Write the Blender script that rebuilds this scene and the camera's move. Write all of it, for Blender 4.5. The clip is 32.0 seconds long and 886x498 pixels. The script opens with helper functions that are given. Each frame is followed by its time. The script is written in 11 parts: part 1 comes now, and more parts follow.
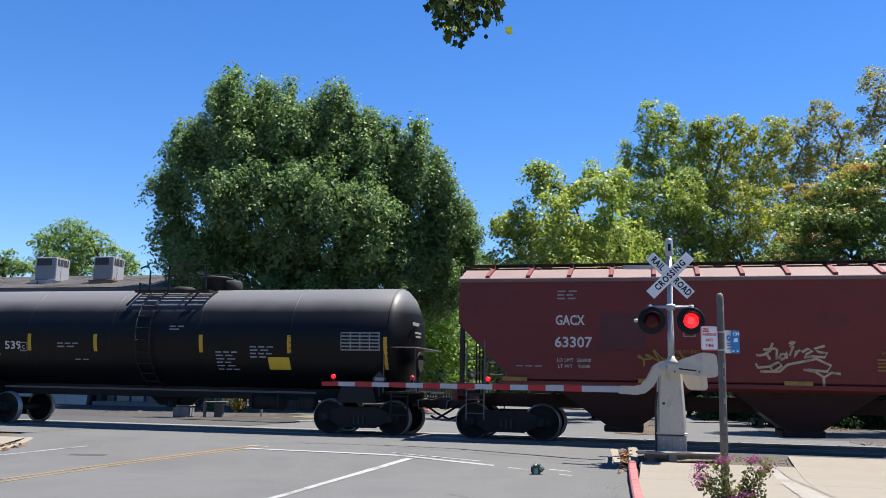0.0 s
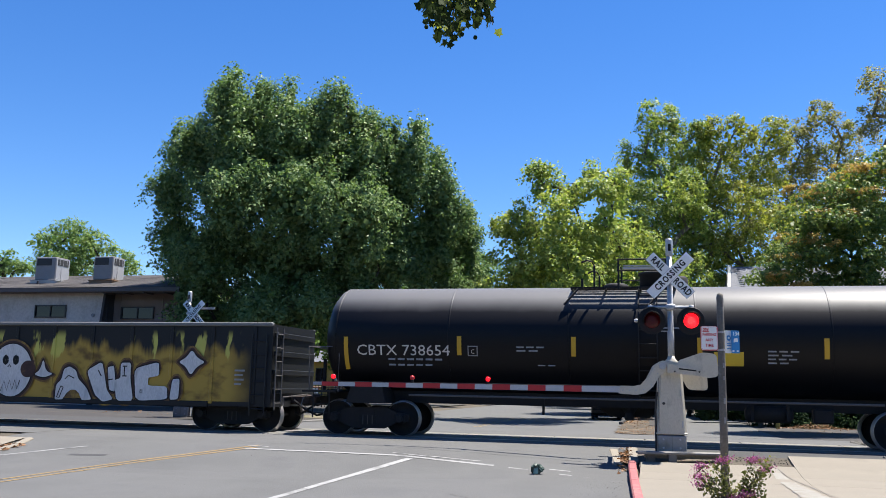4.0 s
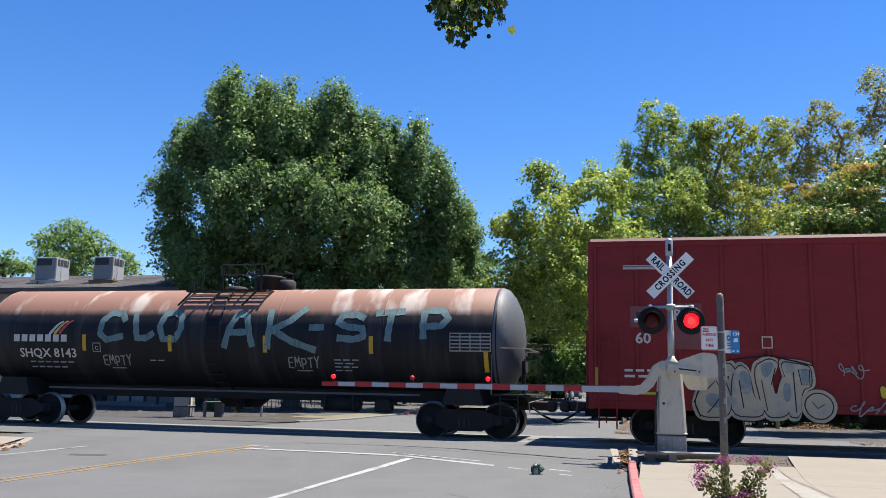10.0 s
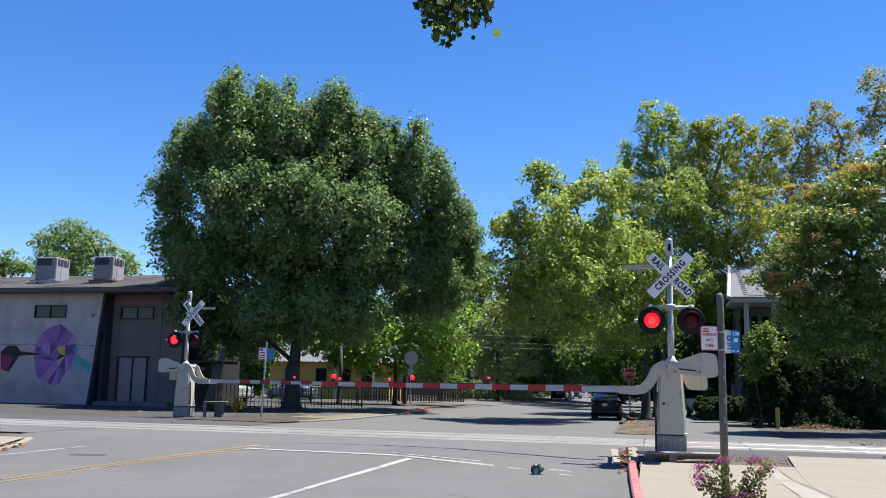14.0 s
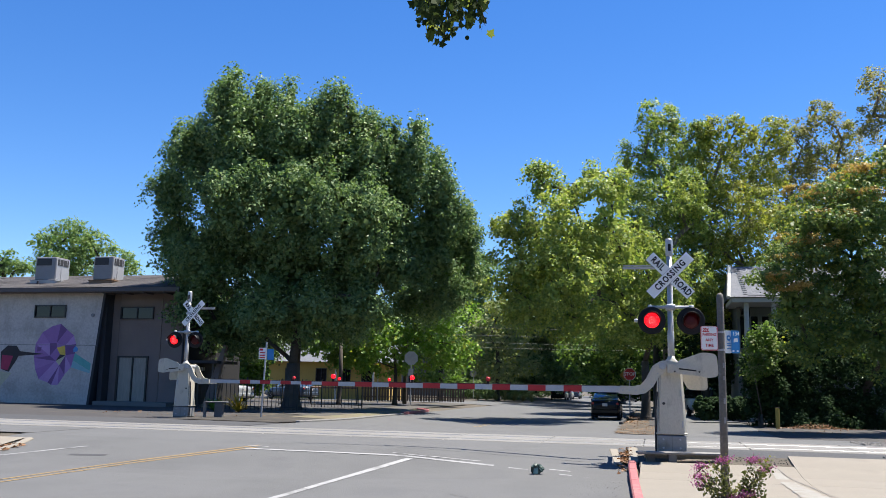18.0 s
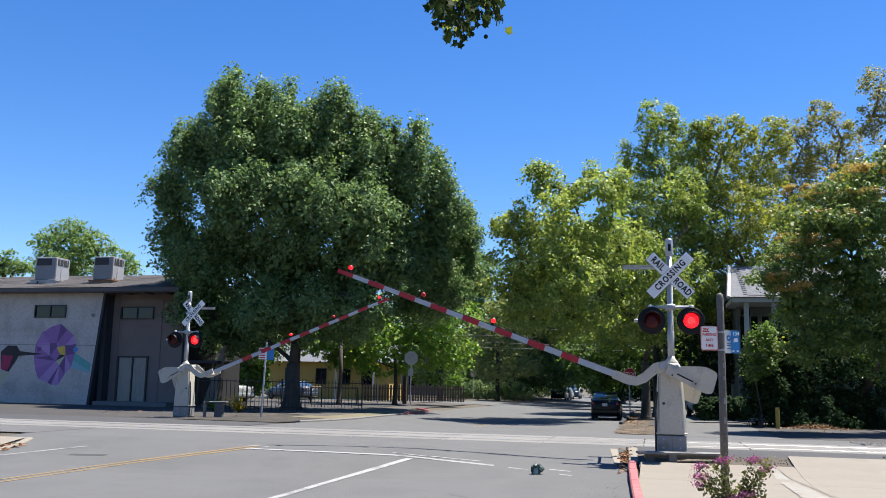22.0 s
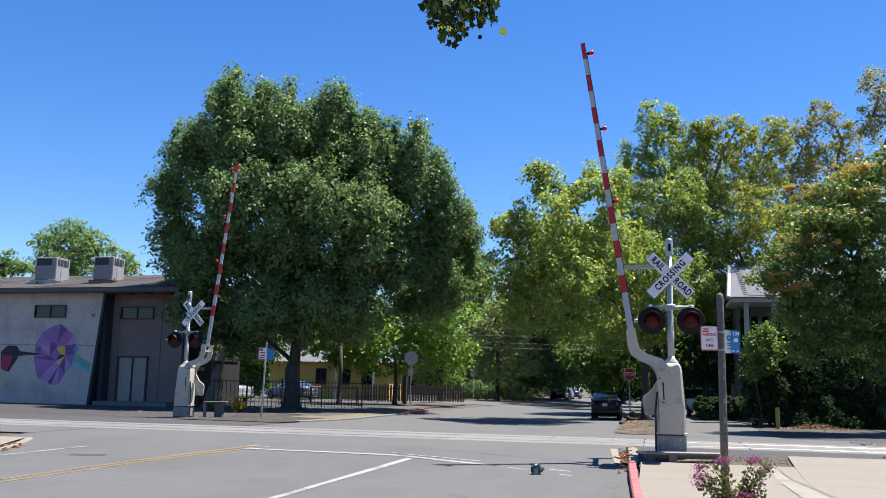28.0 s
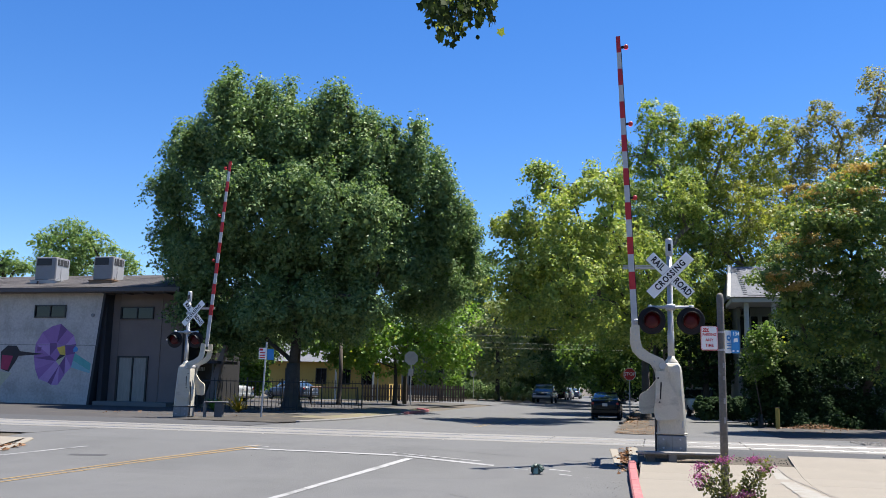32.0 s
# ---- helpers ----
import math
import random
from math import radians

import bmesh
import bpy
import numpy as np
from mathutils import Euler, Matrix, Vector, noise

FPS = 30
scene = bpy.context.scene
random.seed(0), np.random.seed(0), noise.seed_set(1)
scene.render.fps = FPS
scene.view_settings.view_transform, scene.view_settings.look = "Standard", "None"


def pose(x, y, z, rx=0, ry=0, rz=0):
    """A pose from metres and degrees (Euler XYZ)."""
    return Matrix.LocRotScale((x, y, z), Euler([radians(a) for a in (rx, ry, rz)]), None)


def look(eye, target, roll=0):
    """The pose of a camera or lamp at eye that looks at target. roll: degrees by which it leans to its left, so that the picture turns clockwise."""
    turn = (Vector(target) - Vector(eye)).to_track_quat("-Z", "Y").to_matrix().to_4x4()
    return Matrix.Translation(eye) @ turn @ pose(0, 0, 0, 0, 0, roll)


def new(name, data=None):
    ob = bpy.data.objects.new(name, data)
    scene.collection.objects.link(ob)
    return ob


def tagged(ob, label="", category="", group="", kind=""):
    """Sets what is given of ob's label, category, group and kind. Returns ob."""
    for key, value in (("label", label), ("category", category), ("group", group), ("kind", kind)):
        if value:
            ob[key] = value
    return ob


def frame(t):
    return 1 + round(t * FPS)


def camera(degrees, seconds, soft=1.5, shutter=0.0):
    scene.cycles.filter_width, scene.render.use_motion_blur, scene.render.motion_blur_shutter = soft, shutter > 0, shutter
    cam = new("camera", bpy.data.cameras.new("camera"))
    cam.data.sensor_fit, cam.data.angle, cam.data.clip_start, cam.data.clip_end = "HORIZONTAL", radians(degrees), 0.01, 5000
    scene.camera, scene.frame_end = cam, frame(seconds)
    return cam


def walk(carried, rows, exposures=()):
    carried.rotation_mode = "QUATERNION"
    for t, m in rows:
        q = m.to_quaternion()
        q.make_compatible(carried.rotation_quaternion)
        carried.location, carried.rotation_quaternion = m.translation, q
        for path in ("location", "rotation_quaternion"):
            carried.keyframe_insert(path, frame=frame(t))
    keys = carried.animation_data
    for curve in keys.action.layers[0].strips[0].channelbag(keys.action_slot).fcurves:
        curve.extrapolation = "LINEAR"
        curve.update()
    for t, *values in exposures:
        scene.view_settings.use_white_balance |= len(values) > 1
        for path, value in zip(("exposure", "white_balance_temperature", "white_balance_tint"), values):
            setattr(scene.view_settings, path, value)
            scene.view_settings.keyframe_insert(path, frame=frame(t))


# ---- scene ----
cam = camera(53.36, 32.0, soft=0.55)
EYE = Vector((0.0, 0.0, 1.35))
CAM_POSE = Matrix.Translation(EYE) @ pose(0, 0, 0, 98.77, 0, 0) @ pose(0, 0, 0, 0, 0, 1.108)
walk(cam, [(0.0, CAM_POSE), (32.0, CAM_POSE)])

# ---- light ----
SUN = Vector((0.32, 0.14, 0.94)).normalized()
world = bpy.data.worlds.new("world")
scene.world = world
world.use_nodes = True
wn = world.node_tree.nodes
wl = world.node_tree.links
sky = wn.new("ShaderNodeTexSky")
sky.sky_type, sky.sun_disc = "NISHITA", False
sky.sun_elevation = math.asin(SUN.z)
sky.sun_rotation = math.atan2(SUN.x, SUN.y)
sky.altitude, sky.air_density, sky.dust_density, sky.ozone_density = 20.0, 1.0, 0.0, 5.5
deep = wn.new("ShaderNodeHueSaturation")
deep.inputs["Saturation"].default_value, deep.inputs["Hue"].default_value = 1.255, 0.510
wl.new(sky.outputs[0], deep.inputs["Color"])
wl.new(deep.outputs[0], wn["Background"].inputs[0])
wn["Background"].inputs[1].default_value = 0.074
sun = new("sun", bpy.data.lights.new("sun", "SUN"))
sun.data.energy, sun.data.angle, sun.data.color = 5.0, radians(0.55), (1.0, 0.95, 0.87)
sun.matrix_world = look(SUN * 60, (0, 0, 0))
scene.view_settings.exposure = 1.3

# ---- track frame: a runs along the rails, s towards the viewer from the track's centre line ----
PSI = radians(13.64)
ALONG = Vector((-math.cos(PSI), math.sin(PSI), 0))
ACROSS = Vector((math.sin(PSI), math.cos(PSI), 0))
TRACK = 23.47
TURN = 180 - 13.64


def smooth(t):
    t = min(1.0, max(0.0, t))
    return t * t * (3 - 2 * t)


def rise(a, s):
    """Height of the ground: the crossing sits on a low hump."""
    if s > 2.0:
        return -0.40 * smooth((s - 2.0 - 2.3 * smooth((a - 0.5) / 6.5)) / 4.0)
    if s < -2.0:
        return -0.30 * smooth((-s - 2.0) / 10.0) * smooth((17.0 - a) / 11.0)
    return 0.0


def at(a, s, z=0.0):
    p = ALONG * a + ACROSS * (TRACK - s)
    return Vector((p.x, p.y, rise(a, s) + z))


def track_of(x, y):
    p = Vector((x, y, 0))
    return p.dot(ALONG), TRACK - p.dot(ACROSS)


def land(x, y):
    return rise(*track_of(x, y))


# ---- mesh tools ----
class Shape:
    """Collects vertices and faces of one mesh."""

    def __init__(self):
        self.v, self.f = [], []

    def add(self, vs, fs):
        n = len(self.v)
        self.v += [tuple(p) for p in vs]
        self.f += [tuple(i + n for i in q) for q in fs]
        return self

    def box(self, x, y, z, sx, sy, sz, m=None, bev=0.0):
        """A box by its centre and sizes, with chamfered upright edges where bev is given."""
        hx, hy, hz = sx / 2, sy / 2, sz / 2
        b = min(bev, hx * 0.45, hy * 0.45, hz * 0.45)
        if b <= 0:
            vs = [Vector((x + i * hx, y + j * hy, z + k * hz)) for k in (-1, 1) for i, j in ((-1, -1), (1, -1), (1, 1), (-1, 1))]
            fs = [(3, 2, 1, 0), (4, 5, 6, 7), (0, 1, 5, 4), (1, 2, 6, 5), (2, 3, 7, 6), (3, 0, 4, 7)]
        else:
            vs, ring = [], [(-1, -1, 1, 0), (-1, -1, 0, 1)]
            outline = [(-hx + b, -hy), (hx - b, -hy), (hx, -hy + b), (hx, hy - b), (hx - b, hy), (-hx + b, hy), (-hx, hy - b), (-hx, -hy + b)]
            inner = [(px * (1 - b / hx), py * (1 - b / hy)) for px, py in outline]
            for lay, zz in ((inner, -hz), (outline, -hz + b), (outline, hz - b), (inner, hz)):
                vs += [Vector((x + px, y + py, z + zz)) for px, py in lay]
            fs = [tuple(range(7, -1, -1)), tuple(range(24, 32))]
            for r in range(3):
                fs += [(r * 8 + i, r * 8 + (i + 1) % 8, r * 8 + 8 + (i + 1) % 8, r * 8 + 8 + i) for i in range(8)]
        if m is not None:
            vs = [m @ p for p in vs]
        return self.add(vs, fs)

    def tube(self, pts, r, n=8, cap=True):
        """A round bar along points; r is one radius or one for each point."""
        pts = [Vector(p) for p in pts]
        rr = r if isinstance(r, (list, tuple)) else [r] * len(pts)
        vs, fs = [], []
        for i, p in enumerate(pts):
            d = (pts[min(i + 1, len(pts) - 1)] - pts[max(i - 1, 0)]).normalized()
            e = d.cross(Vector((0, 0, 1)) if abs(d.z) < 0.9 else Vector((1, 0, 0))).normalized()
            g = e.cross(d)
            vs += [p + (e * math.cos(2 * math.pi * k / n) + g * math.sin(2 * math.pi * k / n)) * rr[i] for k in range(n)]
        for i in range(len(pts) - 1):
            fs += [(i * n + k, i * n + n + k, i * n + n + (k + 1) % n, i * n + (k + 1) % n) for k in range(n)]
        if cap:
            fs += [tuple(range(n)), tuple(range(len(vs) - 1, len(vs) - n - 1, -1))]
        return self.add(vs, fs)

    def prism(self, poly, y0, y1, m=None):
        """An outline in x and z, thick from y0 to y1."""
        n = len(poly)
        vs = [Vector((p[0], y0, p[1])) for p in poly] + [Vector((p[0], y1, p[1])) for p in poly]
        if m is not None:
            vs = [m @ p for p in vs]
        fs = [tuple(range(n - 1, -1, -1)), tuple(range(n, 2 * n))]
        fs += [(i, (i + 1) % n, n + (i + 1) % n, n + i) for i in range(n)]
        return self.add(vs, fs)

    def slab(self, poly, z0, z1, m=None):
        """An outline in x and y, thick from z0 to z1."""
        n = len(poly)
        vs = [Vector((p[0], p[1], z0)) for p in poly] + [Vector((p[0], p[1], z1)) for p in poly]
        if m is not None:
            vs = [m @ p for p in vs]
        fs = [tuple(range(n - 1, -1, -1)), tuple(range(n, 2 * n))]
        fs += [(i, (i + 1) % n, n + (i + 1) % n, n + i) for i in range(n)]
        return self.add(vs, fs)

    def lathe(self, prof, n, m):
        """A profile of (radius, height) turned about m's z axis."""
        vs = [m @ Vector((r * math.cos(2 * math.pi * k / n), r * math.sin(2 * math.pi * k / n), h)) for r, h in prof for k in range(n)]
        fs = []
        for i in range(len(prof) - 1):
            fs += [(i * n + k, i * n + (k + 1) % n, i * n + n + (k + 1) % n, i * n + n + k) for k in range(n)]
        fs += [tuple(range(n - 1, -1, -1)), tuple(range(len(vs) - n, len(vs)))]
        return self.add(vs, fs)

    def mesh(self, name, mat, flat=True):
        me = bpy.data.meshes.new(name)
        me.from_pydata(self.v, [], self.f)
        me.materials.append(mat)
        if not flat:
            for p in me.polygons:
                p.use_smooth = len(p.vertices) <= 4
        me.update()
        return me


def part(name, shape, mat, parent, label="", flat=True):
    ob = new(name, shape.mesh(name, mat, flat))
    ob.parent = parent
    if label:
        tagged(ob, label)
    return ob


def empty(name, m, label, category, group="", kind=""):
    ob = new(name)
    ob.matrix_basis = m
    ob.empty_display_size = 0.2
    return tagged(ob, label, category, group, kind)


def solid(name, shape, mat, label, category, group="", kind="", flat=True):
    return tagged(new(name, shape.mesh(name, mat, flat)), label, category, group, kind)


FX = Matrix(((-1, 0, 0, 0), (0, 0, 1, 0), (0, 1, 0, 0), (0, 0, 0, 1)))  # writing: reads along -x, faces +y


def lettering(name, words, size, mat, m, parent, bold=0.0, wide=1.0, bend=None, label="", space=1.0):
    """Words centred on m's origin, in m's x-y plane, facing its z. bend: (radius, height) of a lying tank shell to lay them on."""
    cu = bpy.data.curves.new(name, "FONT")
    cu.body, cu.size, cu.align_x, cu.align_y, cu.offset, cu.resolution_u = words, size, "CENTER", "CENTER", bold, 2
    cu.extrude, cu.space_character = (0.0 if bend else 0.002), space
    tmp = bpy.data.objects.new(name, cu)
    me = bpy.data.meshes.new_from_object(tmp)
    bpy.data.objects.remove(tmp)
    me.transform(m @ Matrix.Diagonal((wide, 1, 1, 1)))
    if bend:
        rad, zc = bend
        bm = bmesh.new()
        bm.from_mesh(me)
        zs = [v.co.z for v in bm.verts]
        z = min(zs) + 0.06
        while z < max(zs):
            bmesh.ops.bisect_plane(bm, geom=bm.verts[:] + bm.edges[:] + bm.faces[:], plane_co=(0, 0, z), plane_no=(0, 0, 1))
            z += 0.06
        bm.to_mesh(me)
        bm.free()
        for v in me.vertices:
            v.co.y = math.sqrt(max(0.01, rad * rad - (v.co.z - zc) ** 2)) + 0.006
    me.materials.clear()
    me.materials.append(mat)
    ob = new(name, me)
    ob.parent = parent
    if label:
        tagged(ob, label)
    return ob


# ---- materials ----
def material(name, base, rough=0.6, metal=0.0, vary=0.15, scale=3.0, fine=40.0, bump=0.1, tint=None, stain=0.0, rand=0.0, spec=0.5, stretch=(1, 1, 1), coords="Object"):
    """A surface with variation at two scales, optional stains of another colour, and fine relief."""
    m = bpy.data.materials.new(name)
    m.use_nodes = True
    nt = m.node_tree
    n, l = nt.nodes, nt.links
    b = n["Principled BSDF"]
    b.inputs["Roughness"].default_value, b.inputs["Metallic"].default_value = rough, metal
    b.inputs["Specular IOR Level"].default_value = spec
    tc = n.new("ShaderNodeTexCoord")
    mp = n.new("ShaderNodeMapping")
    mp.inputs["Scale"].default_value = stretch
    l.new(tc.outputs[coords], mp.inputs[0])
    big, small = n.new("ShaderNodeTexNoise"), n.new("ShaderNodeTexNoise")
    for q, s, d in ((big, scale, 5), (small, fine, 3)):
        q.inputs["Scale"].default_value, q.inputs["Detail"].default_value, q.inputs["Roughness"].default_value = s, d, 0.6
        l.new(mp.outputs[0], q.inputs["Vector"])
    hsv = n.new("ShaderNodeHueSaturation")
    hsv.inputs["Color"].default_value = (*base, 1)
    col = hsv.inputs["Color"]
    if tint is not None:
        mix = n.new("ShaderNodeMix")
        mix.data_type = "RGBA"
        mix.inputs["A"].default_value, mix.inputs["B"].default_value = (*base, 1), (*tint, 1)
        ramp = n.new("ShaderNodeMapRange")
        ramp.inputs["From Min"].default_value, ramp.inputs["From Max"].default_value = 0.62 - stain * 0.3, 0.78 - stain * 0.3
        l.new(big.outputs["Fac"], ramp.inputs["Value"])
        l.new(ramp.outputs[0], mix.inputs["Factor"])
        l.new(mix.outputs["Result"], col)
    add = n.new("ShaderNodeMath")
    add.operation = "ADD"
    l.new(big.outputs["Fac"], add.inputs[0])
    l.new(small.outputs["Fac"], add.inputs[1])
    rng = n.new("ShaderNodeMapRange")
    rng.inputs["From Min"].default_value, rng.inputs["From Max"].default_value = 0.7, 1.3
    rng.inputs["To Min"].default_value, rng.inputs["To Max"].default_value = 1 - vary, 1 + vary
    l.new(add.outputs[0], rng.inputs["Value"])
    val = rng.outputs[0]
    if rand > 0:
        oi = n.new("ShaderNodeObjectInfo")
        r2 = n.new("ShaderNodeMapRange")
        r2.inputs["To Min"].default_value, r2.inputs["To Max"].default_value = 1 - rand, 1 + rand
        l.new(oi.outputs["Random"], r2.inputs["Value"])
        mul = n.new("ShaderNodeMath")
        mul.operation = "MULTIPLY"
        l.new(val, mul.inputs[0])
        l.new(r2.outputs[0], mul.inputs[1])
        val = mul.outputs[0]
    l.new(val, hsv.inputs["Value"])
    l.new(hsv.outputs[0], b.inputs["Base Color"])
    if bump > 0:
        bp = n.new("ShaderNodeBump")
        bp.inputs["Strength"].default_value, bp.inputs["Distance"].default_value = bump, 0.02
        l.new(small.outputs["Fac"], bp.inputs["Height"])
        l.new(bp.outputs[0], b.inputs["Normal"])
    return m


def glow(name, colour, strength):
    m = bpy.data.materials.new(name)
    m.use_nodes = True
    b = m.node_tree.nodes["Principled BSDF"]
    b.inputs["Base Color"].default_value = (*colour, 1)
    b.inputs["Emission Color"].default_value = (*colour, 1)
    b.inputs["Emission Strength"].default_value = strength
    b.inputs["Roughness"].default_value = 0.3
    return m


def foliage(name, a, b2, trans=0.35, rough=0.5, spec=0.26):
    """Leaves: two greens mixed leaf by leaf, letting some light through."""
    m = bpy.data.materials.new(name)
    m.use_nodes = True
    n, l = m.node_tree.nodes, m.node_tree.links
    b = n["Principled BSDF"]
    geo = n.new("ShaderNodeNewGeometry")
    mix = n.new("ShaderNodeMix")
    mix.data_type = "RGBA"
    mix.inputs["A"].default_value, mix.inputs["B"].default_value = (*a, 1), (*b2, 1)
    tc = n.new("ShaderNodeTexCoord")
    no = n.new("ShaderNodeTexNoise")
    no.inputs["Scale"].default_value, no.inputs["Detail"].default_value = 0.45, 2
    l.new(tc.outputs["Object"], no.inputs["Vector"])
    mm = n.new("ShaderNodeMath")
    mm.operation = "MULTIPLY"
    l.new(geo.outputs["Random Per Island"], mm.inputs[0])
    l.new(no.outputs["Fac"], mm.inputs[1])
    m2 = n.new("ShaderNodeMath")
    m2.operation = "MULTIPLY"
    m2.inputs[1].default_value = 1.8
    m2.use_clamp = True
    l.new(mm.outputs[0], m2.inputs[0])
    l.new(m2.outputs[0], mix.inputs["Factor"])
    l.new(mix.outputs["Result"], b.inputs["Base Color"])
    b.inputs["Roughness"].default_value = rough
    b.inputs["Specular IOR Level"].default_value = spec
    tr = n.new("ShaderNodeBsdfTranslucent")
    bright = n.new("ShaderNodeHueSaturation")
    bright.inputs["Value"].default_value, bright.inputs["Saturation"].default_value = 1.5, 1.15
    l.new(mix.outputs["Result"], bright.inputs["Color"])
    l.new(bright.outputs[0], tr.inputs["Color"])
    ms = n.new("ShaderNodeMixShader")
    ms.inputs[0].default_value = trans
    l.new(b.outputs[0], ms.inputs[1])
    l.new(tr.outputs[0], ms.inputs[2])
    l.new(ms.outputs[0], n["Material Output"].inputs["Surface"])
    return m


def glass(name, tint, rough=0.05):
    m = bpy.data.materials.new(name)
    m.use_nodes = True
    b = m.node_tree.nodes["Principled BSDF"]
    b.inputs["Base Color"].default_value = (*tint, 1)
    b.inputs["Roughness"].default_value = rough
    b.inputs["Specular IOR Level"].default_value = 0.9
    return m


def paler_above(m, z0, z1, tone, uneven=0.12, stretch=(1, 1, 1), tone2=None):
    """Adds a paler tone to a surface above a height, with an uneven edge."""
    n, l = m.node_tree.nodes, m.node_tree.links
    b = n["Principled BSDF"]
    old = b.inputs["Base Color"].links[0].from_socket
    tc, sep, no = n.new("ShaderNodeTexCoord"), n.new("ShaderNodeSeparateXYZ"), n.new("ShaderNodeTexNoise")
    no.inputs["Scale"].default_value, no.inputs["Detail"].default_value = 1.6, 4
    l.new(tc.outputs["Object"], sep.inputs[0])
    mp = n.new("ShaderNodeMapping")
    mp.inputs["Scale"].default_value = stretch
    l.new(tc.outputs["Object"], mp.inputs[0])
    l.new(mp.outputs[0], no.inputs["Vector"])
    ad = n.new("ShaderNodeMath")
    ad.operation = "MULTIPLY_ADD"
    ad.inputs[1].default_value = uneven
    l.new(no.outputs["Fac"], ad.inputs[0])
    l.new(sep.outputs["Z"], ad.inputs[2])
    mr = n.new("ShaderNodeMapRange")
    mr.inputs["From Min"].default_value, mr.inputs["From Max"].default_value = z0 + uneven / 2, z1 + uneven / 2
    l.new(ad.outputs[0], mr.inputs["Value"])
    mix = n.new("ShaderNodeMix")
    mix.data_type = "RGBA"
    mix.inputs["B"].default_value = (*tone, 1)
    if tone2:
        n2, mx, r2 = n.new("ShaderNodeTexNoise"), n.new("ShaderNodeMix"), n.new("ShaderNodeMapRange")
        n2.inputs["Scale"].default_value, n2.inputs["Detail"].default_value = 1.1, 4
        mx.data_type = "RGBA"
        mx.inputs["A"].default_value, mx.inputs["B"].default_value = (*tone, 1), (*tone2, 1)
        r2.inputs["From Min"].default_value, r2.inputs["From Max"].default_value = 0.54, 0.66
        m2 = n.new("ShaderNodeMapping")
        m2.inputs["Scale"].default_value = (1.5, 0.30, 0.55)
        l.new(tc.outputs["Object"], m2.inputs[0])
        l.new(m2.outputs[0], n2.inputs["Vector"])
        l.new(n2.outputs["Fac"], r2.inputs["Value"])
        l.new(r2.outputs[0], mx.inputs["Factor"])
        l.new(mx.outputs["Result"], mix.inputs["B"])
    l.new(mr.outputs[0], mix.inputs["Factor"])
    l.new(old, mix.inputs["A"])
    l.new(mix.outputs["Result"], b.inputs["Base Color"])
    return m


ASPHALT = material("asphalt", (0.086, 0.086, 0.085), 0.9, vary=0.20, scale=0.45, fine=40, bump=0.45, tint=(0.065, 0.065, 0.066), stain=0.22, coords="Object")
ASPHALT_OLD = material("old_asphalt", (0.042, 0.042, 0.044), 0.9, vary=0.16, scale=0.5, fine=45, bump=0.25)
CONCRETE = material("concrete", (0.196, 0.172, 0.137), 0.85, vary=0.10, scale=0.9, fine=60, bump=0.15, tint=(0.157, 0.139, 0.113), stain=0.15, rand=0.05)
CONCRETE_GREY = material("grey_concrete", (0.148, 0.142, 0.131), 0.85, vary=0.15, scale=1.5, fine=60, bump=0.2, rand=0.08)
DIRT = material("dirt", (0.074, 0.061, 0.044), 0.95, vary=0.3, scale=0.6, fine=18, bump=0.5, tint=(0.131, 0.104, 0.061), stain=0.25)
BALLAST = material("ballast", (0.165, 0.157, 0.144), 0.95, vary=0.4, scale=3, fine=14, bump=0.8)
RAIL = material("rail_steel", (0.55, 0.54, 0.52), 0.28, metal=0.9, vary=0.1, scale=4)
RUST = material("rusty_steel", (0.16, 0.09, 0.06), 0.85, vary=0.3, scale=6, fine=60, bump=0.3)
WHITE_LINE = material("road_paint_white", (0.261, 0.261, 0.257), 0.8, vary=0.22, scale=2, fine=14, tint=(0.122, 0.122, 0.120), stain=0.45)
YELLOW_LINE = material("road_paint_yellow", (0.217, 0.141, 0.050), 0.8, vary=0.15, scale=2, fine=30, tint=(0.191, 0.135, 0.061), stain=0.1)
RED_KERB = material("red_kerb_paint", (0.296, 0.087, 0.091), 0.75, vary=0.15, scale=3, fine=40, tint=(0.261, 0.148, 0.131), stain=0.25)
GALV = material("galvanised_steel", (0.40, 0.405, 0.41), 0.5, metal=0.35, vary=0.12, scale=4, fine=50)
ALU = material("weathered_aluminium_paint", (0.50, 0.462, 0.375), 0.55, metal=0.1, vary=0.13, scale=4, fine=50, tint=(0.33, 0.305, 0.26), stain=0.28, stretch=(1, 1, 0.5))
ALU_DULL = material("dull_grey_paint", (0.16, 0.16, 0.155), 0.6, metal=0.1, vary=0.12, scale=3, fine=50)
BASE_GREY = material("grey_steel_housing", (0.25, 0.248, 0.24), 0.6, metal=0.1, vary=0.15, scale=3, fine=40, tint=(0.16, 0.15, 0.13), stain=0.3)
BLACK = material("black_paint", (0.010, 0.010, 0.011), 0.55, vary=0.2, scale=3, spec=0.25)
DARK = material("dark_steel", (0.035, 0.034, 0.034), 0.7, vary=0.3, scale=3, fine=30, tint=(0.07, 0.05, 0.04), stain=0.2)
SIGN_WHITE = material("sign_white", (0.80, 0.80, 0.78), 0.4, vary=0.04)
SIGN_RED = material("sign_red", (0.55, 0.02, 0.02), 0.4, vary=0.05)
SIGN_BLUE = material("sign_blue", (0.02, 0.20, 0.48), 0.4, vary=0.05)
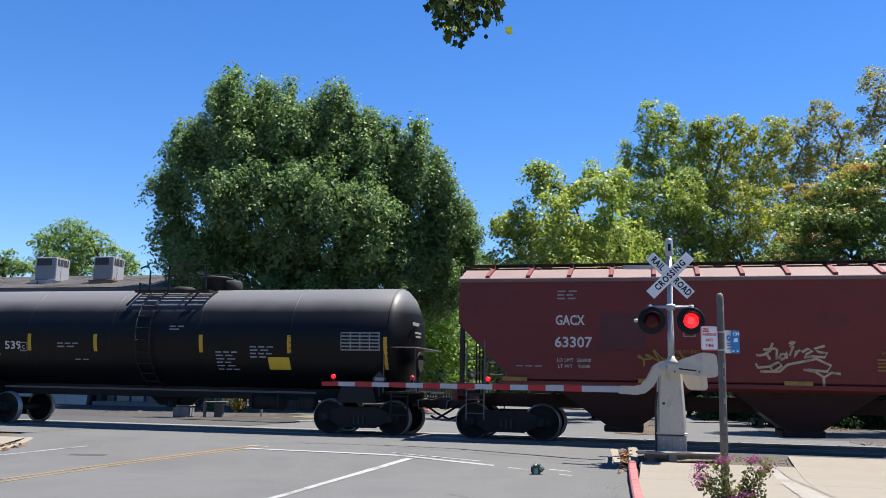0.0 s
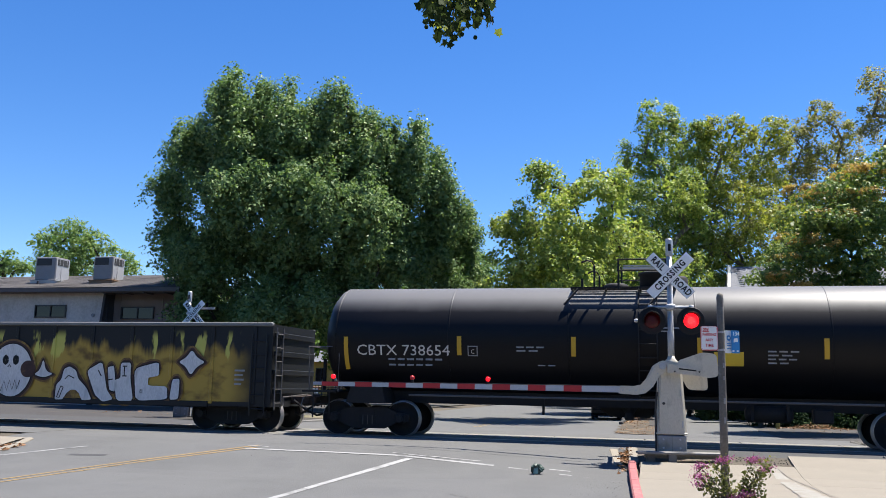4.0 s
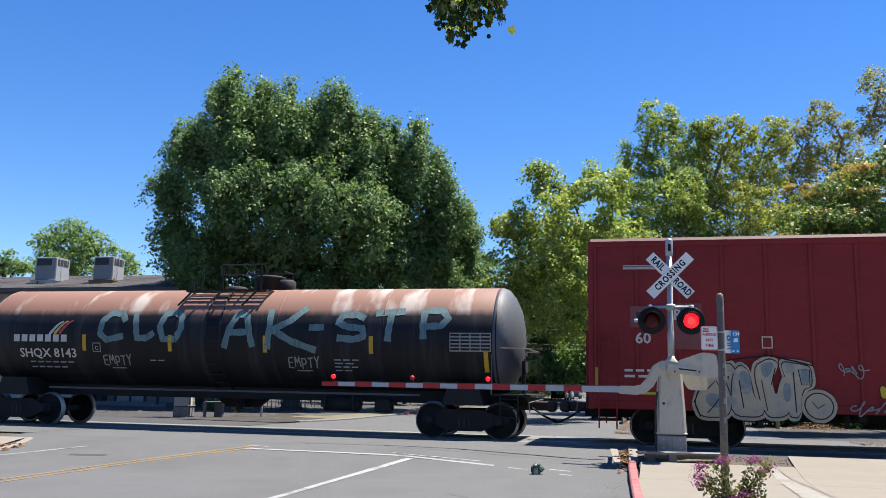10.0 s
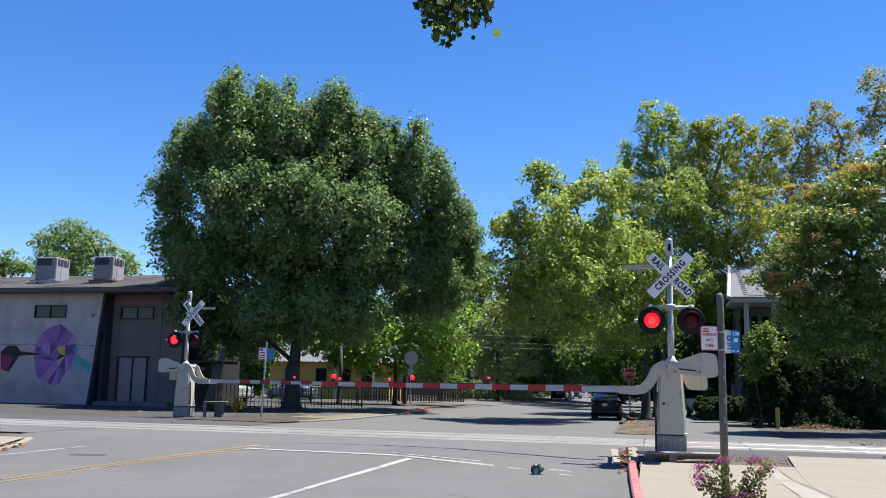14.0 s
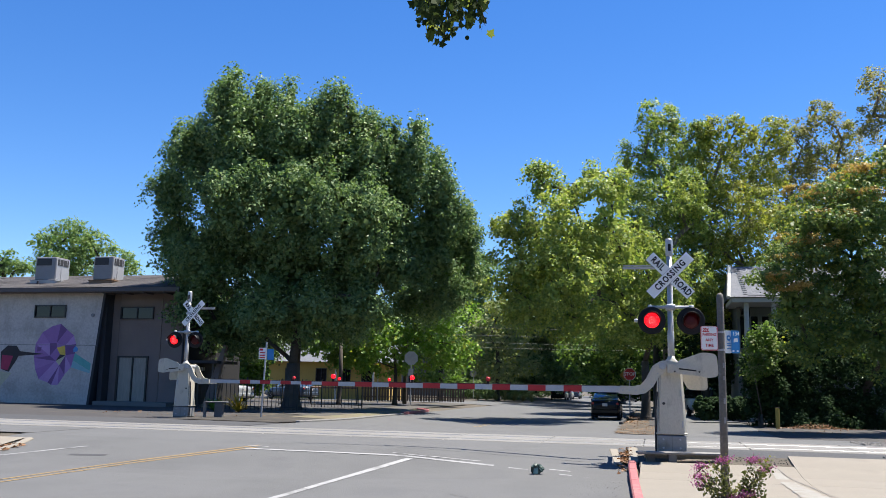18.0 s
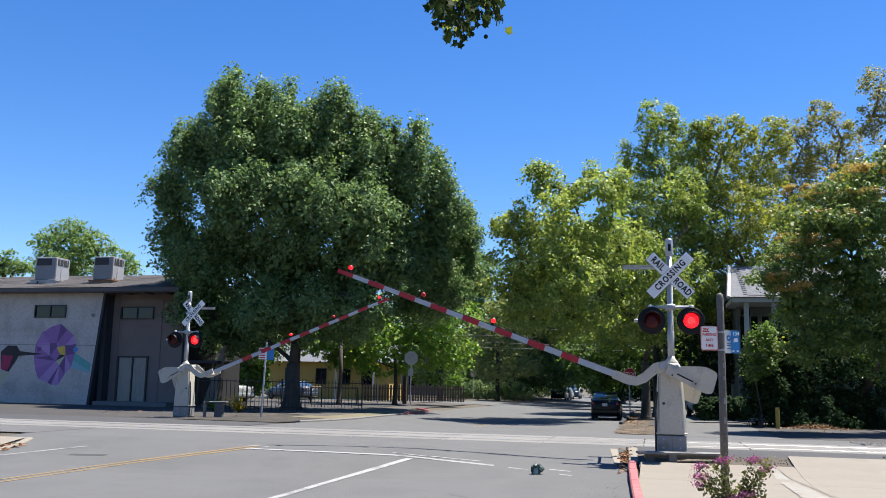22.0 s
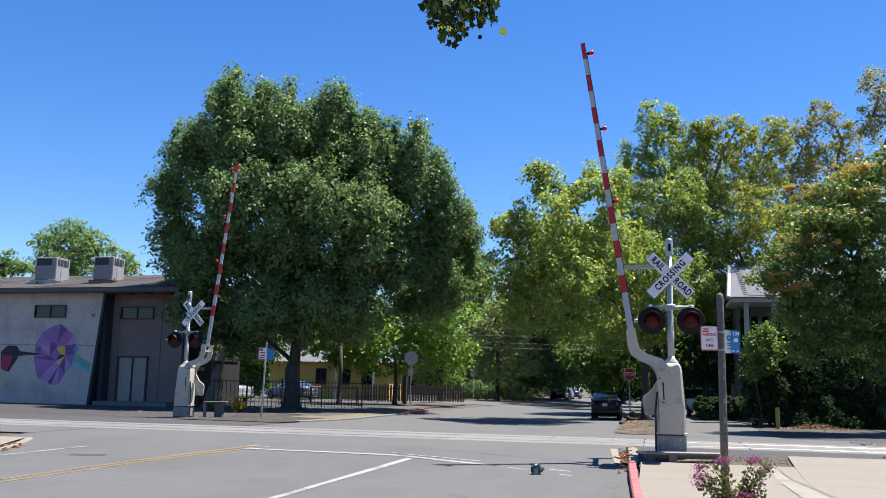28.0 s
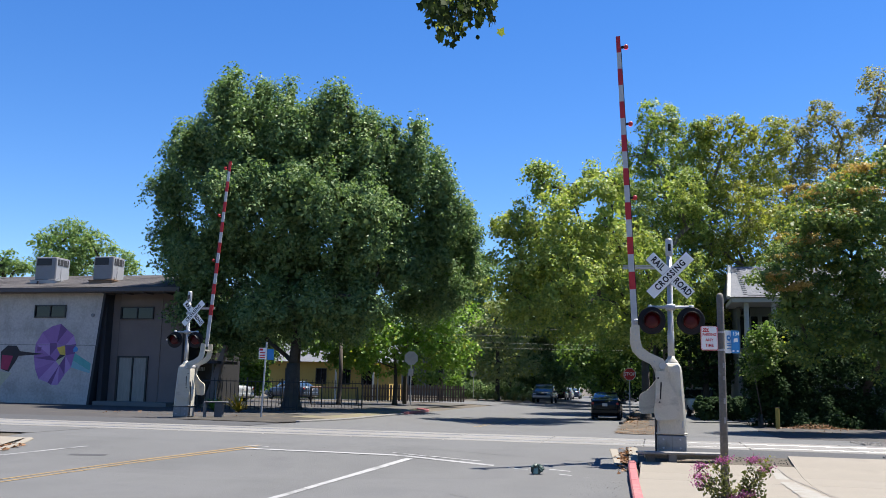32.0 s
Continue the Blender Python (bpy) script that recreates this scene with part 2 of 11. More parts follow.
STRIPE_RED = material("stripe_red", (0.42, 0.015, 0.02), 0.45, vary=0.1)
STRIPE_WHITE = material("stripe_white", (0.44, 0.44, 0.445), 0.5, vary=0.08)
LENS_LIT = glow("lit_red_lens", (0.85, 0.004, 0.010), 1.0)
LENS_CORE = glow("lit_red_core", (1.0, 0.012, 0.012), 1.5)
LENS_DARK = material("unlit_red_lens", (0.060, 0.004, 0.008), 0.32, vary=0.3, scale=30, spec=0.28, bump=0.0)


def dotted(m, scale, bright):
    """Small lamps behind the lens: paler spots over the glowing colour."""
    n, l = m.node_tree.nodes, m.node_tree.links
    tc, vo, mr, mix = n.new("ShaderNodeTexCoord"), n.new("ShaderNodeTexVoronoi"), n.new("ShaderNodeMapRange"), n.new("ShaderNodeMix")
    vo.inputs["Scale"].default_value = scale
    mr.inputs["From Min"].default_value, mr.inputs["From Max"].default_value = 0.30, 0.12
    mix.data_type = "RGBA"
    b = n["Principled BSDF"]
    mix.inputs["A"].default_value, mix.inputs["B"].default_value = b.inputs["Emission Color"].default_value, (*bright, 1)
    l.new(tc.outputs["Object"], vo.inputs["Vector"])
    l.new(vo.outputs["Distance"], mr.inputs["Value"])
    l.new(mr.outputs[0], mix.inputs["Factor"])
    l.new(mix.outputs["Result"], b.inputs["Emission Color"])


dotted(LENS_LIT, 38, (1.0, 0.10, 0.13))
dotted(LENS_CORE, 38, (1.0, 0.22, 0.25))
TREE_BARK = material("bark", (0.065, 0.054, 0.043), 0.95, vary=0.3, scale=3, fine=25, bump=0.8)
BARK_PALE = material("pale_bark", (0.15, 0.13, 0.105), 0.9, vary=0.3, scale=3, fine=25, bump=0.5)

# ---- ground and roads ----
WORN_LINE = material("worn_road_paint", (0.235, 0.235, 0.231), 0.8, vary=0.12, scale=2.5, fine=30, tint=(0.087, 0.087, 0.087), stain=0.45)
WORN_YELLOW = material("worn_yellow_paint", (0.209, 0.139, 0.052), 0.8, vary=0.12, scale=2, fine=30, tint=(0.087, 0.085, 0.078), stain=0.5)
TAR = material("tar", (0.035, 0.035, 0.037), 0.6, vary=0.2)
PATH_DARK = material("dark_path", (0.065, 0.059, 0.050), 0.95, vary=0.25, scale=0.8, fine=20, bump=0.3, tint=(0.048, 0.042, 0.035), stain=0.35)
CRACK = material("asphalt_crack", (0.052, 0.052, 0.053), 0.8, vary=0.2)
# dark asphalt tone that also carries the trees' shade on yard and verge
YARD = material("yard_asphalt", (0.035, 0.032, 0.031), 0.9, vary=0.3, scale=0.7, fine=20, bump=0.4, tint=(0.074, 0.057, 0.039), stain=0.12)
PAVING = material("paving_concrete", (0.178, 0.157, 0.126), 0.85, vary=0.10, scale=0.7, fine=60, bump=0.15, tint=(0.139, 0.122, 0.097), stain=0.2)
CONCRETE_PALE = material("pale_mortar", (0.217, 0.207, 0.183), 0.85, vary=0.12, scale=3, fine=50, bump=0.2, tint=(0.165, 0.146, 0.117), stain=0.45)
def steps(lo, hi, near, grow, first):
    """Grid lines: fine up to near on both sides of 0, then ever coarser."""
    out, x, d = [0.0], 0.0, first
    while x < hi:
        d = d if x < near else d * grow
        x = min(hi, x + d)
        out.append(x)
    x, d = 0.0, first
    while x > lo:
        d = d if x > -near else d * grow
        x = max(lo, x - d)
        out.insert(0, x)
    return out


def draped(a_lines, s_lines, lift, edge=None):
    """A sheet on the ground over lines of a and s; edge(a, s) may move its points."""
    sh = Shape()
    na, ns = len(a_lines), len(s_lines)
    for s in s_lines:
        for a in a_lines:
            aa, ss = edge(a, s) if edge else (a, s)
            sh.v.append(tuple(at(aa, ss, lift)))
    for j in range(ns - 1):
        for i in range(na - 1):
            k = j * na + i
            sh.f.append((k, k + 1, k + na + 1, k + na))
    return sh


def fill(lo, hi, d):
    n = max(1, round(abs(hi - lo) / d))
    return [lo + (hi - lo) * i / n for i in range(n + 1)]


def strip(pts, width, lift):
    """A painted line on the ground along (a, s) points."""
    sh = Shape()
    dense = []
    for (a0, s0), (a1, s1) in zip(pts, pts[1:]):
        n = max(1, int(math.hypot(a1 - a0, s1 - s0) / 0.4))
        dense += [(a0 + (a1 - a0) * i / n, s0 + (s1 - s0) * i / n) for i in range(n)]
    dense.append(pts[-1])
    for i, (a, s) in enumerate(dense):
        p, q = dense[max(0, i - 1)], dense[min(len(dense) - 1, i + 1)]
        d = Vector((q[0] - p[0], q[1] - p[1])).normalized()
        for k in (-0.5, 0.5):
            sh.v.append(tuple(at(a - d.y * width * k, s + d.x * width * k, lift)))
    for i in range(len(dense) - 1):
        sh.f.append((2 * i, 2 * i + 1, 2 * i + 3, 2 * i + 2))
    return sh


def setting(name, shape, mat, label, category):
    return solid(name, shape, mat, label, category, kind="structure")


AL = steps(-2500, 2500, 60, 1.35, 2.0)
SL = steps(-2500, 2500, 40, 1.35, 0.8)
setting("ground", draped(AL, SL, -0.03), DIRT, "dry brown earth with straw-coloured patches", "ground")

# the street that crosses the track
setting("road", draped(fill(0.55, 15.0, 1.2), fill(1.62, 60, 0.6), 0.0, lambda a, s: (a - (0.045 * (s - 3.5) if a < 1 and 3.5 < s < 30 else 0), s)), ASPHALT, "sunlit grey worn asphalt street before the crossing", "road")
setting("road_far", draped(fill(1.2, 12.2, 1.1), fill(-1.62, -44, 0.7) + fill(-48, -320, 14), 0.0), ASPHALT, "grey asphalt street beyond the crossing", "road")
setting("road_cross", draped(fill(12.25, 90, 4) , fill(-44, -56, 2), 0.004), ASPHALT, "asphalt side street at the far corner", "road")
setting("road_trackside", draped(fill(-9.5, 0.5, 1), fill(1.62, 3.25, 0.3), 0.0), ASPHALT_OLD, "dark asphalt apron along the rails", "road")
setting("road_apron", draped(fill(15.05, 70, 3), fill(1.62, 4.3, 0.4), 0.0), ASPHALT, "grey asphalt apron along the rails", "road")
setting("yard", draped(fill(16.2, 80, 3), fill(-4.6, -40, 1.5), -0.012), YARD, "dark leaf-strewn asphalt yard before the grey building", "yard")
setting("verge_east", draped(fill(-40, 1.6, 1.6), fill(-6.0, -44, 1.0), -0.018), YARD, "leaf-strewn earth before the hedge, tree shade put into its colour", "verge")
setting("road_apron_far", draped(fill(12.25, 70, 3), fill(-1.62, -4.6, 0.5), 0.004), ASPHALT_OLD, "dark asphalt lane beside the grey building", "road")
setting("road_apron_east", draped(fill(-9.5, 1.65, 1), fill(-1.62, -6.0, 0.5), 0.004), ASPHALT, "grey asphalt apron beyond the rails", "road")
setting("driveway", draped(fill(-4.2, -0.7, 0.7), fill(-5.0, -44, 1.0), 0.008), ASPHALT, "shaded grey asphalt drive beside the porch house", "driveway")

# crossing: concrete panels between and beside the two rails
deck = setting("crossing_deck", draped(fill(-9.5, 70, 2), fill(-1.6, 1.6, 0.4), -0.02), ASPHALT_OLD, "dark bedding under the crossing panels", "crossing")


def panel_mesh(w):
    sh = Shape()
    sh.box(0, 0, -0.02, 2.42, w, 0.06, bev=0.015)
    return sh.mesh("panel", CONCRETE_GREY)


pm_mid, pm_side = panel_mesh(1.27), panel_mesh(0.70)
for i in range(16):
    a = -8.2 + i * 2.44
    for s, me in ((0, pm_mid), (1.20, pm_side), (-1.20, pm_side)):
        ob = new("panel", me)
        ob.parent = deck
        ob.matrix_basis = Matrix.Translation(at(a, s, -0.004)) @ pose(0, 0, 0, 0, 0, TURN)
rail_shape = [(-0.068, -0.17), (0.068, -0.17), (0.068, -0.155), (0.012, -0.13), (0.012, -0.04), (0.036, -0.03), (0.036, 0.0), (0.03, 0.006), (-0.03, 0.006), (-0.036, 0.0), (-0.036, -0.03), (-0.012, -0.04), (-0.012, -0.13), (-0.068, -0.155)]
for s in (0.753, -0.753):
    sh = Shape()
    m = Matrix.Translation(at(0, s)) @ pose(0, 0, 0, 0, 0, TURN + 90)
    sh.prism(rail_shape, -460, 460, m)
    setting("rail", sh, RAIL, "bright worn steel rail in the crossing", "rail")

# ballast and sleepers past the crossing's ends
for lo, hi in ((-9.5, -160), (30, 420)):
    setting("ballast", draped(fill(lo, hi, 6), [-2.6, -1.7, 0, 1.7, 2.6], -0.05 if lo > 0 else 0.0), BALLAST, "grey crushed-stone ballast beside the rails", "ballast")
tie = Shape()
tie.box(0, 0, 0, 0.22, 2.6, 0.16, bev=0.02)
tie_me = tie.mesh("sleeper", TREE_BARK)
for i in range(40):
    ob = tagged(new("sleeper", tie_me), "weathered dark timber sleeper under the rails", "sleeper", "sleepers under the rails")
    ob.matrix_basis = Matrix.Translation(at(-10.0 - i * 0.55, 0, -0.05)) @ pose(0, 0, 0, 0, 0, TURN)
rng = np.random.default_rng(5)


def stones(name, n, spread, mat, size, label, category):
    """Loose stones of uneven shape strewn over the ground; spread(rng) gives their (a, s)."""
    sh = Shape()
    for _ in range(n):
        a, s = spread()
        r = size * (0.5 + rng.random())
        p = at(a, s, r * 0.15)
        vs = [p + Vector(((rng.random() - 0.5) * 0.5 * r + math.cos(k * 1.57) * r, (rng.random() - 0.5) * 0.5 * r + math.sin(k * 1.57) * r, -r * 0.3)) for k in range(4)]
        vs.append(p + Vector(((rng.random() - 0.5) * r, (rng.random() - 0.5) * r, r * 0.7)))
        sh.add(vs, [(0, 1, 4), (1, 2, 4), (2, 3, 4), (3, 0, 4)])
    return solid(name, sh, mat, label, category, kind="stuff")


stones("ballast_stones", 2200, lambda: (-5.2 - 7 * rng.random() ** 1.3, -1.9 - 1.6 * rng.random()), BALLAST, 0.05, "loose grey ballast stones past the crossing", "gravel")
stones("gravel", 900, lambda: (-4.7 - 4 * rng.random(), 2.2 + 1.0 * rng.random()), BALLAST, 0.03, "loose grey gravel beside the pavement", "gravel")
stones("gutter_grit", 130, lambda: (0.66 + 0.9 * rng.random() ** 2.5, 3.6 + 7.0 * rng.random()), YARD, 0.008, "dark grit in the gutter along the kerb", "grit")
stones("road_grit", 90, lambda: (1.2 + 13 * rng.random(), 3.0 + 9.0 * rng.random()), YARD, 0.008, "scattered dark grit on the street", "grit")
stones("leaf_litter_stones", 500, lambda: (14.17 - 0.1 + 1.2 * rng.random(), 5.36 + 1.3 * rng.random()), DIRT, 0.025, "brown grit and dry leaves on the kerb corner", "litter")

# painted lines
setting("stop_line", strip([(8.66, 5.5), (8.07, 5.51), (7.49, 5.53), (6.92, 5.54), (6.37, 5.52), (5.84, 5.46), (5.33, 5.36), (4.8, 5.35), (4.28, 5.34), (3.77, 5.3), (3.26, 5.27)], 0.11, 0.005), WORN_LINE, "worn white stop line before the rails", "road marking")
for q in ([(2.96, 5.3), (2.56, 5.31)], [(2.2, 5.09), (1.96, 5.09), (1.72, 5.11)], [(1.91, 5.46), (1.6, 5.52), (1.3, 5.61)]):
    setting("dashed_line", strip(q, 0.06, 0.005), WORN_LINE, "faded white dash near the kerb", "road marking")
for q in ([(8.76, 5.17), (8.26, 5.22)], [(5.46, 5.15), (5.08, 5.17), (4.71, 5.18)], [(4.65, 5.14), (4.28, 5.12), (3.92, 5.08), (3.56, 5.05)]):
    setting("faded_line", strip(q, 0.05, 0.005), WORN_LINE, "half-worn thin white line", "road marking")
setting("lane_line", strip([(5.7, 11.93), (5.7, 10.61), (5.7, 9.95), (5.71, 9.21), (5.72, 8.4), (5.68, 7.62), (5.55, 7.06), (5.37, 6.53), (5.18, 6.02), (4.97, 5.49)], 0.14, 0.006), WHITE_LINE, "white lane line on the street", "road marking")
setting("edge_line", strip([(14.23, 7.55), (13.59, 7.01), (13.27, 6.74), (12.95, 6.46), (12.62, 6.17), (12.28, 5.89)], 0.09, 0.006), WORN_LINE, "white edge line on the street", "road marking")
for q in ([(11.0, 11.73), (11.0, 10.09), (11.0, 9.27), (11.01, 8.34), (10.82, 7.6), (10.45, 7.06), (10.16, 6.75), (9.84, 6.45), (9.52, 6.15), (9.2, 5.83), (8.87, 5.49), (8.55, 5.09)], [(10.71, 12.03), (10.73, 10.41), (10.74, 9.6), (10.75, 8.69), (10.67, 7.82), (10.34, 7.23), (10.06, 6.92), (9.75, 6.62), (9.45, 6.32), (9.12, 6.02), (8.8, 5.69), (8.48, 5.33)]):
    setting("centre_line", strip(q, 0.068, 0.006), YELLOW_LINE, "yellow double centre line", "road marking")
for d in (0, 0.19):
    setting("centre_line_far", strip([(7.0 + d, -12), (7.0 + d, -22)], 0.08, 0.006), WORN_YELLOW, "worn yellow centre line beyond the rails", "road marking")
# tar seams and patches
setting("crack", strip([(7.01, 4.19), (6.11, 4.42), (5.3, 4.47), (4.54, 4.42), (3.86, 4.36), (3.19, 4.29), (2.53, 4.21), (1.87, 4.17), (1.21, 4.17)], 0.012, 0.004), CRACK, "faint crack across the street", "crack")
setting("crack", strip([(3.37, 9.04), (3.13, 9.25), (2.9, 9.46)], 0.015, 0.004), CRACK, "faint crack in the street", "crack")
setting("tar_patch", strip([(12.14, 6.7), (11.72, 6.66), (11.31, 6.61)], 0.16, 0.004), ASPHALT_OLD, "dark stain on the street", "patch")

# kerbs and pavement on the near side
def kerb(name, pts, width, height, mats, label):
    """Kerb stones along (a, s) points, each a piece of its own."""
    base = empty(name, Matrix(), label, "kerb", kind="structure")
    total = 0
    for (a0, s0), (a1, s1) in zip(pts, pts[1:]):
        n = max(1, round(math.hypot(a1 - a0, s1 - s0) / 1.5))
        for i in range(n):
            p, q = (at(a0 + (a1 - a0) * k / n, s0 + (s1 - s0) * k / n) for k in (i, i + 1))
            d = q - p
            sh = Shape()
            m = Matrix.Translation((p + q) / 2) @ Matrix.Rotation(math.atan2(d.y, d.x), 4, "Z") @ Matrix.Rotation(-math.atan2(d.z, math.hypot(d.x, d.y)), 4, "Y")
            sh.box(0, 0, height / 2 - 0.12, d.length - 0.012, width, height + 0.24, m, bev=0.025)
            part("kerb_stone", sh, mats(total), base)
            total += 1
    return base


kerb("kerb", [(0.53, 4.25), (0.49, 5.1), (0.34, 8.4), (0.0, 16), (-1.0, 36)], 0.16, 0.13, lambda i: RED_KERB, "kerb with worn red paint along the pavement")
kerb("kerb_ramp", [(0.56, 2.45), (0.50, 4.05)], 0.22, 0.05, lambda i: CONCRETE, "pale concrete kerb end by the crossing gate")
kerb("kerb_gutter", [(0.98, 2.7), (0.80, 4.3)], 0.20, 0.035, lambda i: CONCRETE, "pale concrete gutter end before the gate")
setting("gutter_slot", strip([(0.80, 2.75), (0.66, 4.5)], 0.16, 0.006), TAR, "dark gutter slot full of leaves", "gutter")
kerb("kerb_west", [(14.17, 5.36), (13.92, 6.1), (13.97, 6.56), (14.1, 7.71)], 0.17, 0.045, lambda i: CONCRETE, "low tan concrete kerb at the street corner")
kerb("kerb_island", [(12.3, -6.0), (12.25, -9), (12.2, -19)], 0.17, 0.07, lambda i: CONCRETE_GREY, "pale concrete kerb at the far corner")
kerb("kerb_island_red", [(12.2, -19), (12.1, -22), (12.35, -24.6), (13.2, -25.6)], 0.17, 0.13, lambda i: RED_KERB, "red-painted kerb round the corner island")
# east kerb takes the yard colour: the shade over it is painted in
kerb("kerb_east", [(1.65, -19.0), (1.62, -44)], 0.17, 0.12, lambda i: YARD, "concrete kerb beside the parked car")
pave = setting("pavement", draped(fill(-26, 0.42, 1.3), fill(3.3, 40, 0.8), 0.06, lambda a, s: (a - (0.045 * (s - 3.5) if a > 0 else 0), s)), DIRT, "mortar bed of the pavement", "pavement")
stones("soil_stones", 260, lambda: (0.30 - 2.9 * rng.random(), 3.35 + 0.9 * rng.random()), YARD, 0.016, "grey grit on the bare soil in front of the gate", "gravel").location.z = 0.065
slab_cache = {}
for i in range(9):
    for j in range(13):
        wa, ws = 2.994, 1.0
        a, s = -1.15 - i * 3.0, 3.8 + j * 1.0
        if i == 0 and j == 0:
            continue
        gap = 0.006 if j % 3 == 2 else 0.0
        key = round(rise(a, s + ws / 2) - rise(a, s - ws / 2), 3)
        if (key, gap) not in slab_cache:
            sh = Shape()
            vs = []
            for z in (-0.05, 0.045):
                for x, y in ((-wa / 2, -ws / 2), (wa / 2, -ws / 2), (wa / 2, ws / 2 - gap), (-wa / 2, ws / 2 - gap)):
                    vs.append((x, y, z + key * y / ws))
            sh.add(vs, [(3, 2, 1, 0), (4, 5, 6, 7), (0, 1, 5, 4), (1, 2, 6, 5), (2, 3, 7, 6), (3, 0, 4, 7)])
            slab_cache[key, gap] = sh.mesh("paving_slab", PAVING)
        ob = new("paving_slab", slab_cache[key, gap])
        ob.parent = pave
        mid = (rise(a, s - ws / 2) + rise(a, s + ws / 2)) / 2
        p = ALONG * a + ACROSS * (TRACK - s)
        ob.matrix_basis = Matrix.Translation((p.x, p.y, mid + 0.085 - 0.02)) @ pose(0, 0, 0, 0, 0, TURN)
setting("mortar_patch", draped(fill(0, 1, 0.125), fill(4.2, 8.6, 0.15), 0.1205, lambda p, q: (-2.20 - 0.045 * (q - 4.2) + (p - 0.5) * (0.12 + 0.075 * (q - 4.2)) + 0.012 * math.sin(9 * q + 3 * p), q)), CONCRETE_PALE, "whitish mortar smear on the pavement", "patch")
setting("pavement_crack", strip([(-2.10, 3.9), (-2.30, 4.6), (-2.42, 5.6), (-2.56, 6.4), (-2.62, 7.4), (-2.80, 8.6)], 0.014, 0.1225), TAR, "dark crack in the pavement", "crack")
setting("pavement_west", draped(fill(0.0, 1.0, 0.1), fill(0.0, 1.0, 0.1), 0.035, lambda p, q: (14.17 + 0.1 + p * 9 + q * -0.07, 5.36 + q * 2.35)), CONCRETE, "pale concrete pavement at the street corner", "pavement")
# soil sheet darkened to stand for the shade tree's shadow
setting("verge_corner", draped(fill(12.45, 16.6, 0.5), fill(-4.7, -12.5, 0.8), 0.02), material("leaf_soil_with_shade", (0.034, 0.029, 0.023), 0.95, vary=0.35, scale=1.5, fine=25, bump=0.5, tint=(0.075, 0.058, 0.036), stain=0.2), "leaf-strewn soil under the shade tree, shade put into its colour", "verge")
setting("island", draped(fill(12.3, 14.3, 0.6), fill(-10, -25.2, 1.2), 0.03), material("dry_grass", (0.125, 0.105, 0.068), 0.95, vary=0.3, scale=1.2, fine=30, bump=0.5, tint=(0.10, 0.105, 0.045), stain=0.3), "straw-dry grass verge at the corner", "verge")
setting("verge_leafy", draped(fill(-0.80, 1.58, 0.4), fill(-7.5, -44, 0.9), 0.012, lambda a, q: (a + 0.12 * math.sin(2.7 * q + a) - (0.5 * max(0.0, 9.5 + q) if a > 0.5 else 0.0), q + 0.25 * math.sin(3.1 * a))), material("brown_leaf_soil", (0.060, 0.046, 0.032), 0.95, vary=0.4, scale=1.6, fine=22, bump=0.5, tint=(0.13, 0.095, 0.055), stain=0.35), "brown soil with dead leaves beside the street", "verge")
setting("pavement_far", draped(fill(13.65, 15.4, 0.6), fill(-12, -43, 1.5), 0.035), PATH_DARK, "dark footpath at the far corner", "pavement")
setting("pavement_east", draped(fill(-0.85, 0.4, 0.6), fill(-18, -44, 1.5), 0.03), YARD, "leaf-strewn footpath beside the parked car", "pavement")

# ---- crossing gates ----
LENSES = []
ARMS = []


def signal_light(gate, x, y, z, face, phase):
    """A flashing light: round dark backing, hood, and a lens that shows its lit or its dark side."""
    turn = pose(x, y, z, -90 * face, 0, 0)
    back = part("backing_disc", Shape().lathe([(0.30, 0), (0.30, 0.012), (0.29, 0.02), (0.16, 0.02)], 28, turn), BLACK, gate)
    part("lamp_housing", Shape().lathe([(0.10, -0.14), (0.16, -0.10), (0.175, 0.0), (0.175, 0.03)], 24, turn), BLACK, back, flat=False)
    hood = Shape()
    n = 18
    for k in range(n + 1):
        w = math.radians(-25 + 230 * k / n)
        out = 0.30 if 0.15 < k / n < 0.85 else 0.12
        for r in (0.185, 0.175):
            for d in (0.02, out):
                hood.v.append(tuple(turn @ Vector((r * math.cos(w), -r * math.sin(w) if face > 0 else r * math.sin(w), d))))
    for k in range(n):
        b = k * 4
        hood.f += [(b, b + 4, b + 5, b + 1), (b + 2, b + 3, b + 7, b + 6), (b + 1, b + 5, b + 7, b + 3), (b, b + 2, b + 6, b + 4)]
    part("hood", hood, BLACK, back, flat=False)
    lit = Shape().lathe([(0.166, 0.0), (0.15, 0.022), (0.08, 0.032), (0.03, 0.034)], 24, pose(0, 0, 0, -90, 0, 0))
    n_lit = len(lit.f)
    lit.lathe([(0.166, 0.0), (0.15, 0.022), (0.08, 0.032), (0.03, 0.034)], 24, pose(0, 0, 0, 90, 0, 0))
    me = lit.mesh("lens", LENS_LIT, False)
    me.materials.append(LENS_DARK)
    me.materials.append(LENS_CORE)
    for i, p in enumerate(me.polygons):
        if i >= n_lit:
            p.material_index = 1
        elif p.center.xz.length < 0.055:
            p.material_index = 2
    ob = new("lens", me)
    ob.parent = gate
    tagged(ob, "round red signal lens")
    LENSES.append((ob, Vector((x, y + face * 0.05, z)), face, phase))
    sh = Shape()
    sh.tube([(x, y - face * 0.02, z + 0.12), (x, y - face * 0.05, z + 0.22), (x, y - face * 0.05, z + 0.30)], 0.022, 8)
    part("lamp_bracket", sh, GALV, gate)


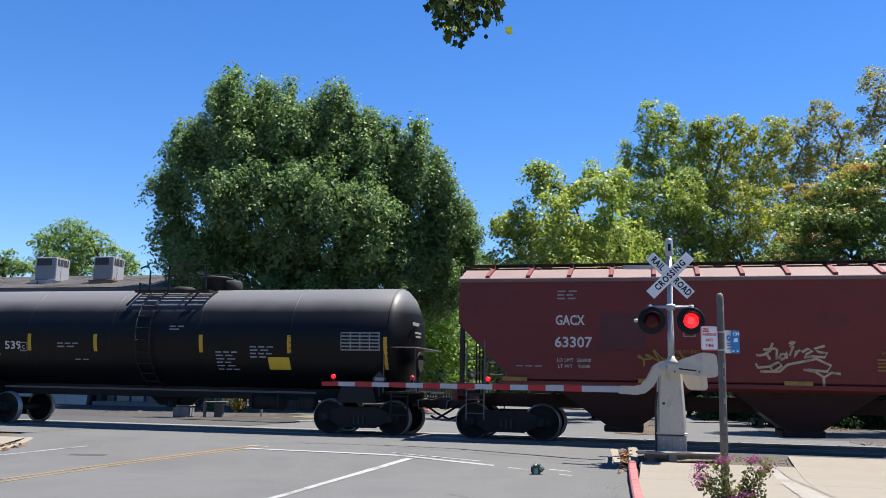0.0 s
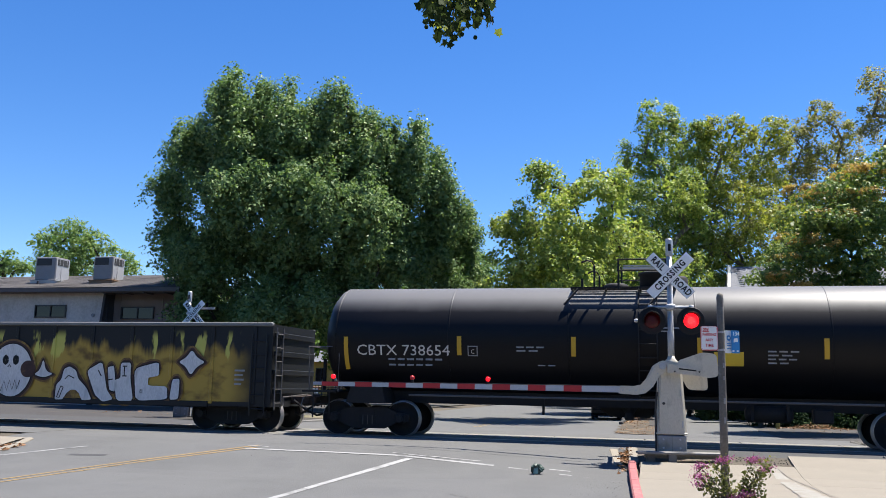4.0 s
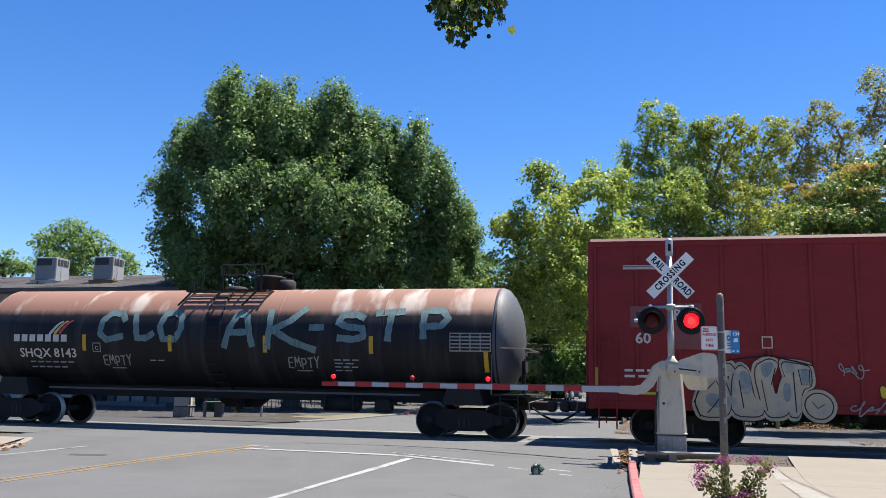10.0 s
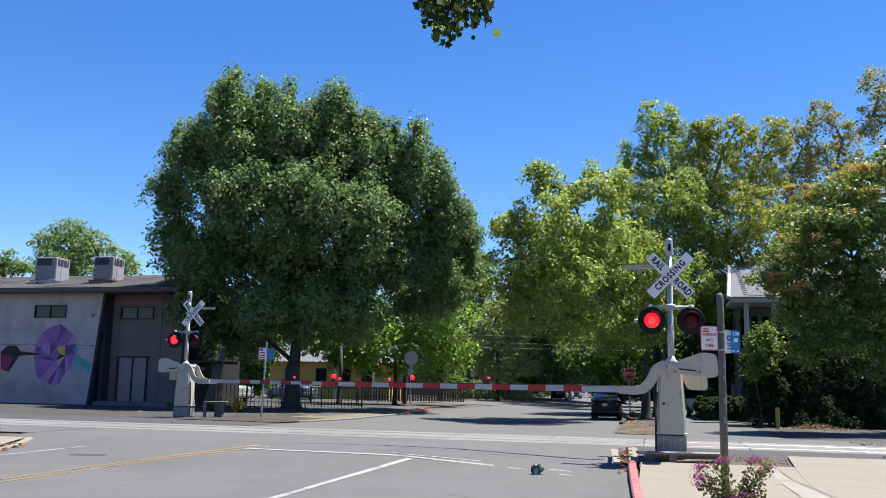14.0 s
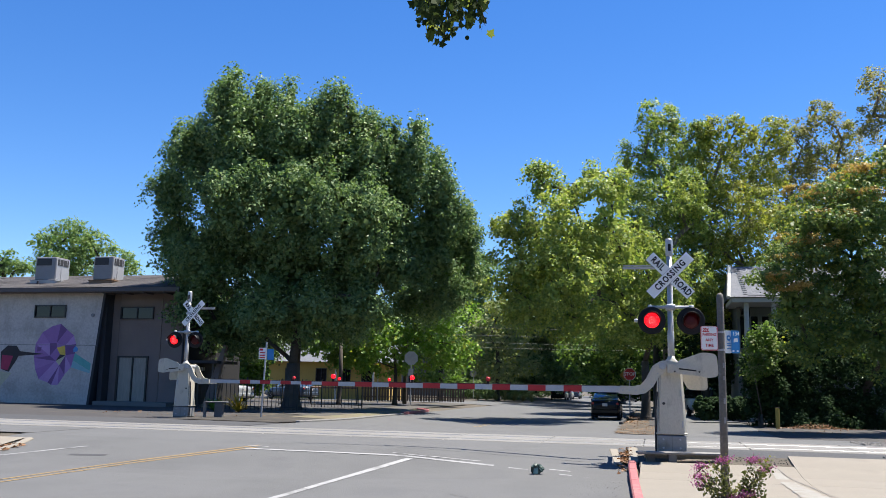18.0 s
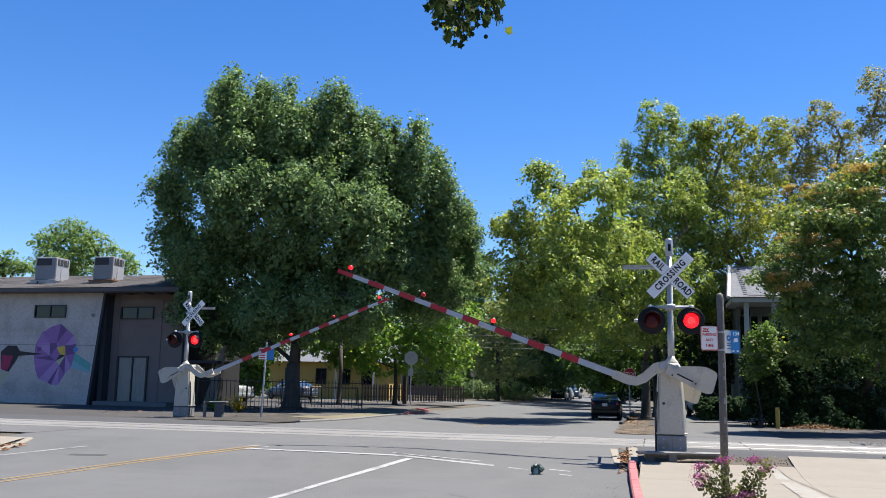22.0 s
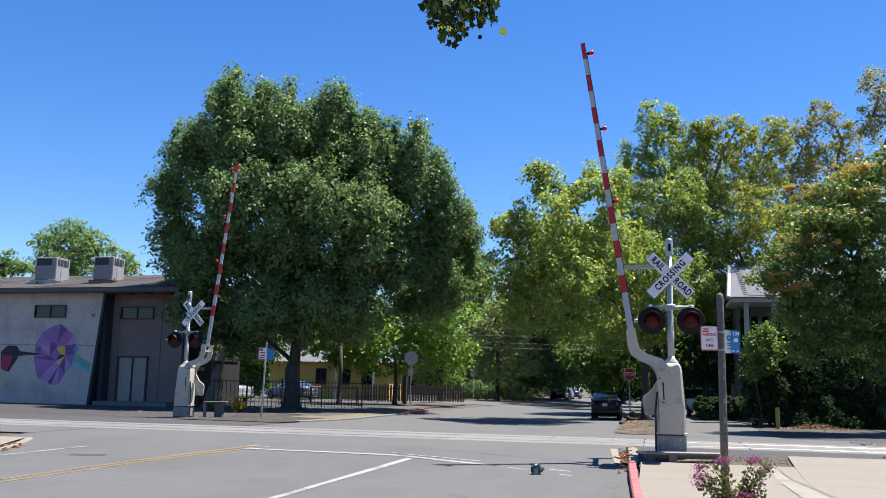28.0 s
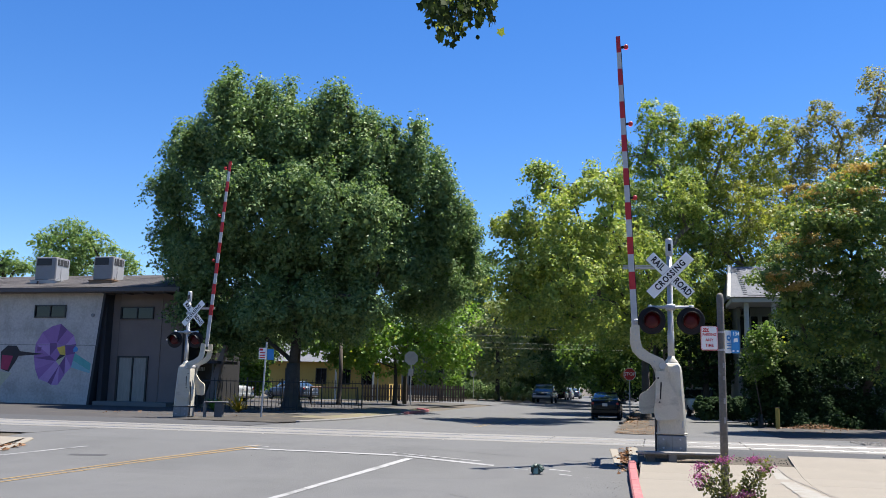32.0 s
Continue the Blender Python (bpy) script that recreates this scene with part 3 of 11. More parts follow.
def crossing_gate(m, face, arm_len, label, group, buck=(0.0, 0.0, 1.0)):
    """Gate with its mast. Local x points along the lowered arm, z up; signs and lights on the side face * y."""
    gate = empty("crossing_gate", m, label, "crossing gate", group)
    sh = Shape()
    sh.slab([(-0.42, -0.32), (0.10, -0.32), (0.10, 0.32), (-0.42, 0.32)], -0.45, 0.03)
    part("foundation", sh, CONCRETE_GREY, gate)
    sh = Shape()
    sh.box(-0.16, 0, 0.20, 0.60, 0.52, 0.36, bev=0.02)
    part("base_housing", sh, BASE_GREY, gate, "dull grey steel base housing")
    part("base_seam", Shape().box(-0.16, face * 0.262, 0.20, 0.012, 0.006, 0.34), ALU_DULL, gate)
    sh = Shape()
    # tapered case with rounded shoulders and chamfered corners
    rings = ((0.40, 0.31, 0.24), (0.44, 0.315, 0.245), (0.90, 0.295, 0.245), (1.40, 0.265, 0.24), (1.72, 0.245, 0.235), (1.84, 0.225, 0.215), (1.90, 0.19, 0.18), (1.92, 0.14, 0.14))
    for z, w, d in rings:
        c = min(0.05, d * 0.25)
        sh.v += [(-0.16 + x, y, z) for x, y in ((-w + c, -d), (w - c, -d), (w, -d + c), (w, d - c), (w - c, d), (-w + c, d), (-w, d - c), (-w, -d + c))]
    for r in range(len(rings) - 1):
        sh.f += [(r * 8 + k, r * 8 + (k + 1) % 8, r * 8 + 8 + (k + 1) % 8, r * 8 + 8 + k) for k in range(8)]
    sh.f += [tuple(range(7, -1, -1)), tuple(range(len(sh.v) - 8, len(sh.v)))]
    part("mechanism_case", sh, ALU, gate, "weathered pale grey mechanism case")
    part("case_band", Shape().box(-0.16, 0, 0.42, 0.65, 0.51, 0.03, bev=0.01), ALU, gate)
    part("door_seam", Shape().box(0.105, face * 0.246, 1.10, 0.012, 0.006, 1.25), ALU_DULL, gate)
    for dx in (-0.33, 0.02):
        for z in (0.12, 0.30):
            part("bolt", Shape().lathe([(0.022, 0), (0.022, 0.02)], 6, pose(dx, face * 0.262, z, -90 * face, 0, 0)), GALV, gate)
    part("conduit", Shape().tube([(0.17, face * 0.20, 0.02), (0.17, face * 0.20, 0.9), (0.13, face * 0.20, 1.30)], 0.022, 8), DARK, gate, "dark cable conduit")
    for z in (0.62, 1.28):
        part("hinge", Shape().lathe([(0.022, -0.07), (0.022, 0.07)], 8, pose(-0.42 + z * 0.05, face * 0.235, z)), GALV, gate)
    part("lock", Shape().lathe([(0.03, 0), (0.03, 0.03)], 10, pose(0.0, face * 0.24, 1.05, -90 * face, 0, 0)), DARK, gate)
    mx = -0.20
    sh = Shape()
    sh.lathe([(0.15, 1.90), (0.15, 1.94), (0.085, 2.02), (0.075, 2.06)], 16, pose(mx, 0, 0))
    part("mast_flange", sh, ALU, gate, flat=False)
    part("mast", Shape().lathe([(0.072, 2.0), (0.072, 2.6), (0.062, 2.62), (0.062, 4.35)], 16, pose(mx, 0, 0)), GALV, gate, "galvanised steel mast", flat=False)
    sh = Shape()
    sh.lathe([(0.075, 4.28), (0.08, 4.30), (0.08, 4.62), (0.07, 4.66), (0.03, 4.67)], 16, pose(mx, 0, 0))
    part("bell", sh, GALV, gate, "grey cylindrical electronic bell", flat=False)
    part("bell_slot", Shape().box(mx, face * 0.078, 4.46, 0.06, 0.02, 0.16, bev=0.01), BLACK, gate)
    # crossbuck: two blades with black capitals
    for sgn, words in ((1, "CROSSING"), (-1, "RAIL   ROAD")):
        y = face * (0.12 + (0.012 if sgn > 0 else 0.0))
        rot = pose(mx + buck[0], y, 3.83, 0, 0, buck[1]) @ pose(0, 0, 0, 0, 45 * sgn * face, 0) @ Matrix.Diagonal((buck[2], 1, buck[2], 1))
        blade = part("crossbuck_blade", Shape().box(0, 0, 0, 1.22, 0.006, 0.228, rot), SIGN_WHITE, gate, "white crossbuck blade with black capitals")
        part("blade_backing", Shape().box(0, -face * 0.006, 0, 1.236, 0.005, 0.244, rot), GALV, blade)
        base = FX if face > 0 else Matrix(((1, 0, 0, 0), (0, 0, -1, 0), (0, 1, 0, 0), (0, 0, 0, 1)))
        if sgn > 0:
            lettering("blade_letters", words, 0.195, BLACK, rot @ Matrix.Translation((0, face * 0.006, 0)) @ base, blade, bold=0.006, wide=0.80, space=1.2)
        else:
            for k, half_words in ((1, words[:4]), (-1, words[-4:])):
                lettering("blade_letters", half_words, 0.205, BLACK, rot @ Matrix.Translation((k * face * 0.365, face * 0.006, 0)) @ base, blade, bold=0.006, wide=0.75, space=1.1)
    sh = Shape()
    sh.box(mx + buck[0] / 2, face * 0.06, 3.83, 0.10 + abs(buck[0]), 0.12, 0.30 if not buck[0] else 0.08)
    part("crossbuck_bracket", sh, GALV, gate)
    # arm rest bracket that stands out towards the raised arm
    sh = Shape()
    sh.box(0.30, -face * 0.06, 4.02, 1.02, 0.05, 0.06, bev=0.01)
    sh.box(0.30, -face * 0.06, 4.07, 1.02, 0.06, 0.02)
    part("arm_rest", sh, GALV, gate)
    # cross arm with the two lights
    sh = Shape()
    sh.tube([(mx - 0.44, face * 0.10, 3.13), (mx + 0.44, face * 0.10, 3.13)], 0.035, 10)
    sh.box(mx, face * 0.05, 3.13, 0.20, 0.22, 0.13, bev=0.02)
    sh.lathe([(0.05, -0.05), (0.05, 0.05)], 10, pose(mx + 0.44, face * 0.10, 3.13))
    sh.lathe([(0.05, -0.05), (0.05, 0.05)], 10, pose(mx - 0.44, face * 0.10, 3.13))
    part("cross_arm", sh, GALV, gate, flat=False)
    left = mx + face * 0.415
    right = mx - face * 0.415
    signal_light(gate, left, face * 0.16, 2.83, face, "left")
    signal_light(gate, right, face * 0.16, 2.83, face, "right")
    sh = Shape()
    sh.lathe([(0.03, 0), (0.045, 0.04), (0.03, 0.10)], 10, pose(left + 0.275 * face, face * 0.1, 2.83, 0, 90 * face, 0))
    part("side_lamp", sh, GALV, gate)
    # swinging arm about the pivot
    pivot = Vector((0.02, 0, 1.84))
    arm = new("gate_arm")
    arm.parent = gate
    arm.matrix_basis = Matrix.Translation(pivot)
    tagged(arm, "red and white striped gate arm with counterweights")
    sh = Shape()
    poly = [(-0.30, 0.10), (0.0, 0.12), (0.16, 0.02), (0.30, -0.26), (0.42, -0.40), (0.58, -0.43), (0.90, -0.43), (0.90, -0.60), (0.55, -0.62), (0.36, -0.58), (0.20, -0.44), (0.06, -0.20), (-0.10, -0.12), (-0.30, -0.10)]
    for y in (-0.30, 0.30):
        sh.prism(poly, y - 0.02, y + 0.02)
    sh.box(0.66, 0, -0.52, 0.06, 0.60, 0.10)
    part("support_casting", sh, ALU, arm, "pale grey curved support casting")
    for bx, bz in ((0.10, -0.16), (0.24, -0.40), (0.40, -0.50), (0.56, -0.525), (0.70, -0.525), (0.84, -0.525), (-0.15, 0.0)):
        part("casting_bolt", Shape().lathe([(0.018, 0), (0.018, 0.018)], 6, pose(bx, face * 0.32, bz, -90 * face, 0, 0)), GALV, arm)
    sh = Shape()
    def plate_outline(corners, r=0.09):
        """A plate's outline with rounded corners."""
        out, n = [], len(corners)
        for i, p in enumerate(corners):
            p, q0, q1 = Vector(p), Vector(corners[i - 1]), Vector(corners[(i + 1) % n])
            u, v = (q0 - p), (q1 - p)
            ru, rv = min(r, u.length * 0.4), min(r, v.length * 0.4)
            e0, e1 = p + u.normalized() * ru, p + v.normalized() * rv
            out += [tuple(e0 * (1 - t) ** 2 + p * 2 * t * (1 - t) + e1 * t * t) for t in (0.0, 0.25, 0.5, 0.75, 1.0)]
        return out

    sh.prism(plate_outline([(-0.25, -0.08), (-0.32, 0.12), (-0.84, 0.31), (-1.13, 0.27), (-1.16, -0.20), (-0.95, -0.24)]), face * 0.30, face * 0.34)
    part("counterweight", sh, ALU, arm, "pale grey counterweight plate")
    sh = Shape()
    sh.prism(plate_outline([(-0.20, -0.05), (-1.0, 0.02), (-1.02, -0.50), (-0.60, -0.49), (-0.48, -0.26)]), -face * 0.36, -face * 0.30)
    part("counterweight", sh, ALU, arm, "pale grey counterweight plate")
    bar = part("weight_bar", Shape().prism([(-0.10, 0.06), (-0.10, -0.14), (-0.78, -0.20), (-0.80, -0.06)], face * 0.345, face * 0.375), ALU, arm, "pale slotted weight bar")
    for x in (-0.25, -0.76):
        part("bar_bolt", Shape().lathe([(0.02, 0), (0.02, 0.02)], 6, pose(x, face * 0.375, -0.11, -90 * face, 0, 0)), DARK, bar)
    part("pivot_shaft", Shape().lathe([(0.07, -0.34), (0.07, 0.40)], 14, pose(0, 0, 0, -90 * face, 0, 0)), GALV, arm)
    part("weight_slot", Shape().prism([(-0.34, -0.035), (-0.70, -0.075), (-0.70, -0.105), (-0.34, -0.065)], face * 0.3755, face * 0.379), BLACK, arm)
    x0, z = 0.80, -0.51
    sh = Shape()
    vs = []
    for x, h in ((x0, 0.068), (arm_len, 0.046)):
        for y, k in ((-0.018, -1), (0.018, -1), (0.018, 1), (-0.018, 1)):
            vs.append((x, y, z + k * h))
    sh.add(vs, [(3, 2, 1, 0), (4, 5, 6, 7), (0, 1, 5, 4), (1, 2, 6, 5), (2, 3, 7, 6), (3, 0, 4, 7)])
    boom = part("boom", sh, STRIPE_WHITE, arm, "white-banded boom")
    x = arm_len - 0.395 - 0.79 * 7
    while x < arm_len - 0.05:
        x1 = min(arm_len + 0.004, x + 0.395)
        vs = []
        for xx in (x, x1):
            h = 0.068 + (0.046 - 0.068) * (xx - x0) / (arm_len - x0) + 0.0025
            for y, k in ((-0.0205, -1), (0.0205, -1), (0.0205, 1), (-0.0205, 1)):
                vs.append((xx, y, z + k * h))
        part("red_stripe", Shape().add(vs, [(3, 2, 1, 0), (4, 5, 6, 7), (0, 1, 5, 4), (1, 2, 6, 5), (2, 3, 7, 6), (3, 0, 4, 7)]), STRIPE_RED, boom)
        x += 0.79
    part("cable", Shape().tube([(x0, 0, z + 0.075), (arm_len * 0.5, 0, z + 0.068), (arm_len - 0.25, 0, z + 0.055)], 0.008, 5), BLACK, boom)
    for x, phase in ((arm_len - 0.27, "steady"), (arm_len - 2.12, "left"), (arm_len - 3.85, "right")):
        sh = Shape()
        sh.box(x, 0, z + 0.10, 0.05, 0.05, 0.09)
        part("lamp_foot", sh, BLACK, boom)
        lit = Shape().lathe([(0.055, 0.0), (0.05, 0.04), (0.02, 0.055)], 12, pose(0, 0, 0, -90, 0, 0))
        k = len(lit.f)
        lit.lathe([(0.055, 0.0), (0.05, 0.04), (0.02, 0.055)], 12, pose(0, 0, 0, 90, 0, 0))
        me = lit.mesh("arm_lamp", LENS_LIT, False)
        me.materials.append(STRIPE_RED)
        for i, p in enumerate(me.polygons):
            p.material_index = 1 if i >= k else 0
        ob = new("arm_lamp", me)
        ob.parent = arm
        ob.matrix_basis = pose(x, 0, z + 0.17)
        tagged(ob, "small round red arm lamp")
        LENSES.append((ob, Vector((x, 0, z + 0.17)), face, phase + "_arm"))
    ARMS.append((arm, pivot, face))
    return gate


crossing_gate(Matrix.Translation((4.83, 19.4, 0.0)) @ pose(0, 0, 0, 0, 0, 171), 1, 7.64, "pale grey railroad crossing gate with crossbuck beside the pavement", "crossing gates")
crossing_gate(Matrix.Translation((-9.33, 33.2, 0.0)) @ pose(0, 0, 0, 0, 0, -11), -1, 7.9, "pale grey railroad crossing gate with crossbuck beyond the rails", "crossing gates", buck=(0.24, -9, 0.96))


WORN_STEP = material("weathered_step_plank", (0.20, 0.19, 0.175), 0.7, vary=0.25, scale=3, fine=30, tint=(0.10, 0.085, 0.07), stain=0.3, stretch=(1, 6, 1))


def low_guard(m, label):
    """Low steel step rail on short posts beside the gate."""
    g = empty("step_rail", m, label, "rail")
    part("plank", Shape().box(0.0, 0, 0.34, 1.75, 0.30, 0.05, bev=0.01), WORN_STEP, g)
    part("beam", Shape().box(0.05, 0.10, 0.27, 1.5, 0.10, 0.09, bev=0.01), WORN_STEP, g)
    for x, y in ((-0.58, 0.06), (-0.16, -0.06)):
        part("post", Shape().box(x, y, 0.06, 0.17, 0.14, 0.54, bev=0.01), CONCRETE_GREY, g)
    return g


low_guard(Matrix.Translation((5.0, 18.75, -0.30)) @ pose(0, 0, 0, 0, 0, -4), "low weathered steel step on short posts beside the gate")

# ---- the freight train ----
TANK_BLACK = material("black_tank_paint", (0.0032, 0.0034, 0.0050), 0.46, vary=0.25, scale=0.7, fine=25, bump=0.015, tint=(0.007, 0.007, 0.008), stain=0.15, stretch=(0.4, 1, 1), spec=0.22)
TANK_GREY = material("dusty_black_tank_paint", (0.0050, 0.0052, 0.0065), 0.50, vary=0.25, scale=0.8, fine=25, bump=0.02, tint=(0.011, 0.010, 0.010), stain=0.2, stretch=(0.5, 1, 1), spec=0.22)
# sheen of sun and sky on the black crowns, put in as paler colour
paler_above(TANK_BLACK, 3.22, 3.62, (0.125, 0.123, 0.125))
paler_above(TANK_GREY, 3.18, 3.60, (0.085, 0.082, 0.084))
HOPPER_RED = material("faded_oxide_red", (0.150, 0.028, 0.024), 0.6, vary=0.14, scale=0.8, fine=30, bump=0.05, tint=(0.10, 0.026, 0.023), stain=0.22, stretch=(0.6, 1, 1.4), spec=0.3)
ROOF_PINK = material("chalky_red_roof", (0.165, 0.105, 0.095), 0.75, vary=0.12, scale=1.0, fine=30, bump=0.05)
BOX_RED = material("boxcar_red", (0.225, 0.025, 0.025), 0.6, vary=0.18, scale=0.7, fine=30, bump=0.05, tint=(0.165, 0.020, 0.021), stain=0.25, stretch=(0.6, 1, 1.4), spec=0.2)
GON_BLACK = material("dull_black_gondola_paint", (0.008, 0.009, 0.011), 0.5, vary=0.25, scale=0.8, fine=25, bump=0.03, spec=0.35)
MAROON = material("maroon_spray_paint", (0.042, 0.013, 0.011), 0.6, vary=0.5, scale=4, fine=30, tint=(0.10, 0.045, 0.014), stain=0.3)
SPRAY_GLOW = material("brown_overspray", (0.15, 0.075, 0.018), 0.6, vary=0.5, scale=4, fine=30, tint=(0.27, 0.165, 0.03), stain=0.5)
TAG_SILVER = material("silver_spray_paint", (0.60, 0.585, 0.57), 0.5, vary=0.18, scale=2.5, fine=20, tint=(0.36, 0.35, 0.34), stain=0.25, stretch=(2, 1, 0.6))
TAG_CREAM = material("cream_spray_paint", (0.47, 0.41, 0.285), 0.6, vary=0.2, scale=1.8, tint=(0.22, 0.25, 0.24), stain=0.4)
TAG_GREY = material("grey_green_spray_paint", (0.43, 0.41, 0.305), 0.65, vary=0.2, scale=1.8, tint=(0.24, 0.27, 0.23), stain=0.4)
TAG_HALO = material("pale_overspray", (0.24, 0.27, 0.31), 0.6, vary=0.3, scale=1.5, tint=(0.17, 0.05, 0.055), stain=0.6)
BOX_ROOF = material("red_brown_roof", (0.10, 0.035, 0.032), 0.7, vary=0.15, scale=1.0)
MAROON_LINE = material("dark_maroon_line", (0.055, 0.014, 0.014), 0.6, vary=0.2)
DOTTED = material("stippled_paint", (0.30, 0.30, 0.31), 0.6, vary=0.8, scale=9, fine=60, tint=(0.01, 0.01, 0.01), stain=0.45)
TAG_TEAL = material("teal_spray_paint", (0.13, 0.205, 0.20), 0.65, vary=0.25, scale=3, fine=25, tint=(0.07, 0.11, 0.11), stain=0.35, stretch=(3.0, 0.6, 0.6))
TAG_SMOKE = material("smoky_teal_spray_paint", (0.21, 0.255, 0.26), 0.6, vary=0.3, scale=2.5, tint=(0.36, 0.31, 0.22), stain=0.4)
TAG_BLUE = material("pale_blue_spray_paint", (0.25, 0.40, 0.46), 0.6, vary=0.15, scale=2)
STENCIL = material("stencil_white", (0.56, 0.53, 0.48), 0.6, vary=0.12, scale=8)
STENCIL_DIM = material("dusty_stencil_white", (0.26, 0.255, 0.25), 0.65, vary=0.2, scale=8)
DULL_YELLOW = material("dull_yellow_paint", (0.27, 0.165, 0.025), 0.6, vary=0.3, scale=6)
REFLECT = material("yellow_reflector", (0.52, 0.30, 0.015), 0.4, vary=0.06)
PLACARD_Y = material("yellow_placard", (0.56, 0.40, 0.03), 0.5, vary=0.06)
PLACARD_R = material("red_placard", (0.45, 0.06, 0.05), 0.5, vary=0.08)
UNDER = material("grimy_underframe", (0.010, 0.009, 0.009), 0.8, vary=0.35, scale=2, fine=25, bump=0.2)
UNDER_RED = material("dark_red_underframe", (0.030, 0.010, 0.010), 0.75, vary=0.3, scale=2, fine=25, bump=0.1)
WHEEL_RIM = material("worn_wheel_tread", (0.50, 0.48, 0.46), 0.42, metal=0.8, vary=0.15)
RUNG = material("handrail_grey", (0.12, 0.11, 0.105), 0.5, metal=0.3, vary=0.2)
LOGO_RED = material("logo_red", (0.50, 0.05, 0.06), 0.5)
LOGO_GOLD = material("logo_gold", (0.60, 0.38, 0.06), 0.5)



def sprayed_paint(name, black):
    """Gold spray on black: dense below, thinning out upwards and at its ends, with paler tongues along the upper edge."""
    m = material(name, black, 0.5, vary=0.2, scale=0.8, fine=25, bump=0.03, spec=0.35)
    n, l = m.node_tree.nodes, m.node_tree.links
    b = n["Principled BSDF"]
    col = b.inputs["Base Color"].links[0].from_socket
    tc, sep = n.new("ShaderNodeTexCoord"), n.new("ShaderNodeSeparateXYZ")
    l.new(tc.outputs["Object"], sep.inputs[0])

    def noise(stretch, scale):
        mp, no = n.new("ShaderNodeMapping"), n.new("ShaderNodeTexNoise")
        mp.inputs["Scale"].default_value = stretch
        no.inputs["Scale"].default_value, no.inputs["Detail"].default_value = scale, 4
        l.new(tc.outputs["Object"], mp.inputs[0])
        l.new(mp.outputs[0], no.inputs["Vector"])
        return no.outputs["Fac"]

    def calc(op, a, b2=None, c=None):
        q = n.new("ShaderNodeMath")
        q.operation = op
        for i, v in enumerate((a, b2, c)):
            if v is None:
                continue
            if isinstance(v, (int, float)):
                q.inputs[i].default_value = v
            else:
                l.new(v, q.inputs[i])
        return q.outputs[0]

    def ramp(v, a, c):
        q = n.new("ShaderNodeMapRange")
        q.interpolation_type = "SMOOTHSTEP"
        q.inputs["From Min"].default_value, q.inputs["From Max"].default_value = a, c
        l.new(v, q.inputs["Value"])
        return q.outputs[0]

    def over(base, colour, fac):
        q = n.new("ShaderNodeMix")
        q.data_type = "RGBA"
        l.new(fac, q.inputs["Factor"])
        l.new(base, q.inputs["A"])
        q.inputs["B"].default_value = (*colour, 1)
        return q.outputs["Result"]

    streak, broad = noise((2.4, 1, 0.35), 1.0), noise((0.6, 1, 0.8), 1.0)
    high = calc("MULTIPLY_ADD", streak, 1.3, sep.outputs["Z"])
    wide = calc("MULTIPLY_ADD", broad, 1.6, sep.outputs["X"])
    ends = calc("MULTIPLY", ramp(wide, 6.6, 5.2), ramp(wide, -8.6, -7.6))
    field = calc("MULTIPLY", ramp(high, 2.98, 2.62), ends)
    col = over(col, (0.42, 0.265, 0.045), field)
    col = over(col, (0.075, 0.034, 0.012), calc("MULTIPLY", calc("MULTIPLY", ramp(noise((0.9, 1, 1.4), 1.3), 0.5, 0.68), field), 0.8))
    tongue = calc("MULTIPLY", ramp(noise((2.9, 1, 0.8), 1.0), 0.545, 0.60), calc("MULTIPLY", ramp(sep.outputs["Z"], 1.75, 2.05), ramp(sep.outputs["Z"], 2.74, 2.45)))
    col = over(col, (0.58, 0.53, 0.11), calc("MULTIPLY", calc("MULTIPLY", tongue, ends), 0.85))
    green = calc("MULTIPLY", calc("MULTIPLY", ramp(noise((4.5, 1, 0.5), 1.0), 0.50, 0.62), ramp(wide, 5.4, 6.4)), ramp(wide, 7.6, 6.8))
    col = over(col, (0.20, 0.25, 0.035), calc("MULTIPLY", green, ramp(sep.outputs["Z"], 2.4, 1.9)))
    l.new(col, b.inputs["Base Color"])
    return m


SPRAY = sprayed_paint("gold_sprayed_flames", (0.008, 0.009, 0.011))

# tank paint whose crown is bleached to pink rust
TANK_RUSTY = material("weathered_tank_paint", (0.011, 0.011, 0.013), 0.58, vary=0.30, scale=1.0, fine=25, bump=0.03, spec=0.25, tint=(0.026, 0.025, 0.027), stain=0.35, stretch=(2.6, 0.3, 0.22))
paler_above(TANK_RUSTY, 3.12, 3.30, (0.23, 0.125, 0.090), 0.12, (5.0, 0.5, 0.5), (0.42, 0.35, 0.30))

COUPLER_RUST = material("grimy_rusty_casting", (0.045, 0.030, 0.024), 0.85, vary=0.3, scale=5, fine=40, bump=0.2)
WHEELS = []
CARS = []


def wheelset_mesh():
    sh = Shape()
    for k in (-1, 1):
        m = pose(0, k * 0.755, 0, -90 * k, 0, 0)
        sh.lathe([(0.09, -0.12), (0.16, -0.03), (0.38, -0.02), (0.40, -0.075), (0.485, -0.07), (0.485, -0.045), (0.457, -0.035), (0.452, 0.060), (0.438, 0.067), (0.40, 0.065), (0.38, 0.01), (0.17, -0.005), (0.13, 0.05), (0.08, 0.06)], 28, m)
    sh.tube([(0, -1.0, 0), (0, 1.0, 0)], 0.08, 12)
    me = sh.mesh("wheelset", UNDER, False)
    me.materials.append(WHEEL_RIM)
    for p in me.polygons:
        c = p.center
        if 0.43 < math.hypot(c.x, c.z):
            p.material_index = 1
    return me


WHEELSET = wheelset_mesh()


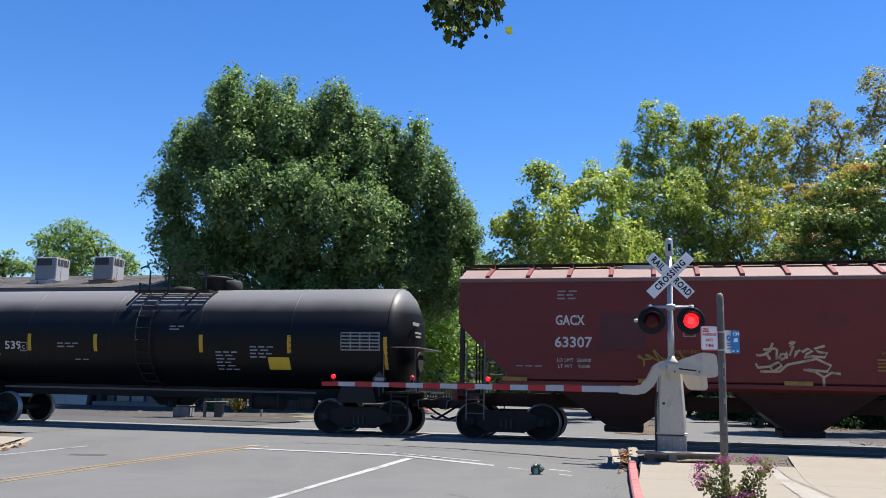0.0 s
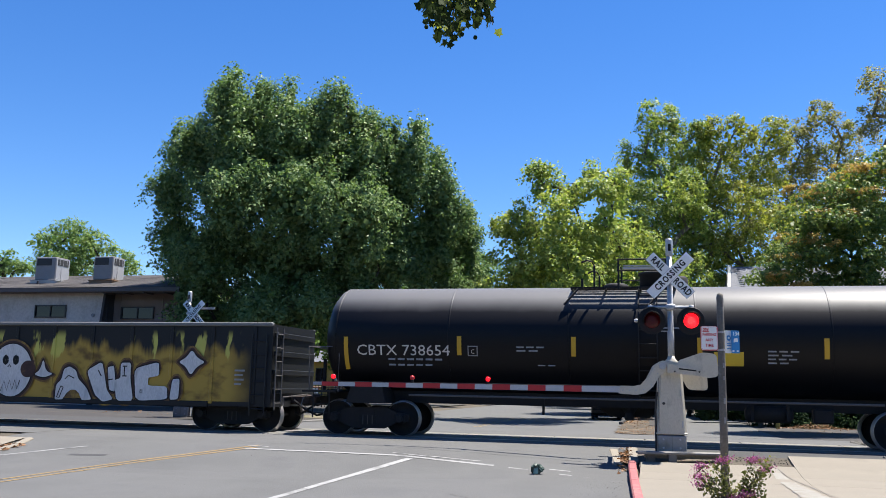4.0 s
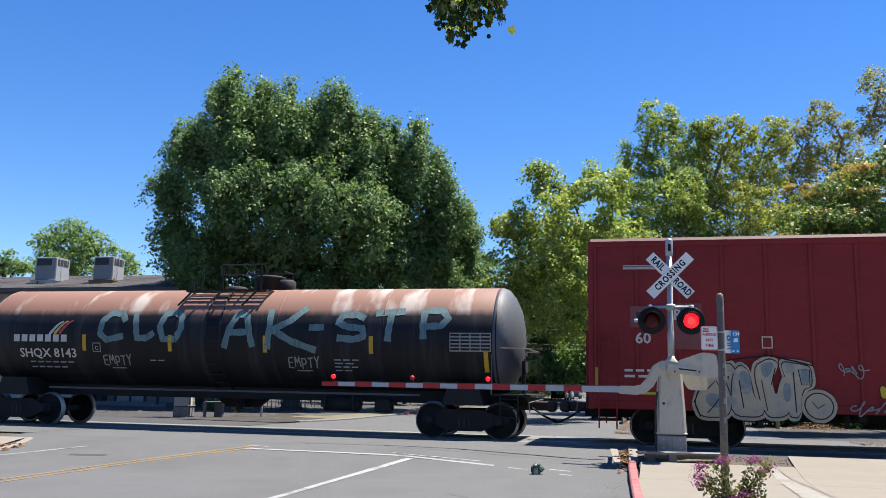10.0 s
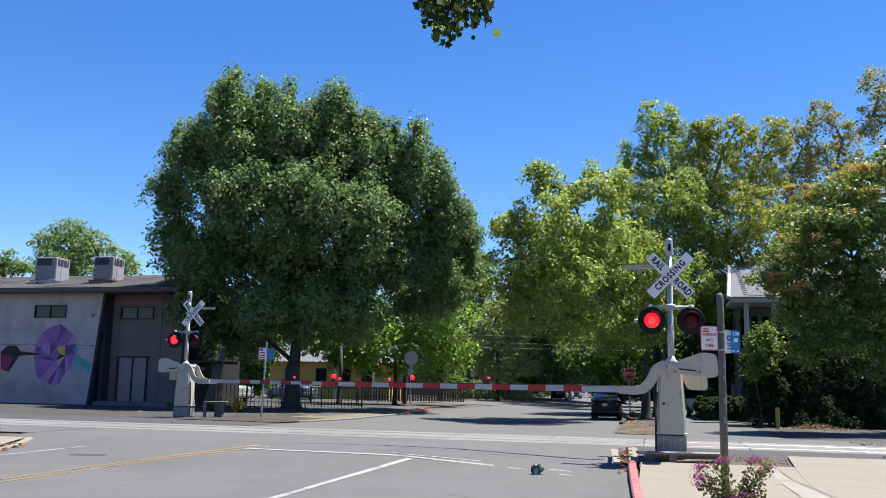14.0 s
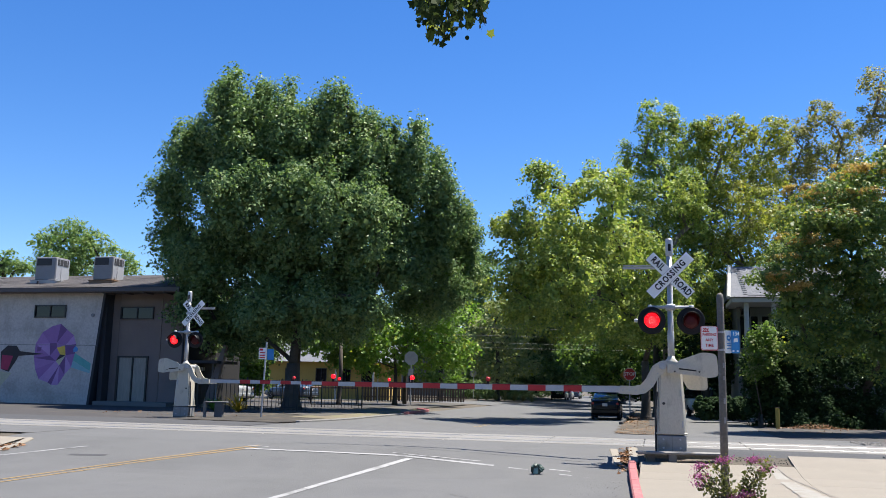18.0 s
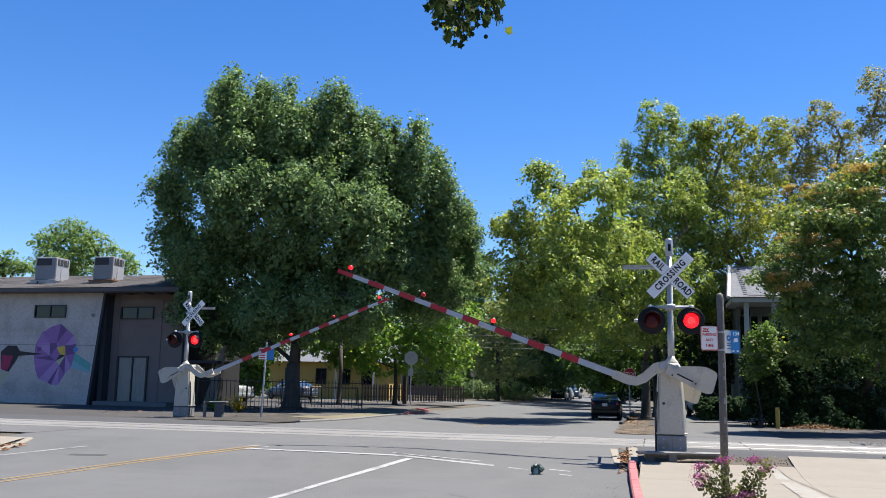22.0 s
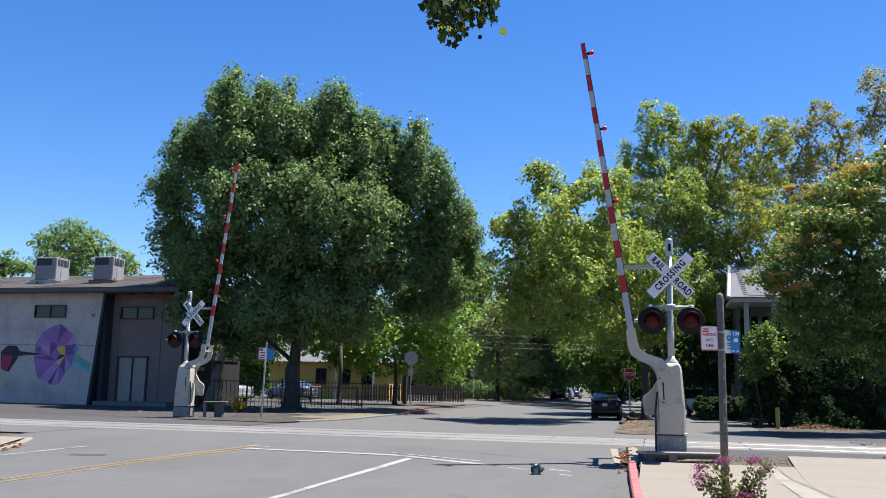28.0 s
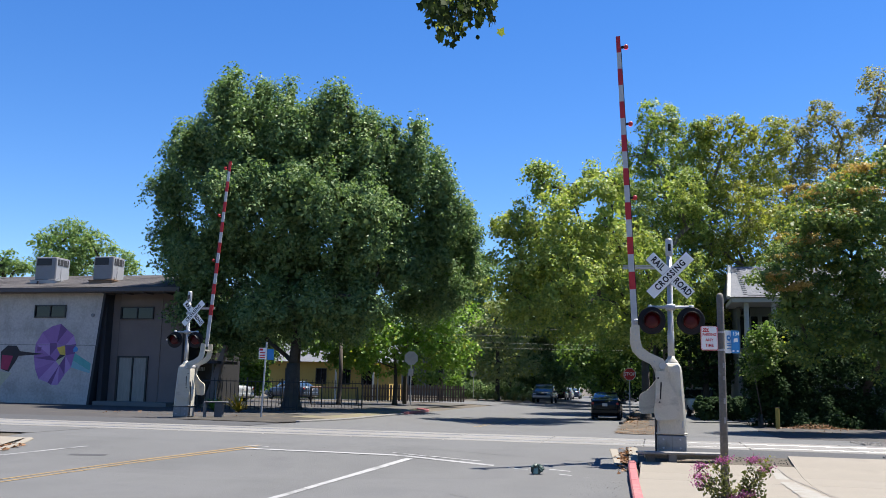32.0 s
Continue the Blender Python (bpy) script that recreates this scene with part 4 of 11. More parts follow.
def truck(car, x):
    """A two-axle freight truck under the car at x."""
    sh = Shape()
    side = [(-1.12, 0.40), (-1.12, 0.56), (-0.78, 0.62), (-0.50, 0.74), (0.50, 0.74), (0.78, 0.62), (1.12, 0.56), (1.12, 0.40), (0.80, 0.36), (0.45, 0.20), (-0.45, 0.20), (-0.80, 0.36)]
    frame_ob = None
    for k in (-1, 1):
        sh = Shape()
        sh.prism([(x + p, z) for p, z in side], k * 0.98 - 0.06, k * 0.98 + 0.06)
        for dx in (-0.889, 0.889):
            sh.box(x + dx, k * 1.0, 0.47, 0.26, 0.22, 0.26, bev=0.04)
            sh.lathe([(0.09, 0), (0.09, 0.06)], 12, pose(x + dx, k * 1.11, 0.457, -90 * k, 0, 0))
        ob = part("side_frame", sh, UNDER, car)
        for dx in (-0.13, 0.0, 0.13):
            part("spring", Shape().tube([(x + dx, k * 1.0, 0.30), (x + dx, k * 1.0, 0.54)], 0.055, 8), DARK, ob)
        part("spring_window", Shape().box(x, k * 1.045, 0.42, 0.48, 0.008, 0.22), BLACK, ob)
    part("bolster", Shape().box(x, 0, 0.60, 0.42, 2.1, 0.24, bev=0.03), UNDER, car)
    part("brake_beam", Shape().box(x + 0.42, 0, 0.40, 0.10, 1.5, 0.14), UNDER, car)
    for dx in (-0.889, 0.889):
        w = new("wheelset", WHEELSET)
        w.parent = car
        w.matrix_basis = pose(x + dx, 0, 0.457)
        WHEELS.append((w, Vector((x + dx, 0, 0.457)), car))


def coupler(car, x, k):
    """Draft gear, coupler head and hose at an end; k is the way out."""
    sh = Shape()
    sh.box(x + k * 0.25, 0, 0.86, 0.9, 0.22, 0.24, bev=0.03)
    sh.box(x + k * 0.72, 0.02, 0.86, 0.26, 0.34, 0.30, bev=0.06)
    part("coupler", sh, COUPLER_RUST, car)
    part("air_hose", Shape().tube([(x + k * 0.2, 0.35, 0.85), (x + k * 0.55, 0.38, 0.62), (x + k * 0.85, 0.25, 0.46), (x + k * 1.05, 0.05, 0.52)], 0.03, 6), BLACK, car)
    part("cut_lever", Shape().tube([(x + k * 0.5, 0.1, 1.02), (x + k * 0.35, 0.6, 0.98), (x + k * 0.3, 1.35, 0.95), (x + k * 0.34, 1.4, 0.72)], 0.018, 5), RUNG, car)


def side_bars(name, car, x, z, w, h, n, mat, y=None, bend=None, label=""):
    """Rows of lettering too small to read, as plain bars on the near side."""
    for i in range(n):
        ww = w * (1.0, 0.82, 0.93, 0.7, 0.88)[i % 5]
        zz = z + h * (n - 1) / 2 - i * h
        yy = y if bend is None else math.sqrt(bend[0] ** 2 - (zz - bend[1]) ** 2) + 0.006
        cx = x + (w - ww) / 2
        for j in range(max(1, int(ww / 0.22))):
            n2 = max(1, int(ww / 0.22))
            x0 = cx + ww / 2 - ww * j / n2
            x1 = cx + ww / 2 - ww * (j + 0.74) / n2
            part(name, Shape().add([(x0, yy, zz - h * 0.21), (x1, yy, zz - h * 0.21), (x1, yy, zz + h * 0.21), (x0, yy, zz + h * 0.21)], [(3, 2, 1, 0)]), mat, car, label)


def side_plate(name, car, x, z, w, h, mat, y=None, bend=None, label=""):
    sh = Shape()
    n = 6 if bend else 1
    for i in range(n + 1):
        zz = z - h / 2 + h * i / n
        yy = y if bend is None else math.sqrt(bend[0] ** 2 - (zz - bend[1]) ** 2) + 0.005
        sh.v += [(x + w / 2, yy, zz), (x - w / 2, yy, zz)]
    sh.f = [(2 * i, 2 * i + 2, 2 * i + 3, 2 * i + 1) for i in range(n)]
    return part(name, sh, mat, car, label)


def words(name, car, text, x, z, size, mat, y=None, bend=None, bold=0.0, wide=1.0, tilt=0.0):
    m = Matrix.Translation((x, (y or 1.4) + 0.003, z)) @ pose(0, 0, 0, 0, tilt, 0) @ FX
    return lettering(name, text, size, mat, m, car, bold=bold, wide=wide, bend=bend)


def scribble(name, car, x, z, w, h, mat, y=None, bend=None, seed=1, thick=0.03, loops=7):
    """A quick sprayed flourish: one looping line."""
    pts = []
    n = loops * 13
    for i in range(n + 1):
        t = i / n
        w0 = 2 * math.pi * loops * t
        swell = 0.55 + 0.45 * math.sin(2.3 * t * loops + seed * 1.7)
        pts.append((x + w / 2 - w * t - w / loops * 0.62 * math.cos(w0 + 0.4 * math.sin(seed + 5 * t)), z + h * 0.42 * swell * math.sin(w0 + seed) + h * 0.10 * math.sin(9 * t + seed)))
    sh = Shape()
    for (x0, z0), (x1, z1) in zip(pts, pts[1:]):
        d = math.hypot(x1 - x0, z1 - z0) or 1
        nx, nz = -(z1 - z0) / d * thick / 2, (x1 - x0) / d * thick / 2
        vs = []
        for px, pz in ((x0 + nx, z0 + nz), (x0 - nx, z0 - nz), (x1 - nx, z1 - nz), (x1 + nx, z1 + nz)):
            yy = y if bend is None else math.sqrt(max(0.01, bend[0] ** 2 - (pz - bend[1]) ** 2)) + 0.006
            vs.append((px, yy, pz))
        sh.add(vs, [(0, 1, 2, 3)])
    return part(name, sh, mat, car)


def blob(name, car, poly, mat, y, grow=0.0, label="", cut=0.25):
    """A sprayed shape on a flat side: an outline in x and z, rounded off; grow widens it for a contour."""
    pts = [Vector(p) for p in poly]
    for _ in range(2):
        pts = [q for i, p in enumerate(pts) for q in (p * (1 - cut) + pts[(i + 1) % len(pts)] * cut, p * cut + pts[(i + 1) % len(pts)] * (1 - cut))]
    c = sum(pts, Vector((0, 0))) / len(pts)
    if grow:
        pts = [p + (p - c).normalized() * grow for p in pts]
    sh = Shape()
    sh.v = [(p.x, y, p.y) for p in pts]
    sh.f = [tuple(range(len(pts)))]
    return part(name, sh, mat, car, label)


def ladder(car, x, y, z0, z1, w, n, mat, along="x"):
    lad = new("ladder")
    lad.parent = car
    tagged(lad, "steel ladder")
    for k in (-w / 2, w / 2):
        p = (k, 0) if along == "x" else (0, k)
        part("stile", Shape().tube([(x + p[0], y + p[1], z0), (x + p[0], y + p[1], z1)], 0.02, 6), mat, lad)
    for i in range(n):
        z = z0 + (z1 - z0) * (i + 0.5) / n
        e = ((w / 2, 0) if along == "x" else (0, w / 2))
        part("rung", Shape().tube([(x - e[0], y - e[1], z), (x + e[0], y + e[1], z)], 0.016, 6), mat, lad)
    return lad


def freight_car(name, label, category, centre):
    car = empty(name, Matrix(), label, category, "cars of the freight train")
    CARS.append((car, centre))
    return car


def tank_car(centre, label, shell, number, size, yellow, half=7.75, r=1.40, zc=2.56, platform=(-0.12, 2.35), low=1.93, prints=True, panel=0.0, off=0.0, climb=0.57):
    car = freight_car("tank_car", label, "tank car", centre)
    bend = (r, zc)
    prof = [(0.02, -half - 0.55), (r * 0.30, -half - 0.53), (r * 0.6, -half - 0.44), (r * 0.83, -half - 0.29), (r * 0.96, -half - 0.13), (r, -half)]
    prof = prof + [(r, -half + (2 * half) * i / 10) for i in range(1, 10)] + [(q, -h) for q, h in reversed(prof)]
    sh = Shape().lathe(prof, 56, pose(0, 0, zc, 0, 90, 0))
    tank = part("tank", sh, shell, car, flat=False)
    for x in (-half, -half * 0.6, -half * 0.2, half * 0.2, half * 0.6, half):
        part("weld_band", Shape().lathe([(r + 0.003, -0.02), (r + 0.006, -0.012), (r + 0.006, 0.012), (r + 0.003, 0.02)], 56, pose(x, 0, zc, 0, 90, 0)), shell, tank, flat=False)
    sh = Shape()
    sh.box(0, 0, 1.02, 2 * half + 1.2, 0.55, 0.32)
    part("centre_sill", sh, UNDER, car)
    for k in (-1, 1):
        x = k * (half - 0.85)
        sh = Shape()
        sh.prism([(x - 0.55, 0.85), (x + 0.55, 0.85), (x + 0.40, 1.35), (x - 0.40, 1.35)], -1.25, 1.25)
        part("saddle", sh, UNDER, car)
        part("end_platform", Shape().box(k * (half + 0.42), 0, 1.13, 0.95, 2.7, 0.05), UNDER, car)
        sh = Shape()
        for y in (-1.32, 1.32):
            sh.tube([(k * (half - 0.1), y, 1.13), (k * (half - 0.1), y, 2.30), (k * (half + 0.75), y, 2.30), (k * (half + 0.75), y * 0.9, 1.13)], 0.02, 6)
        sh.tube([(k * (half + 0.75), -1.32, 2.30), (k * (half + 0.75), 1.32, 2.30)], 0.02, 6)
        part("end_rail", sh, RUNG, car)
        ladder(car, k * (half + 0.35), 1.34, 0.45, 1.15, 0.45, 3, UNDER)
        coupler(car, k * (half + 0.55), k)
        truck(car, k * (half - 0.85))
        sh = Shape()
        sh.tube([(k * (half + 0.6), 0.5, 1.15), (k * (half + 0.6), 0.5, 2.0)], 0.05, 8)
        if k < 0:
            sh.lathe([(0.27, -0.02), (0.27, 0.02)], 20, pose(k * (half + 0.66), 0.5, 1.95, 0, 90, 0))
            part("brake_wheel", sh, UNDER, car)
        else:
            part("stanchion", sh, UNDER, car)
    for y in (-1.2, 1.2):
        part("side_pipe", Shape().tube([(-half + 2, y, 1.08), (half - 2, y, 1.08)], 0.03, 6), RUNG, car)
    part("bottom_outlet", Shape().lathe([(0.30, 0), (0.26, -0.25), (0.12, -0.45), (0.12, -0.62)], 14, pose(0.1, 0, 1.18)), UNDER, car)
    part("outlet_guard", Shape().prism([(-0.9, 1.0), (1.1, 1.0), (0.6, 0.62), (-0.4, 0.62)], -0.25, -0.15), UNDER, car)
    for x, y in ((-3.6, 0.9), (-2.8, 0.9), (2.2, 0.9)):
        part("bracket", Shape().box(x, y, 0.88, 0.06, 0.06, 0.45), UNDER, car)
    part("air_reservoir", Shape().lathe([(0.10, -0.55), (0.20, -0.48), (0.20, 0.48), (0.10, 0.55)], 14, pose(-3.2, 0.65, 0.80, 0, 90, 0)), UNDER, car, flat=False)
    part("brake_valve", Shape().box(-4.4, 0.7, 0.78, 0.45, 0.35, 0.35, bev=0.04), UNDER, car)
    # loading platform, rails, manway and ladder on the crown
    px, pw = platform
    top = zc + r
    sh = Shape()
    for y0, y1 in ((0.42, 1.08), (-1.08, -0.42)):
        for i in range(7):
            sh.box(px, y0 + (y1 - y0) * (i + 0.5) / 7, top - 0.10, pw, 0.055, 0.03)
        for k in (-0.5, -0.17, 0.17, 0.5):
            sh.box(px + k * (pw - 0.06), (y0 + y1) / 2, top - 0.13, 0.05, y1 - y0, 0.05)
    deckp = part("platform", sh, UNDER, car)
    for y in (-1.08, 1.08):
        for x in (px + 0.10, px - 1.06):
            part("rail_post", Shape().tube([(x, y, top - 0.16), (x, y, top + 0.60)], 0.028, 6), BLACK, deckp)
        for h in (0.32, 0.60):
            part("platform_rail", Shape().tube([(px + 0.14, y, top + h), (px - 1.16, y, top + h)], 0.022, 6), BLACK, deckp)
        part("grab_rail", Shape().tube([(px + 0.70, y, top - 0.14), (px + 0.70, y, top + 0.45), (px + 0.76, y, top + 0.55), (px + 0.88, y, top + 0.59), (px + 1.02, y, top + 0.53)], 0.026, 6), BLACK, deckp)
        part("rail_post", Shape().tube([(px + 1.0, y, top - 0.14), (px + 1.0, y, top + 0.12)], 0.035, 6), BLACK, deckp)
        part("deck_bracket", Shape().tube([(px + pw / 2 - 0.2, y, top - 0.14), (px + pw / 2 + 0.15, y * 1.12, top - 0.55)], 0.03, 5), UNDER, deckp)
        part("deck_bracket", Shape().tube([(px - pw / 2 + 0.3, y, top - 0.14), (px - pw / 2 + 0.65, y * 1.12, top - 0.55)], 0.03, 5), UNDER, deckp)
    for x in (px + 0.10, px - 1.06):
        part("platform_rail", Shape().tube([(x, -1.08, top + 0.60), (x, -0.4, top + 0.60)], 0.022, 6), BLACK, deckp)
    part("manway", Shape().lathe([(0.42, -0.2), (0.42, 0.30), (0.46, 0.31), (0.46, 0.37), (0.36, 0.40)], 22, pose(px - 0.82, 0, top)), UNDER, car, flat=False)
    part("valve_bonnet", Shape().lathe([(0.26, -0.2), (0.26, 0.22), (0.20, 0.28)], 16, pose(px - 1.36, 0, top)), UNDER, car, flat=False)
    part("hatch", Shape().lathe([(0.32, -0.1), (0.32, 0.06), (0.24, 0.10)], 16, pose(px + 0.20, 0, top)), UNDER, car, flat=False)
    lx = px + climb
    lad = new("ladder")
    lad.parent = car
    tagged(lad, "curved steel ladder up the tank")
    for k in (-0.22, 0.22):
        pts = [(lx + k, (r + 0.10) * math.cos(w), zc + (r + 0.10) * math.sin(w)) for w in [radians(d) for d in range(-75, 66, 10)]]
        part("stile", Shape().tube(pts, 0.02, 5), UNDER, lad)
    for d in range(-70, 62, 13):
        w = radians(d)
        part("rung", Shape().tube([(lx - 0.22, (r + 0.10) * math.cos(w), zc + (r + 0.10) * math.sin(w)), (lx + 0.22, (r + 0.10) * math.cos(w), zc + (r + 0.10) * math.sin(w))], 0.016, 5), UNDER, lad)
    for x, h in yellow:
        z = 2.35 if h < 0.6 else 2.14
        side_plate("reflector", car, x + off, z, 0.115, h, REFLECT, bend=bend)
    if number:
        words("car_number", car, number, 6.05 + off, 2.21, size, STENCIL, bend=bend, bold=0.0, wide=1.12)
    side_bars("weight_stencil", car, 5.7 + off, low, 1.5, 0.14, 2, STENCIL_DIM, bend=bend)
    side_plate("class_plate", car, 4.2 + off, 2.22, 0.26, 0.26, STENCIL_DIM, bend=bend)
    side_plate("class_plate_inner", car, 4.2 + off, 2.22, 0.21, 0.21, shell, bend=(r + 0.004, zc))
    words("class_letter", car, "C", 4.2 + off, 2.2, 0.15, STENCIL, bend=(r + 0.006, zc))
    if prints:
        side_bars("small_print", car, 2.7 + off, 2.28, 0.75, 0.09, 2, STENCIL_DIM, bend=bend)
    side_bars("small_print", car, -3.28 + off, 2.14 if prints else 1.82, 0.75, 0.09, 4, STENCIL_DIM, bend=bend)
    if prints:
        side_bars("small_print", car, -0.72 + off, 2.78, 0.5, 0.08, 2, STENCIL_DIM, bend=bend)
    side_bars("small_print", car, 2.3 + off, 1.88, 0.5, 0.07, 1, STENCIL_DIM, bend=bend)
    dx = panel or -(7.75 - 1.15) + off
    data = side_plate("data_panel", car, dx, 2.44, 1.08, 0.48, STENCIL_DIM, bend=bend, label="white data panel")
    for i in range(5):
        for j in range(4):
            side_plate("data_cell", car, dx + 0.40 - j * 0.265, 2.44 + 0.18 - i * 0.09, 0.235, 0.05, shell, bend=(r + 0.004, zc))
    if not prints:
        return car
    # hazard diamond on a hanger
    hazard = centre < -50
    sh = Shape()
    sh.prism([(-6.62, 1.27), (-6.42, 1.47), (-6.62, 1.67), (-6.82, 1.47)], 1.42, 1.43)
    dia = part("placard", sh, PLACARD_R if hazard else DARK, car, "red diamond placard" if hazard else "dark diamond placard holder")
    side = Shape()
    side.prism([(-6.74, 1.43), (-6.50, 1.43), (-6.50, 1.51), (-6.74, 1.51)], 1.431, 1.436)
    part("placard_band", side, STENCIL if hazard else STENCIL_DIM, dia)
    part("placard_stem", Shape().box(-6.62, 1.40, 1.15, 0.06, 0.03, 0.26), UNDER, car)
    # marks on the head that looks back along the line
    for z, w in ((2.95, 0.95), (2.72, 0.6), (2.62, 0.5)):
        xx = -half - 0.55 * math.sqrt(max(0.0, 1 - ((z - zc) ** 2 + 0.25) / r ** 2)) - 0.03
        sh = Shape().box(xx, 0.35, z, 0.012, w, 0.09 if w > 0.9 else 0.05)
        part("head_mark", sh, STENCIL_DIM, car)
    return car


YL = [(7.65, 0.84), (4.62, 0.48), (1.84, 0.48), (-1.36, 0.48), (-4.2, 0.48), (-7.3, 0.84)]
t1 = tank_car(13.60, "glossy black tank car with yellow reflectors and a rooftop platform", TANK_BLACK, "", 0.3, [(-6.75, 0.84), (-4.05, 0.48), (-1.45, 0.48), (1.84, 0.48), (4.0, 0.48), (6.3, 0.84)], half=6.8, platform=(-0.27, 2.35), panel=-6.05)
words("car_number", t1, "539", 4.55, 2.25, 0.32, STENCIL, bend=(1.4, 2.56), bold=0.006, wide=1.2)
side_plate("notice", t1, -3.72, 1.84, 0.62, 0.33, PLACARD_Y, bend=(1.4, 2.56), label="yellow notice plate")
side_bars("small_print", t1, -2.23, 1.9, 0.7, 0.09, 6, STENCIL_DIM, bend=(1.4, 2.56))
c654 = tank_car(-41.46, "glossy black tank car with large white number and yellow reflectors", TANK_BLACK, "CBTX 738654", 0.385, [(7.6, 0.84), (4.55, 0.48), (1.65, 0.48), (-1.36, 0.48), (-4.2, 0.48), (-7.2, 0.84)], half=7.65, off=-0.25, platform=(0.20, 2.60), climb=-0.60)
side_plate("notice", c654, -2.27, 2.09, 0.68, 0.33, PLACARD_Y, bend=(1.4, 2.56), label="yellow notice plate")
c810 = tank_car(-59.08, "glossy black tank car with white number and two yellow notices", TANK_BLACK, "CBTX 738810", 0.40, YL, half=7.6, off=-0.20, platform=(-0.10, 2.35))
for x, z, w, h in ((-0.98, 1.78, 0.56, 0.44), (-2.40, 2.08, 0.68, 0.33)):
    side_plate("notice", c810, x, z, w, h, PLACARD_Y, bend=(1.4, 2.56), label="yellow notice plate")
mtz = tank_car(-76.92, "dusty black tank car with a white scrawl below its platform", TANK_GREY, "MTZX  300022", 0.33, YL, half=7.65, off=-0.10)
scribble("sprayed_scrawl", mtz, 0.30, 2.66, 1.25, 0.55, STENCIL, bend=(1.4, 2.56), seed=3, thick=0.045, loops=6)
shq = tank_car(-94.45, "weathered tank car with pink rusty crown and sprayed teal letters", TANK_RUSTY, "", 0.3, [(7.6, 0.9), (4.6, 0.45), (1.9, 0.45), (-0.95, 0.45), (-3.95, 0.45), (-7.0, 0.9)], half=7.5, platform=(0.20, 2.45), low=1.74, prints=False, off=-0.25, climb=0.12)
SB = (1.4, 2.56)
TANK_HEAD = material("dusty_grey_tank_head", (0.085, 0.092, 0.105), 0.6, vary=0.25, scale=1.5, fine=25, bump=0.03, tint=(0.05, 0.052, 0.058), stain=0.3, stretch=(1, 1, 0.4))
head = Shape().lathe([(1.404, -7.42), (1.404, -7.50), (1.35, -7.634), (1.166, -7.795), (0.845, -7.945), (0.425, -8.034), (0.02, -8.054)], 56, pose(0, 0, 2.56, 0, 90, 0))
part("tank_head", head, TANK_HEAD, shq, "pale dusty grey end of the tank", flat=False)
words("car_number", shq, "SHQX 8143", 5.55, 2.04, 0.35, STENCIL, bend=SB, bold=0.006, wide=1.08)
for k in range(7):
    side_plate("maker_lettering", shq, 6.57 - k * 0.26, 2.47, 0.19, 0.20, STENCIL, bend=SB, label="white maker's lettering as bars")
for mat, grow in ((STENCIL, 0.0), (LOGO_GOLD, 0.16), (LOGO_RED, 0.32)):
    sh = Shape()
    for k in range(9):
        q = k / 8
        x = 5.52 - grow - 0.42 * q
        for e in (0.0, 0.085 - 0.05 * q):
            z = 2.60 + 0.36 * math.sin(1.45 * q) + grow * 0.10 - e * 0.9
            sh.v.append((x - e * 0.7, math.sqrt(SB[0] ** 2 - (z - SB[1]) ** 2) + 0.006, z))
    sh.f = [(2 * k, 2 * k + 2, 2 * k + 3, 2 * k + 1) for k in range(8)]
    part("maker_swoosh", sh, mat, shq)
GLYPHS = {
    "C": [[(0.98, 0.70), (0.80, 1.0), (0.36, 1.02), (0.06, 0.72), (0.02, 0.25), (0.30, 0.02), (0.96, 0.16)]],
    "L": [[(0.10, 1.02), (0.22, 0.50), (0.30, 0.10), (0.70, 0.10), (1.0, 0.30)]],
    "O": [[(0.62, 1.0), (0.22, 0.95), (0.04, 0.50), (0.22, 0.05), (0.75, 0.05), (0.96, 0.42), (0.92, 0.85), (0.62, 1.0)]],
    "A": [[(0.02, -0.10), (0.20, 0.55), (0.42, 1.0), (0.72, 0.98), (0.86, 0.50), (1.0, -0.05)], [(0.16, 0.40), (0.84, 0.42)]],
    "K": [[(0.12, 1.06), (0.14, 0.5), (0.10, -0.06)], [(0.86, 1.10), (0.55, 0.72), (0.20, 0.48)], [(0.22, 0.46), (0.60, 0.16), (1.10, -0.08)]],
    "-": [[(0.0, 0.5), (1.0, 0.52)]],
    "S": [[(0.98, 0.84), (0.70, 1.0), (0.20, 0.98), (0.06, 0.66), (0.40, 0.50), (0.92, 0.44), (0.96, 0.10), (0.60, 0.0), (0.04, 0.06)]],
    "T": [[(0.0, 0.94), (1.0, 1.0)], [(0.55, 0.90), (0.50, 0.45), (0.46, 0.0)]],
    "P": [[(0.14, -0.02), (0.12, 0.5), (0.14, 1.0)], [(0.20, 0.98), (0.75, 0.98), (0.94, 0.70), (0.72, 0.44), (0.24, 0.42)]],
    "E": [[(0.95, 1.0), (0.10, 0.94), (0.05, 0.02), (0.95, 0.0)], [(0.12, 0.5), (0.80, 0.52)]],
    "M": [[(0.0, 0.0), (0.14, 1.0), (0.50, 0.35), (0.86, 1.0), (1.0, 0.0)]],
    "Y": [[(0.05, 1.0), (0.45, 0.5), (0.95, 1.02)], [(0.48, 0.5), (0.40, -0.12)]],
}


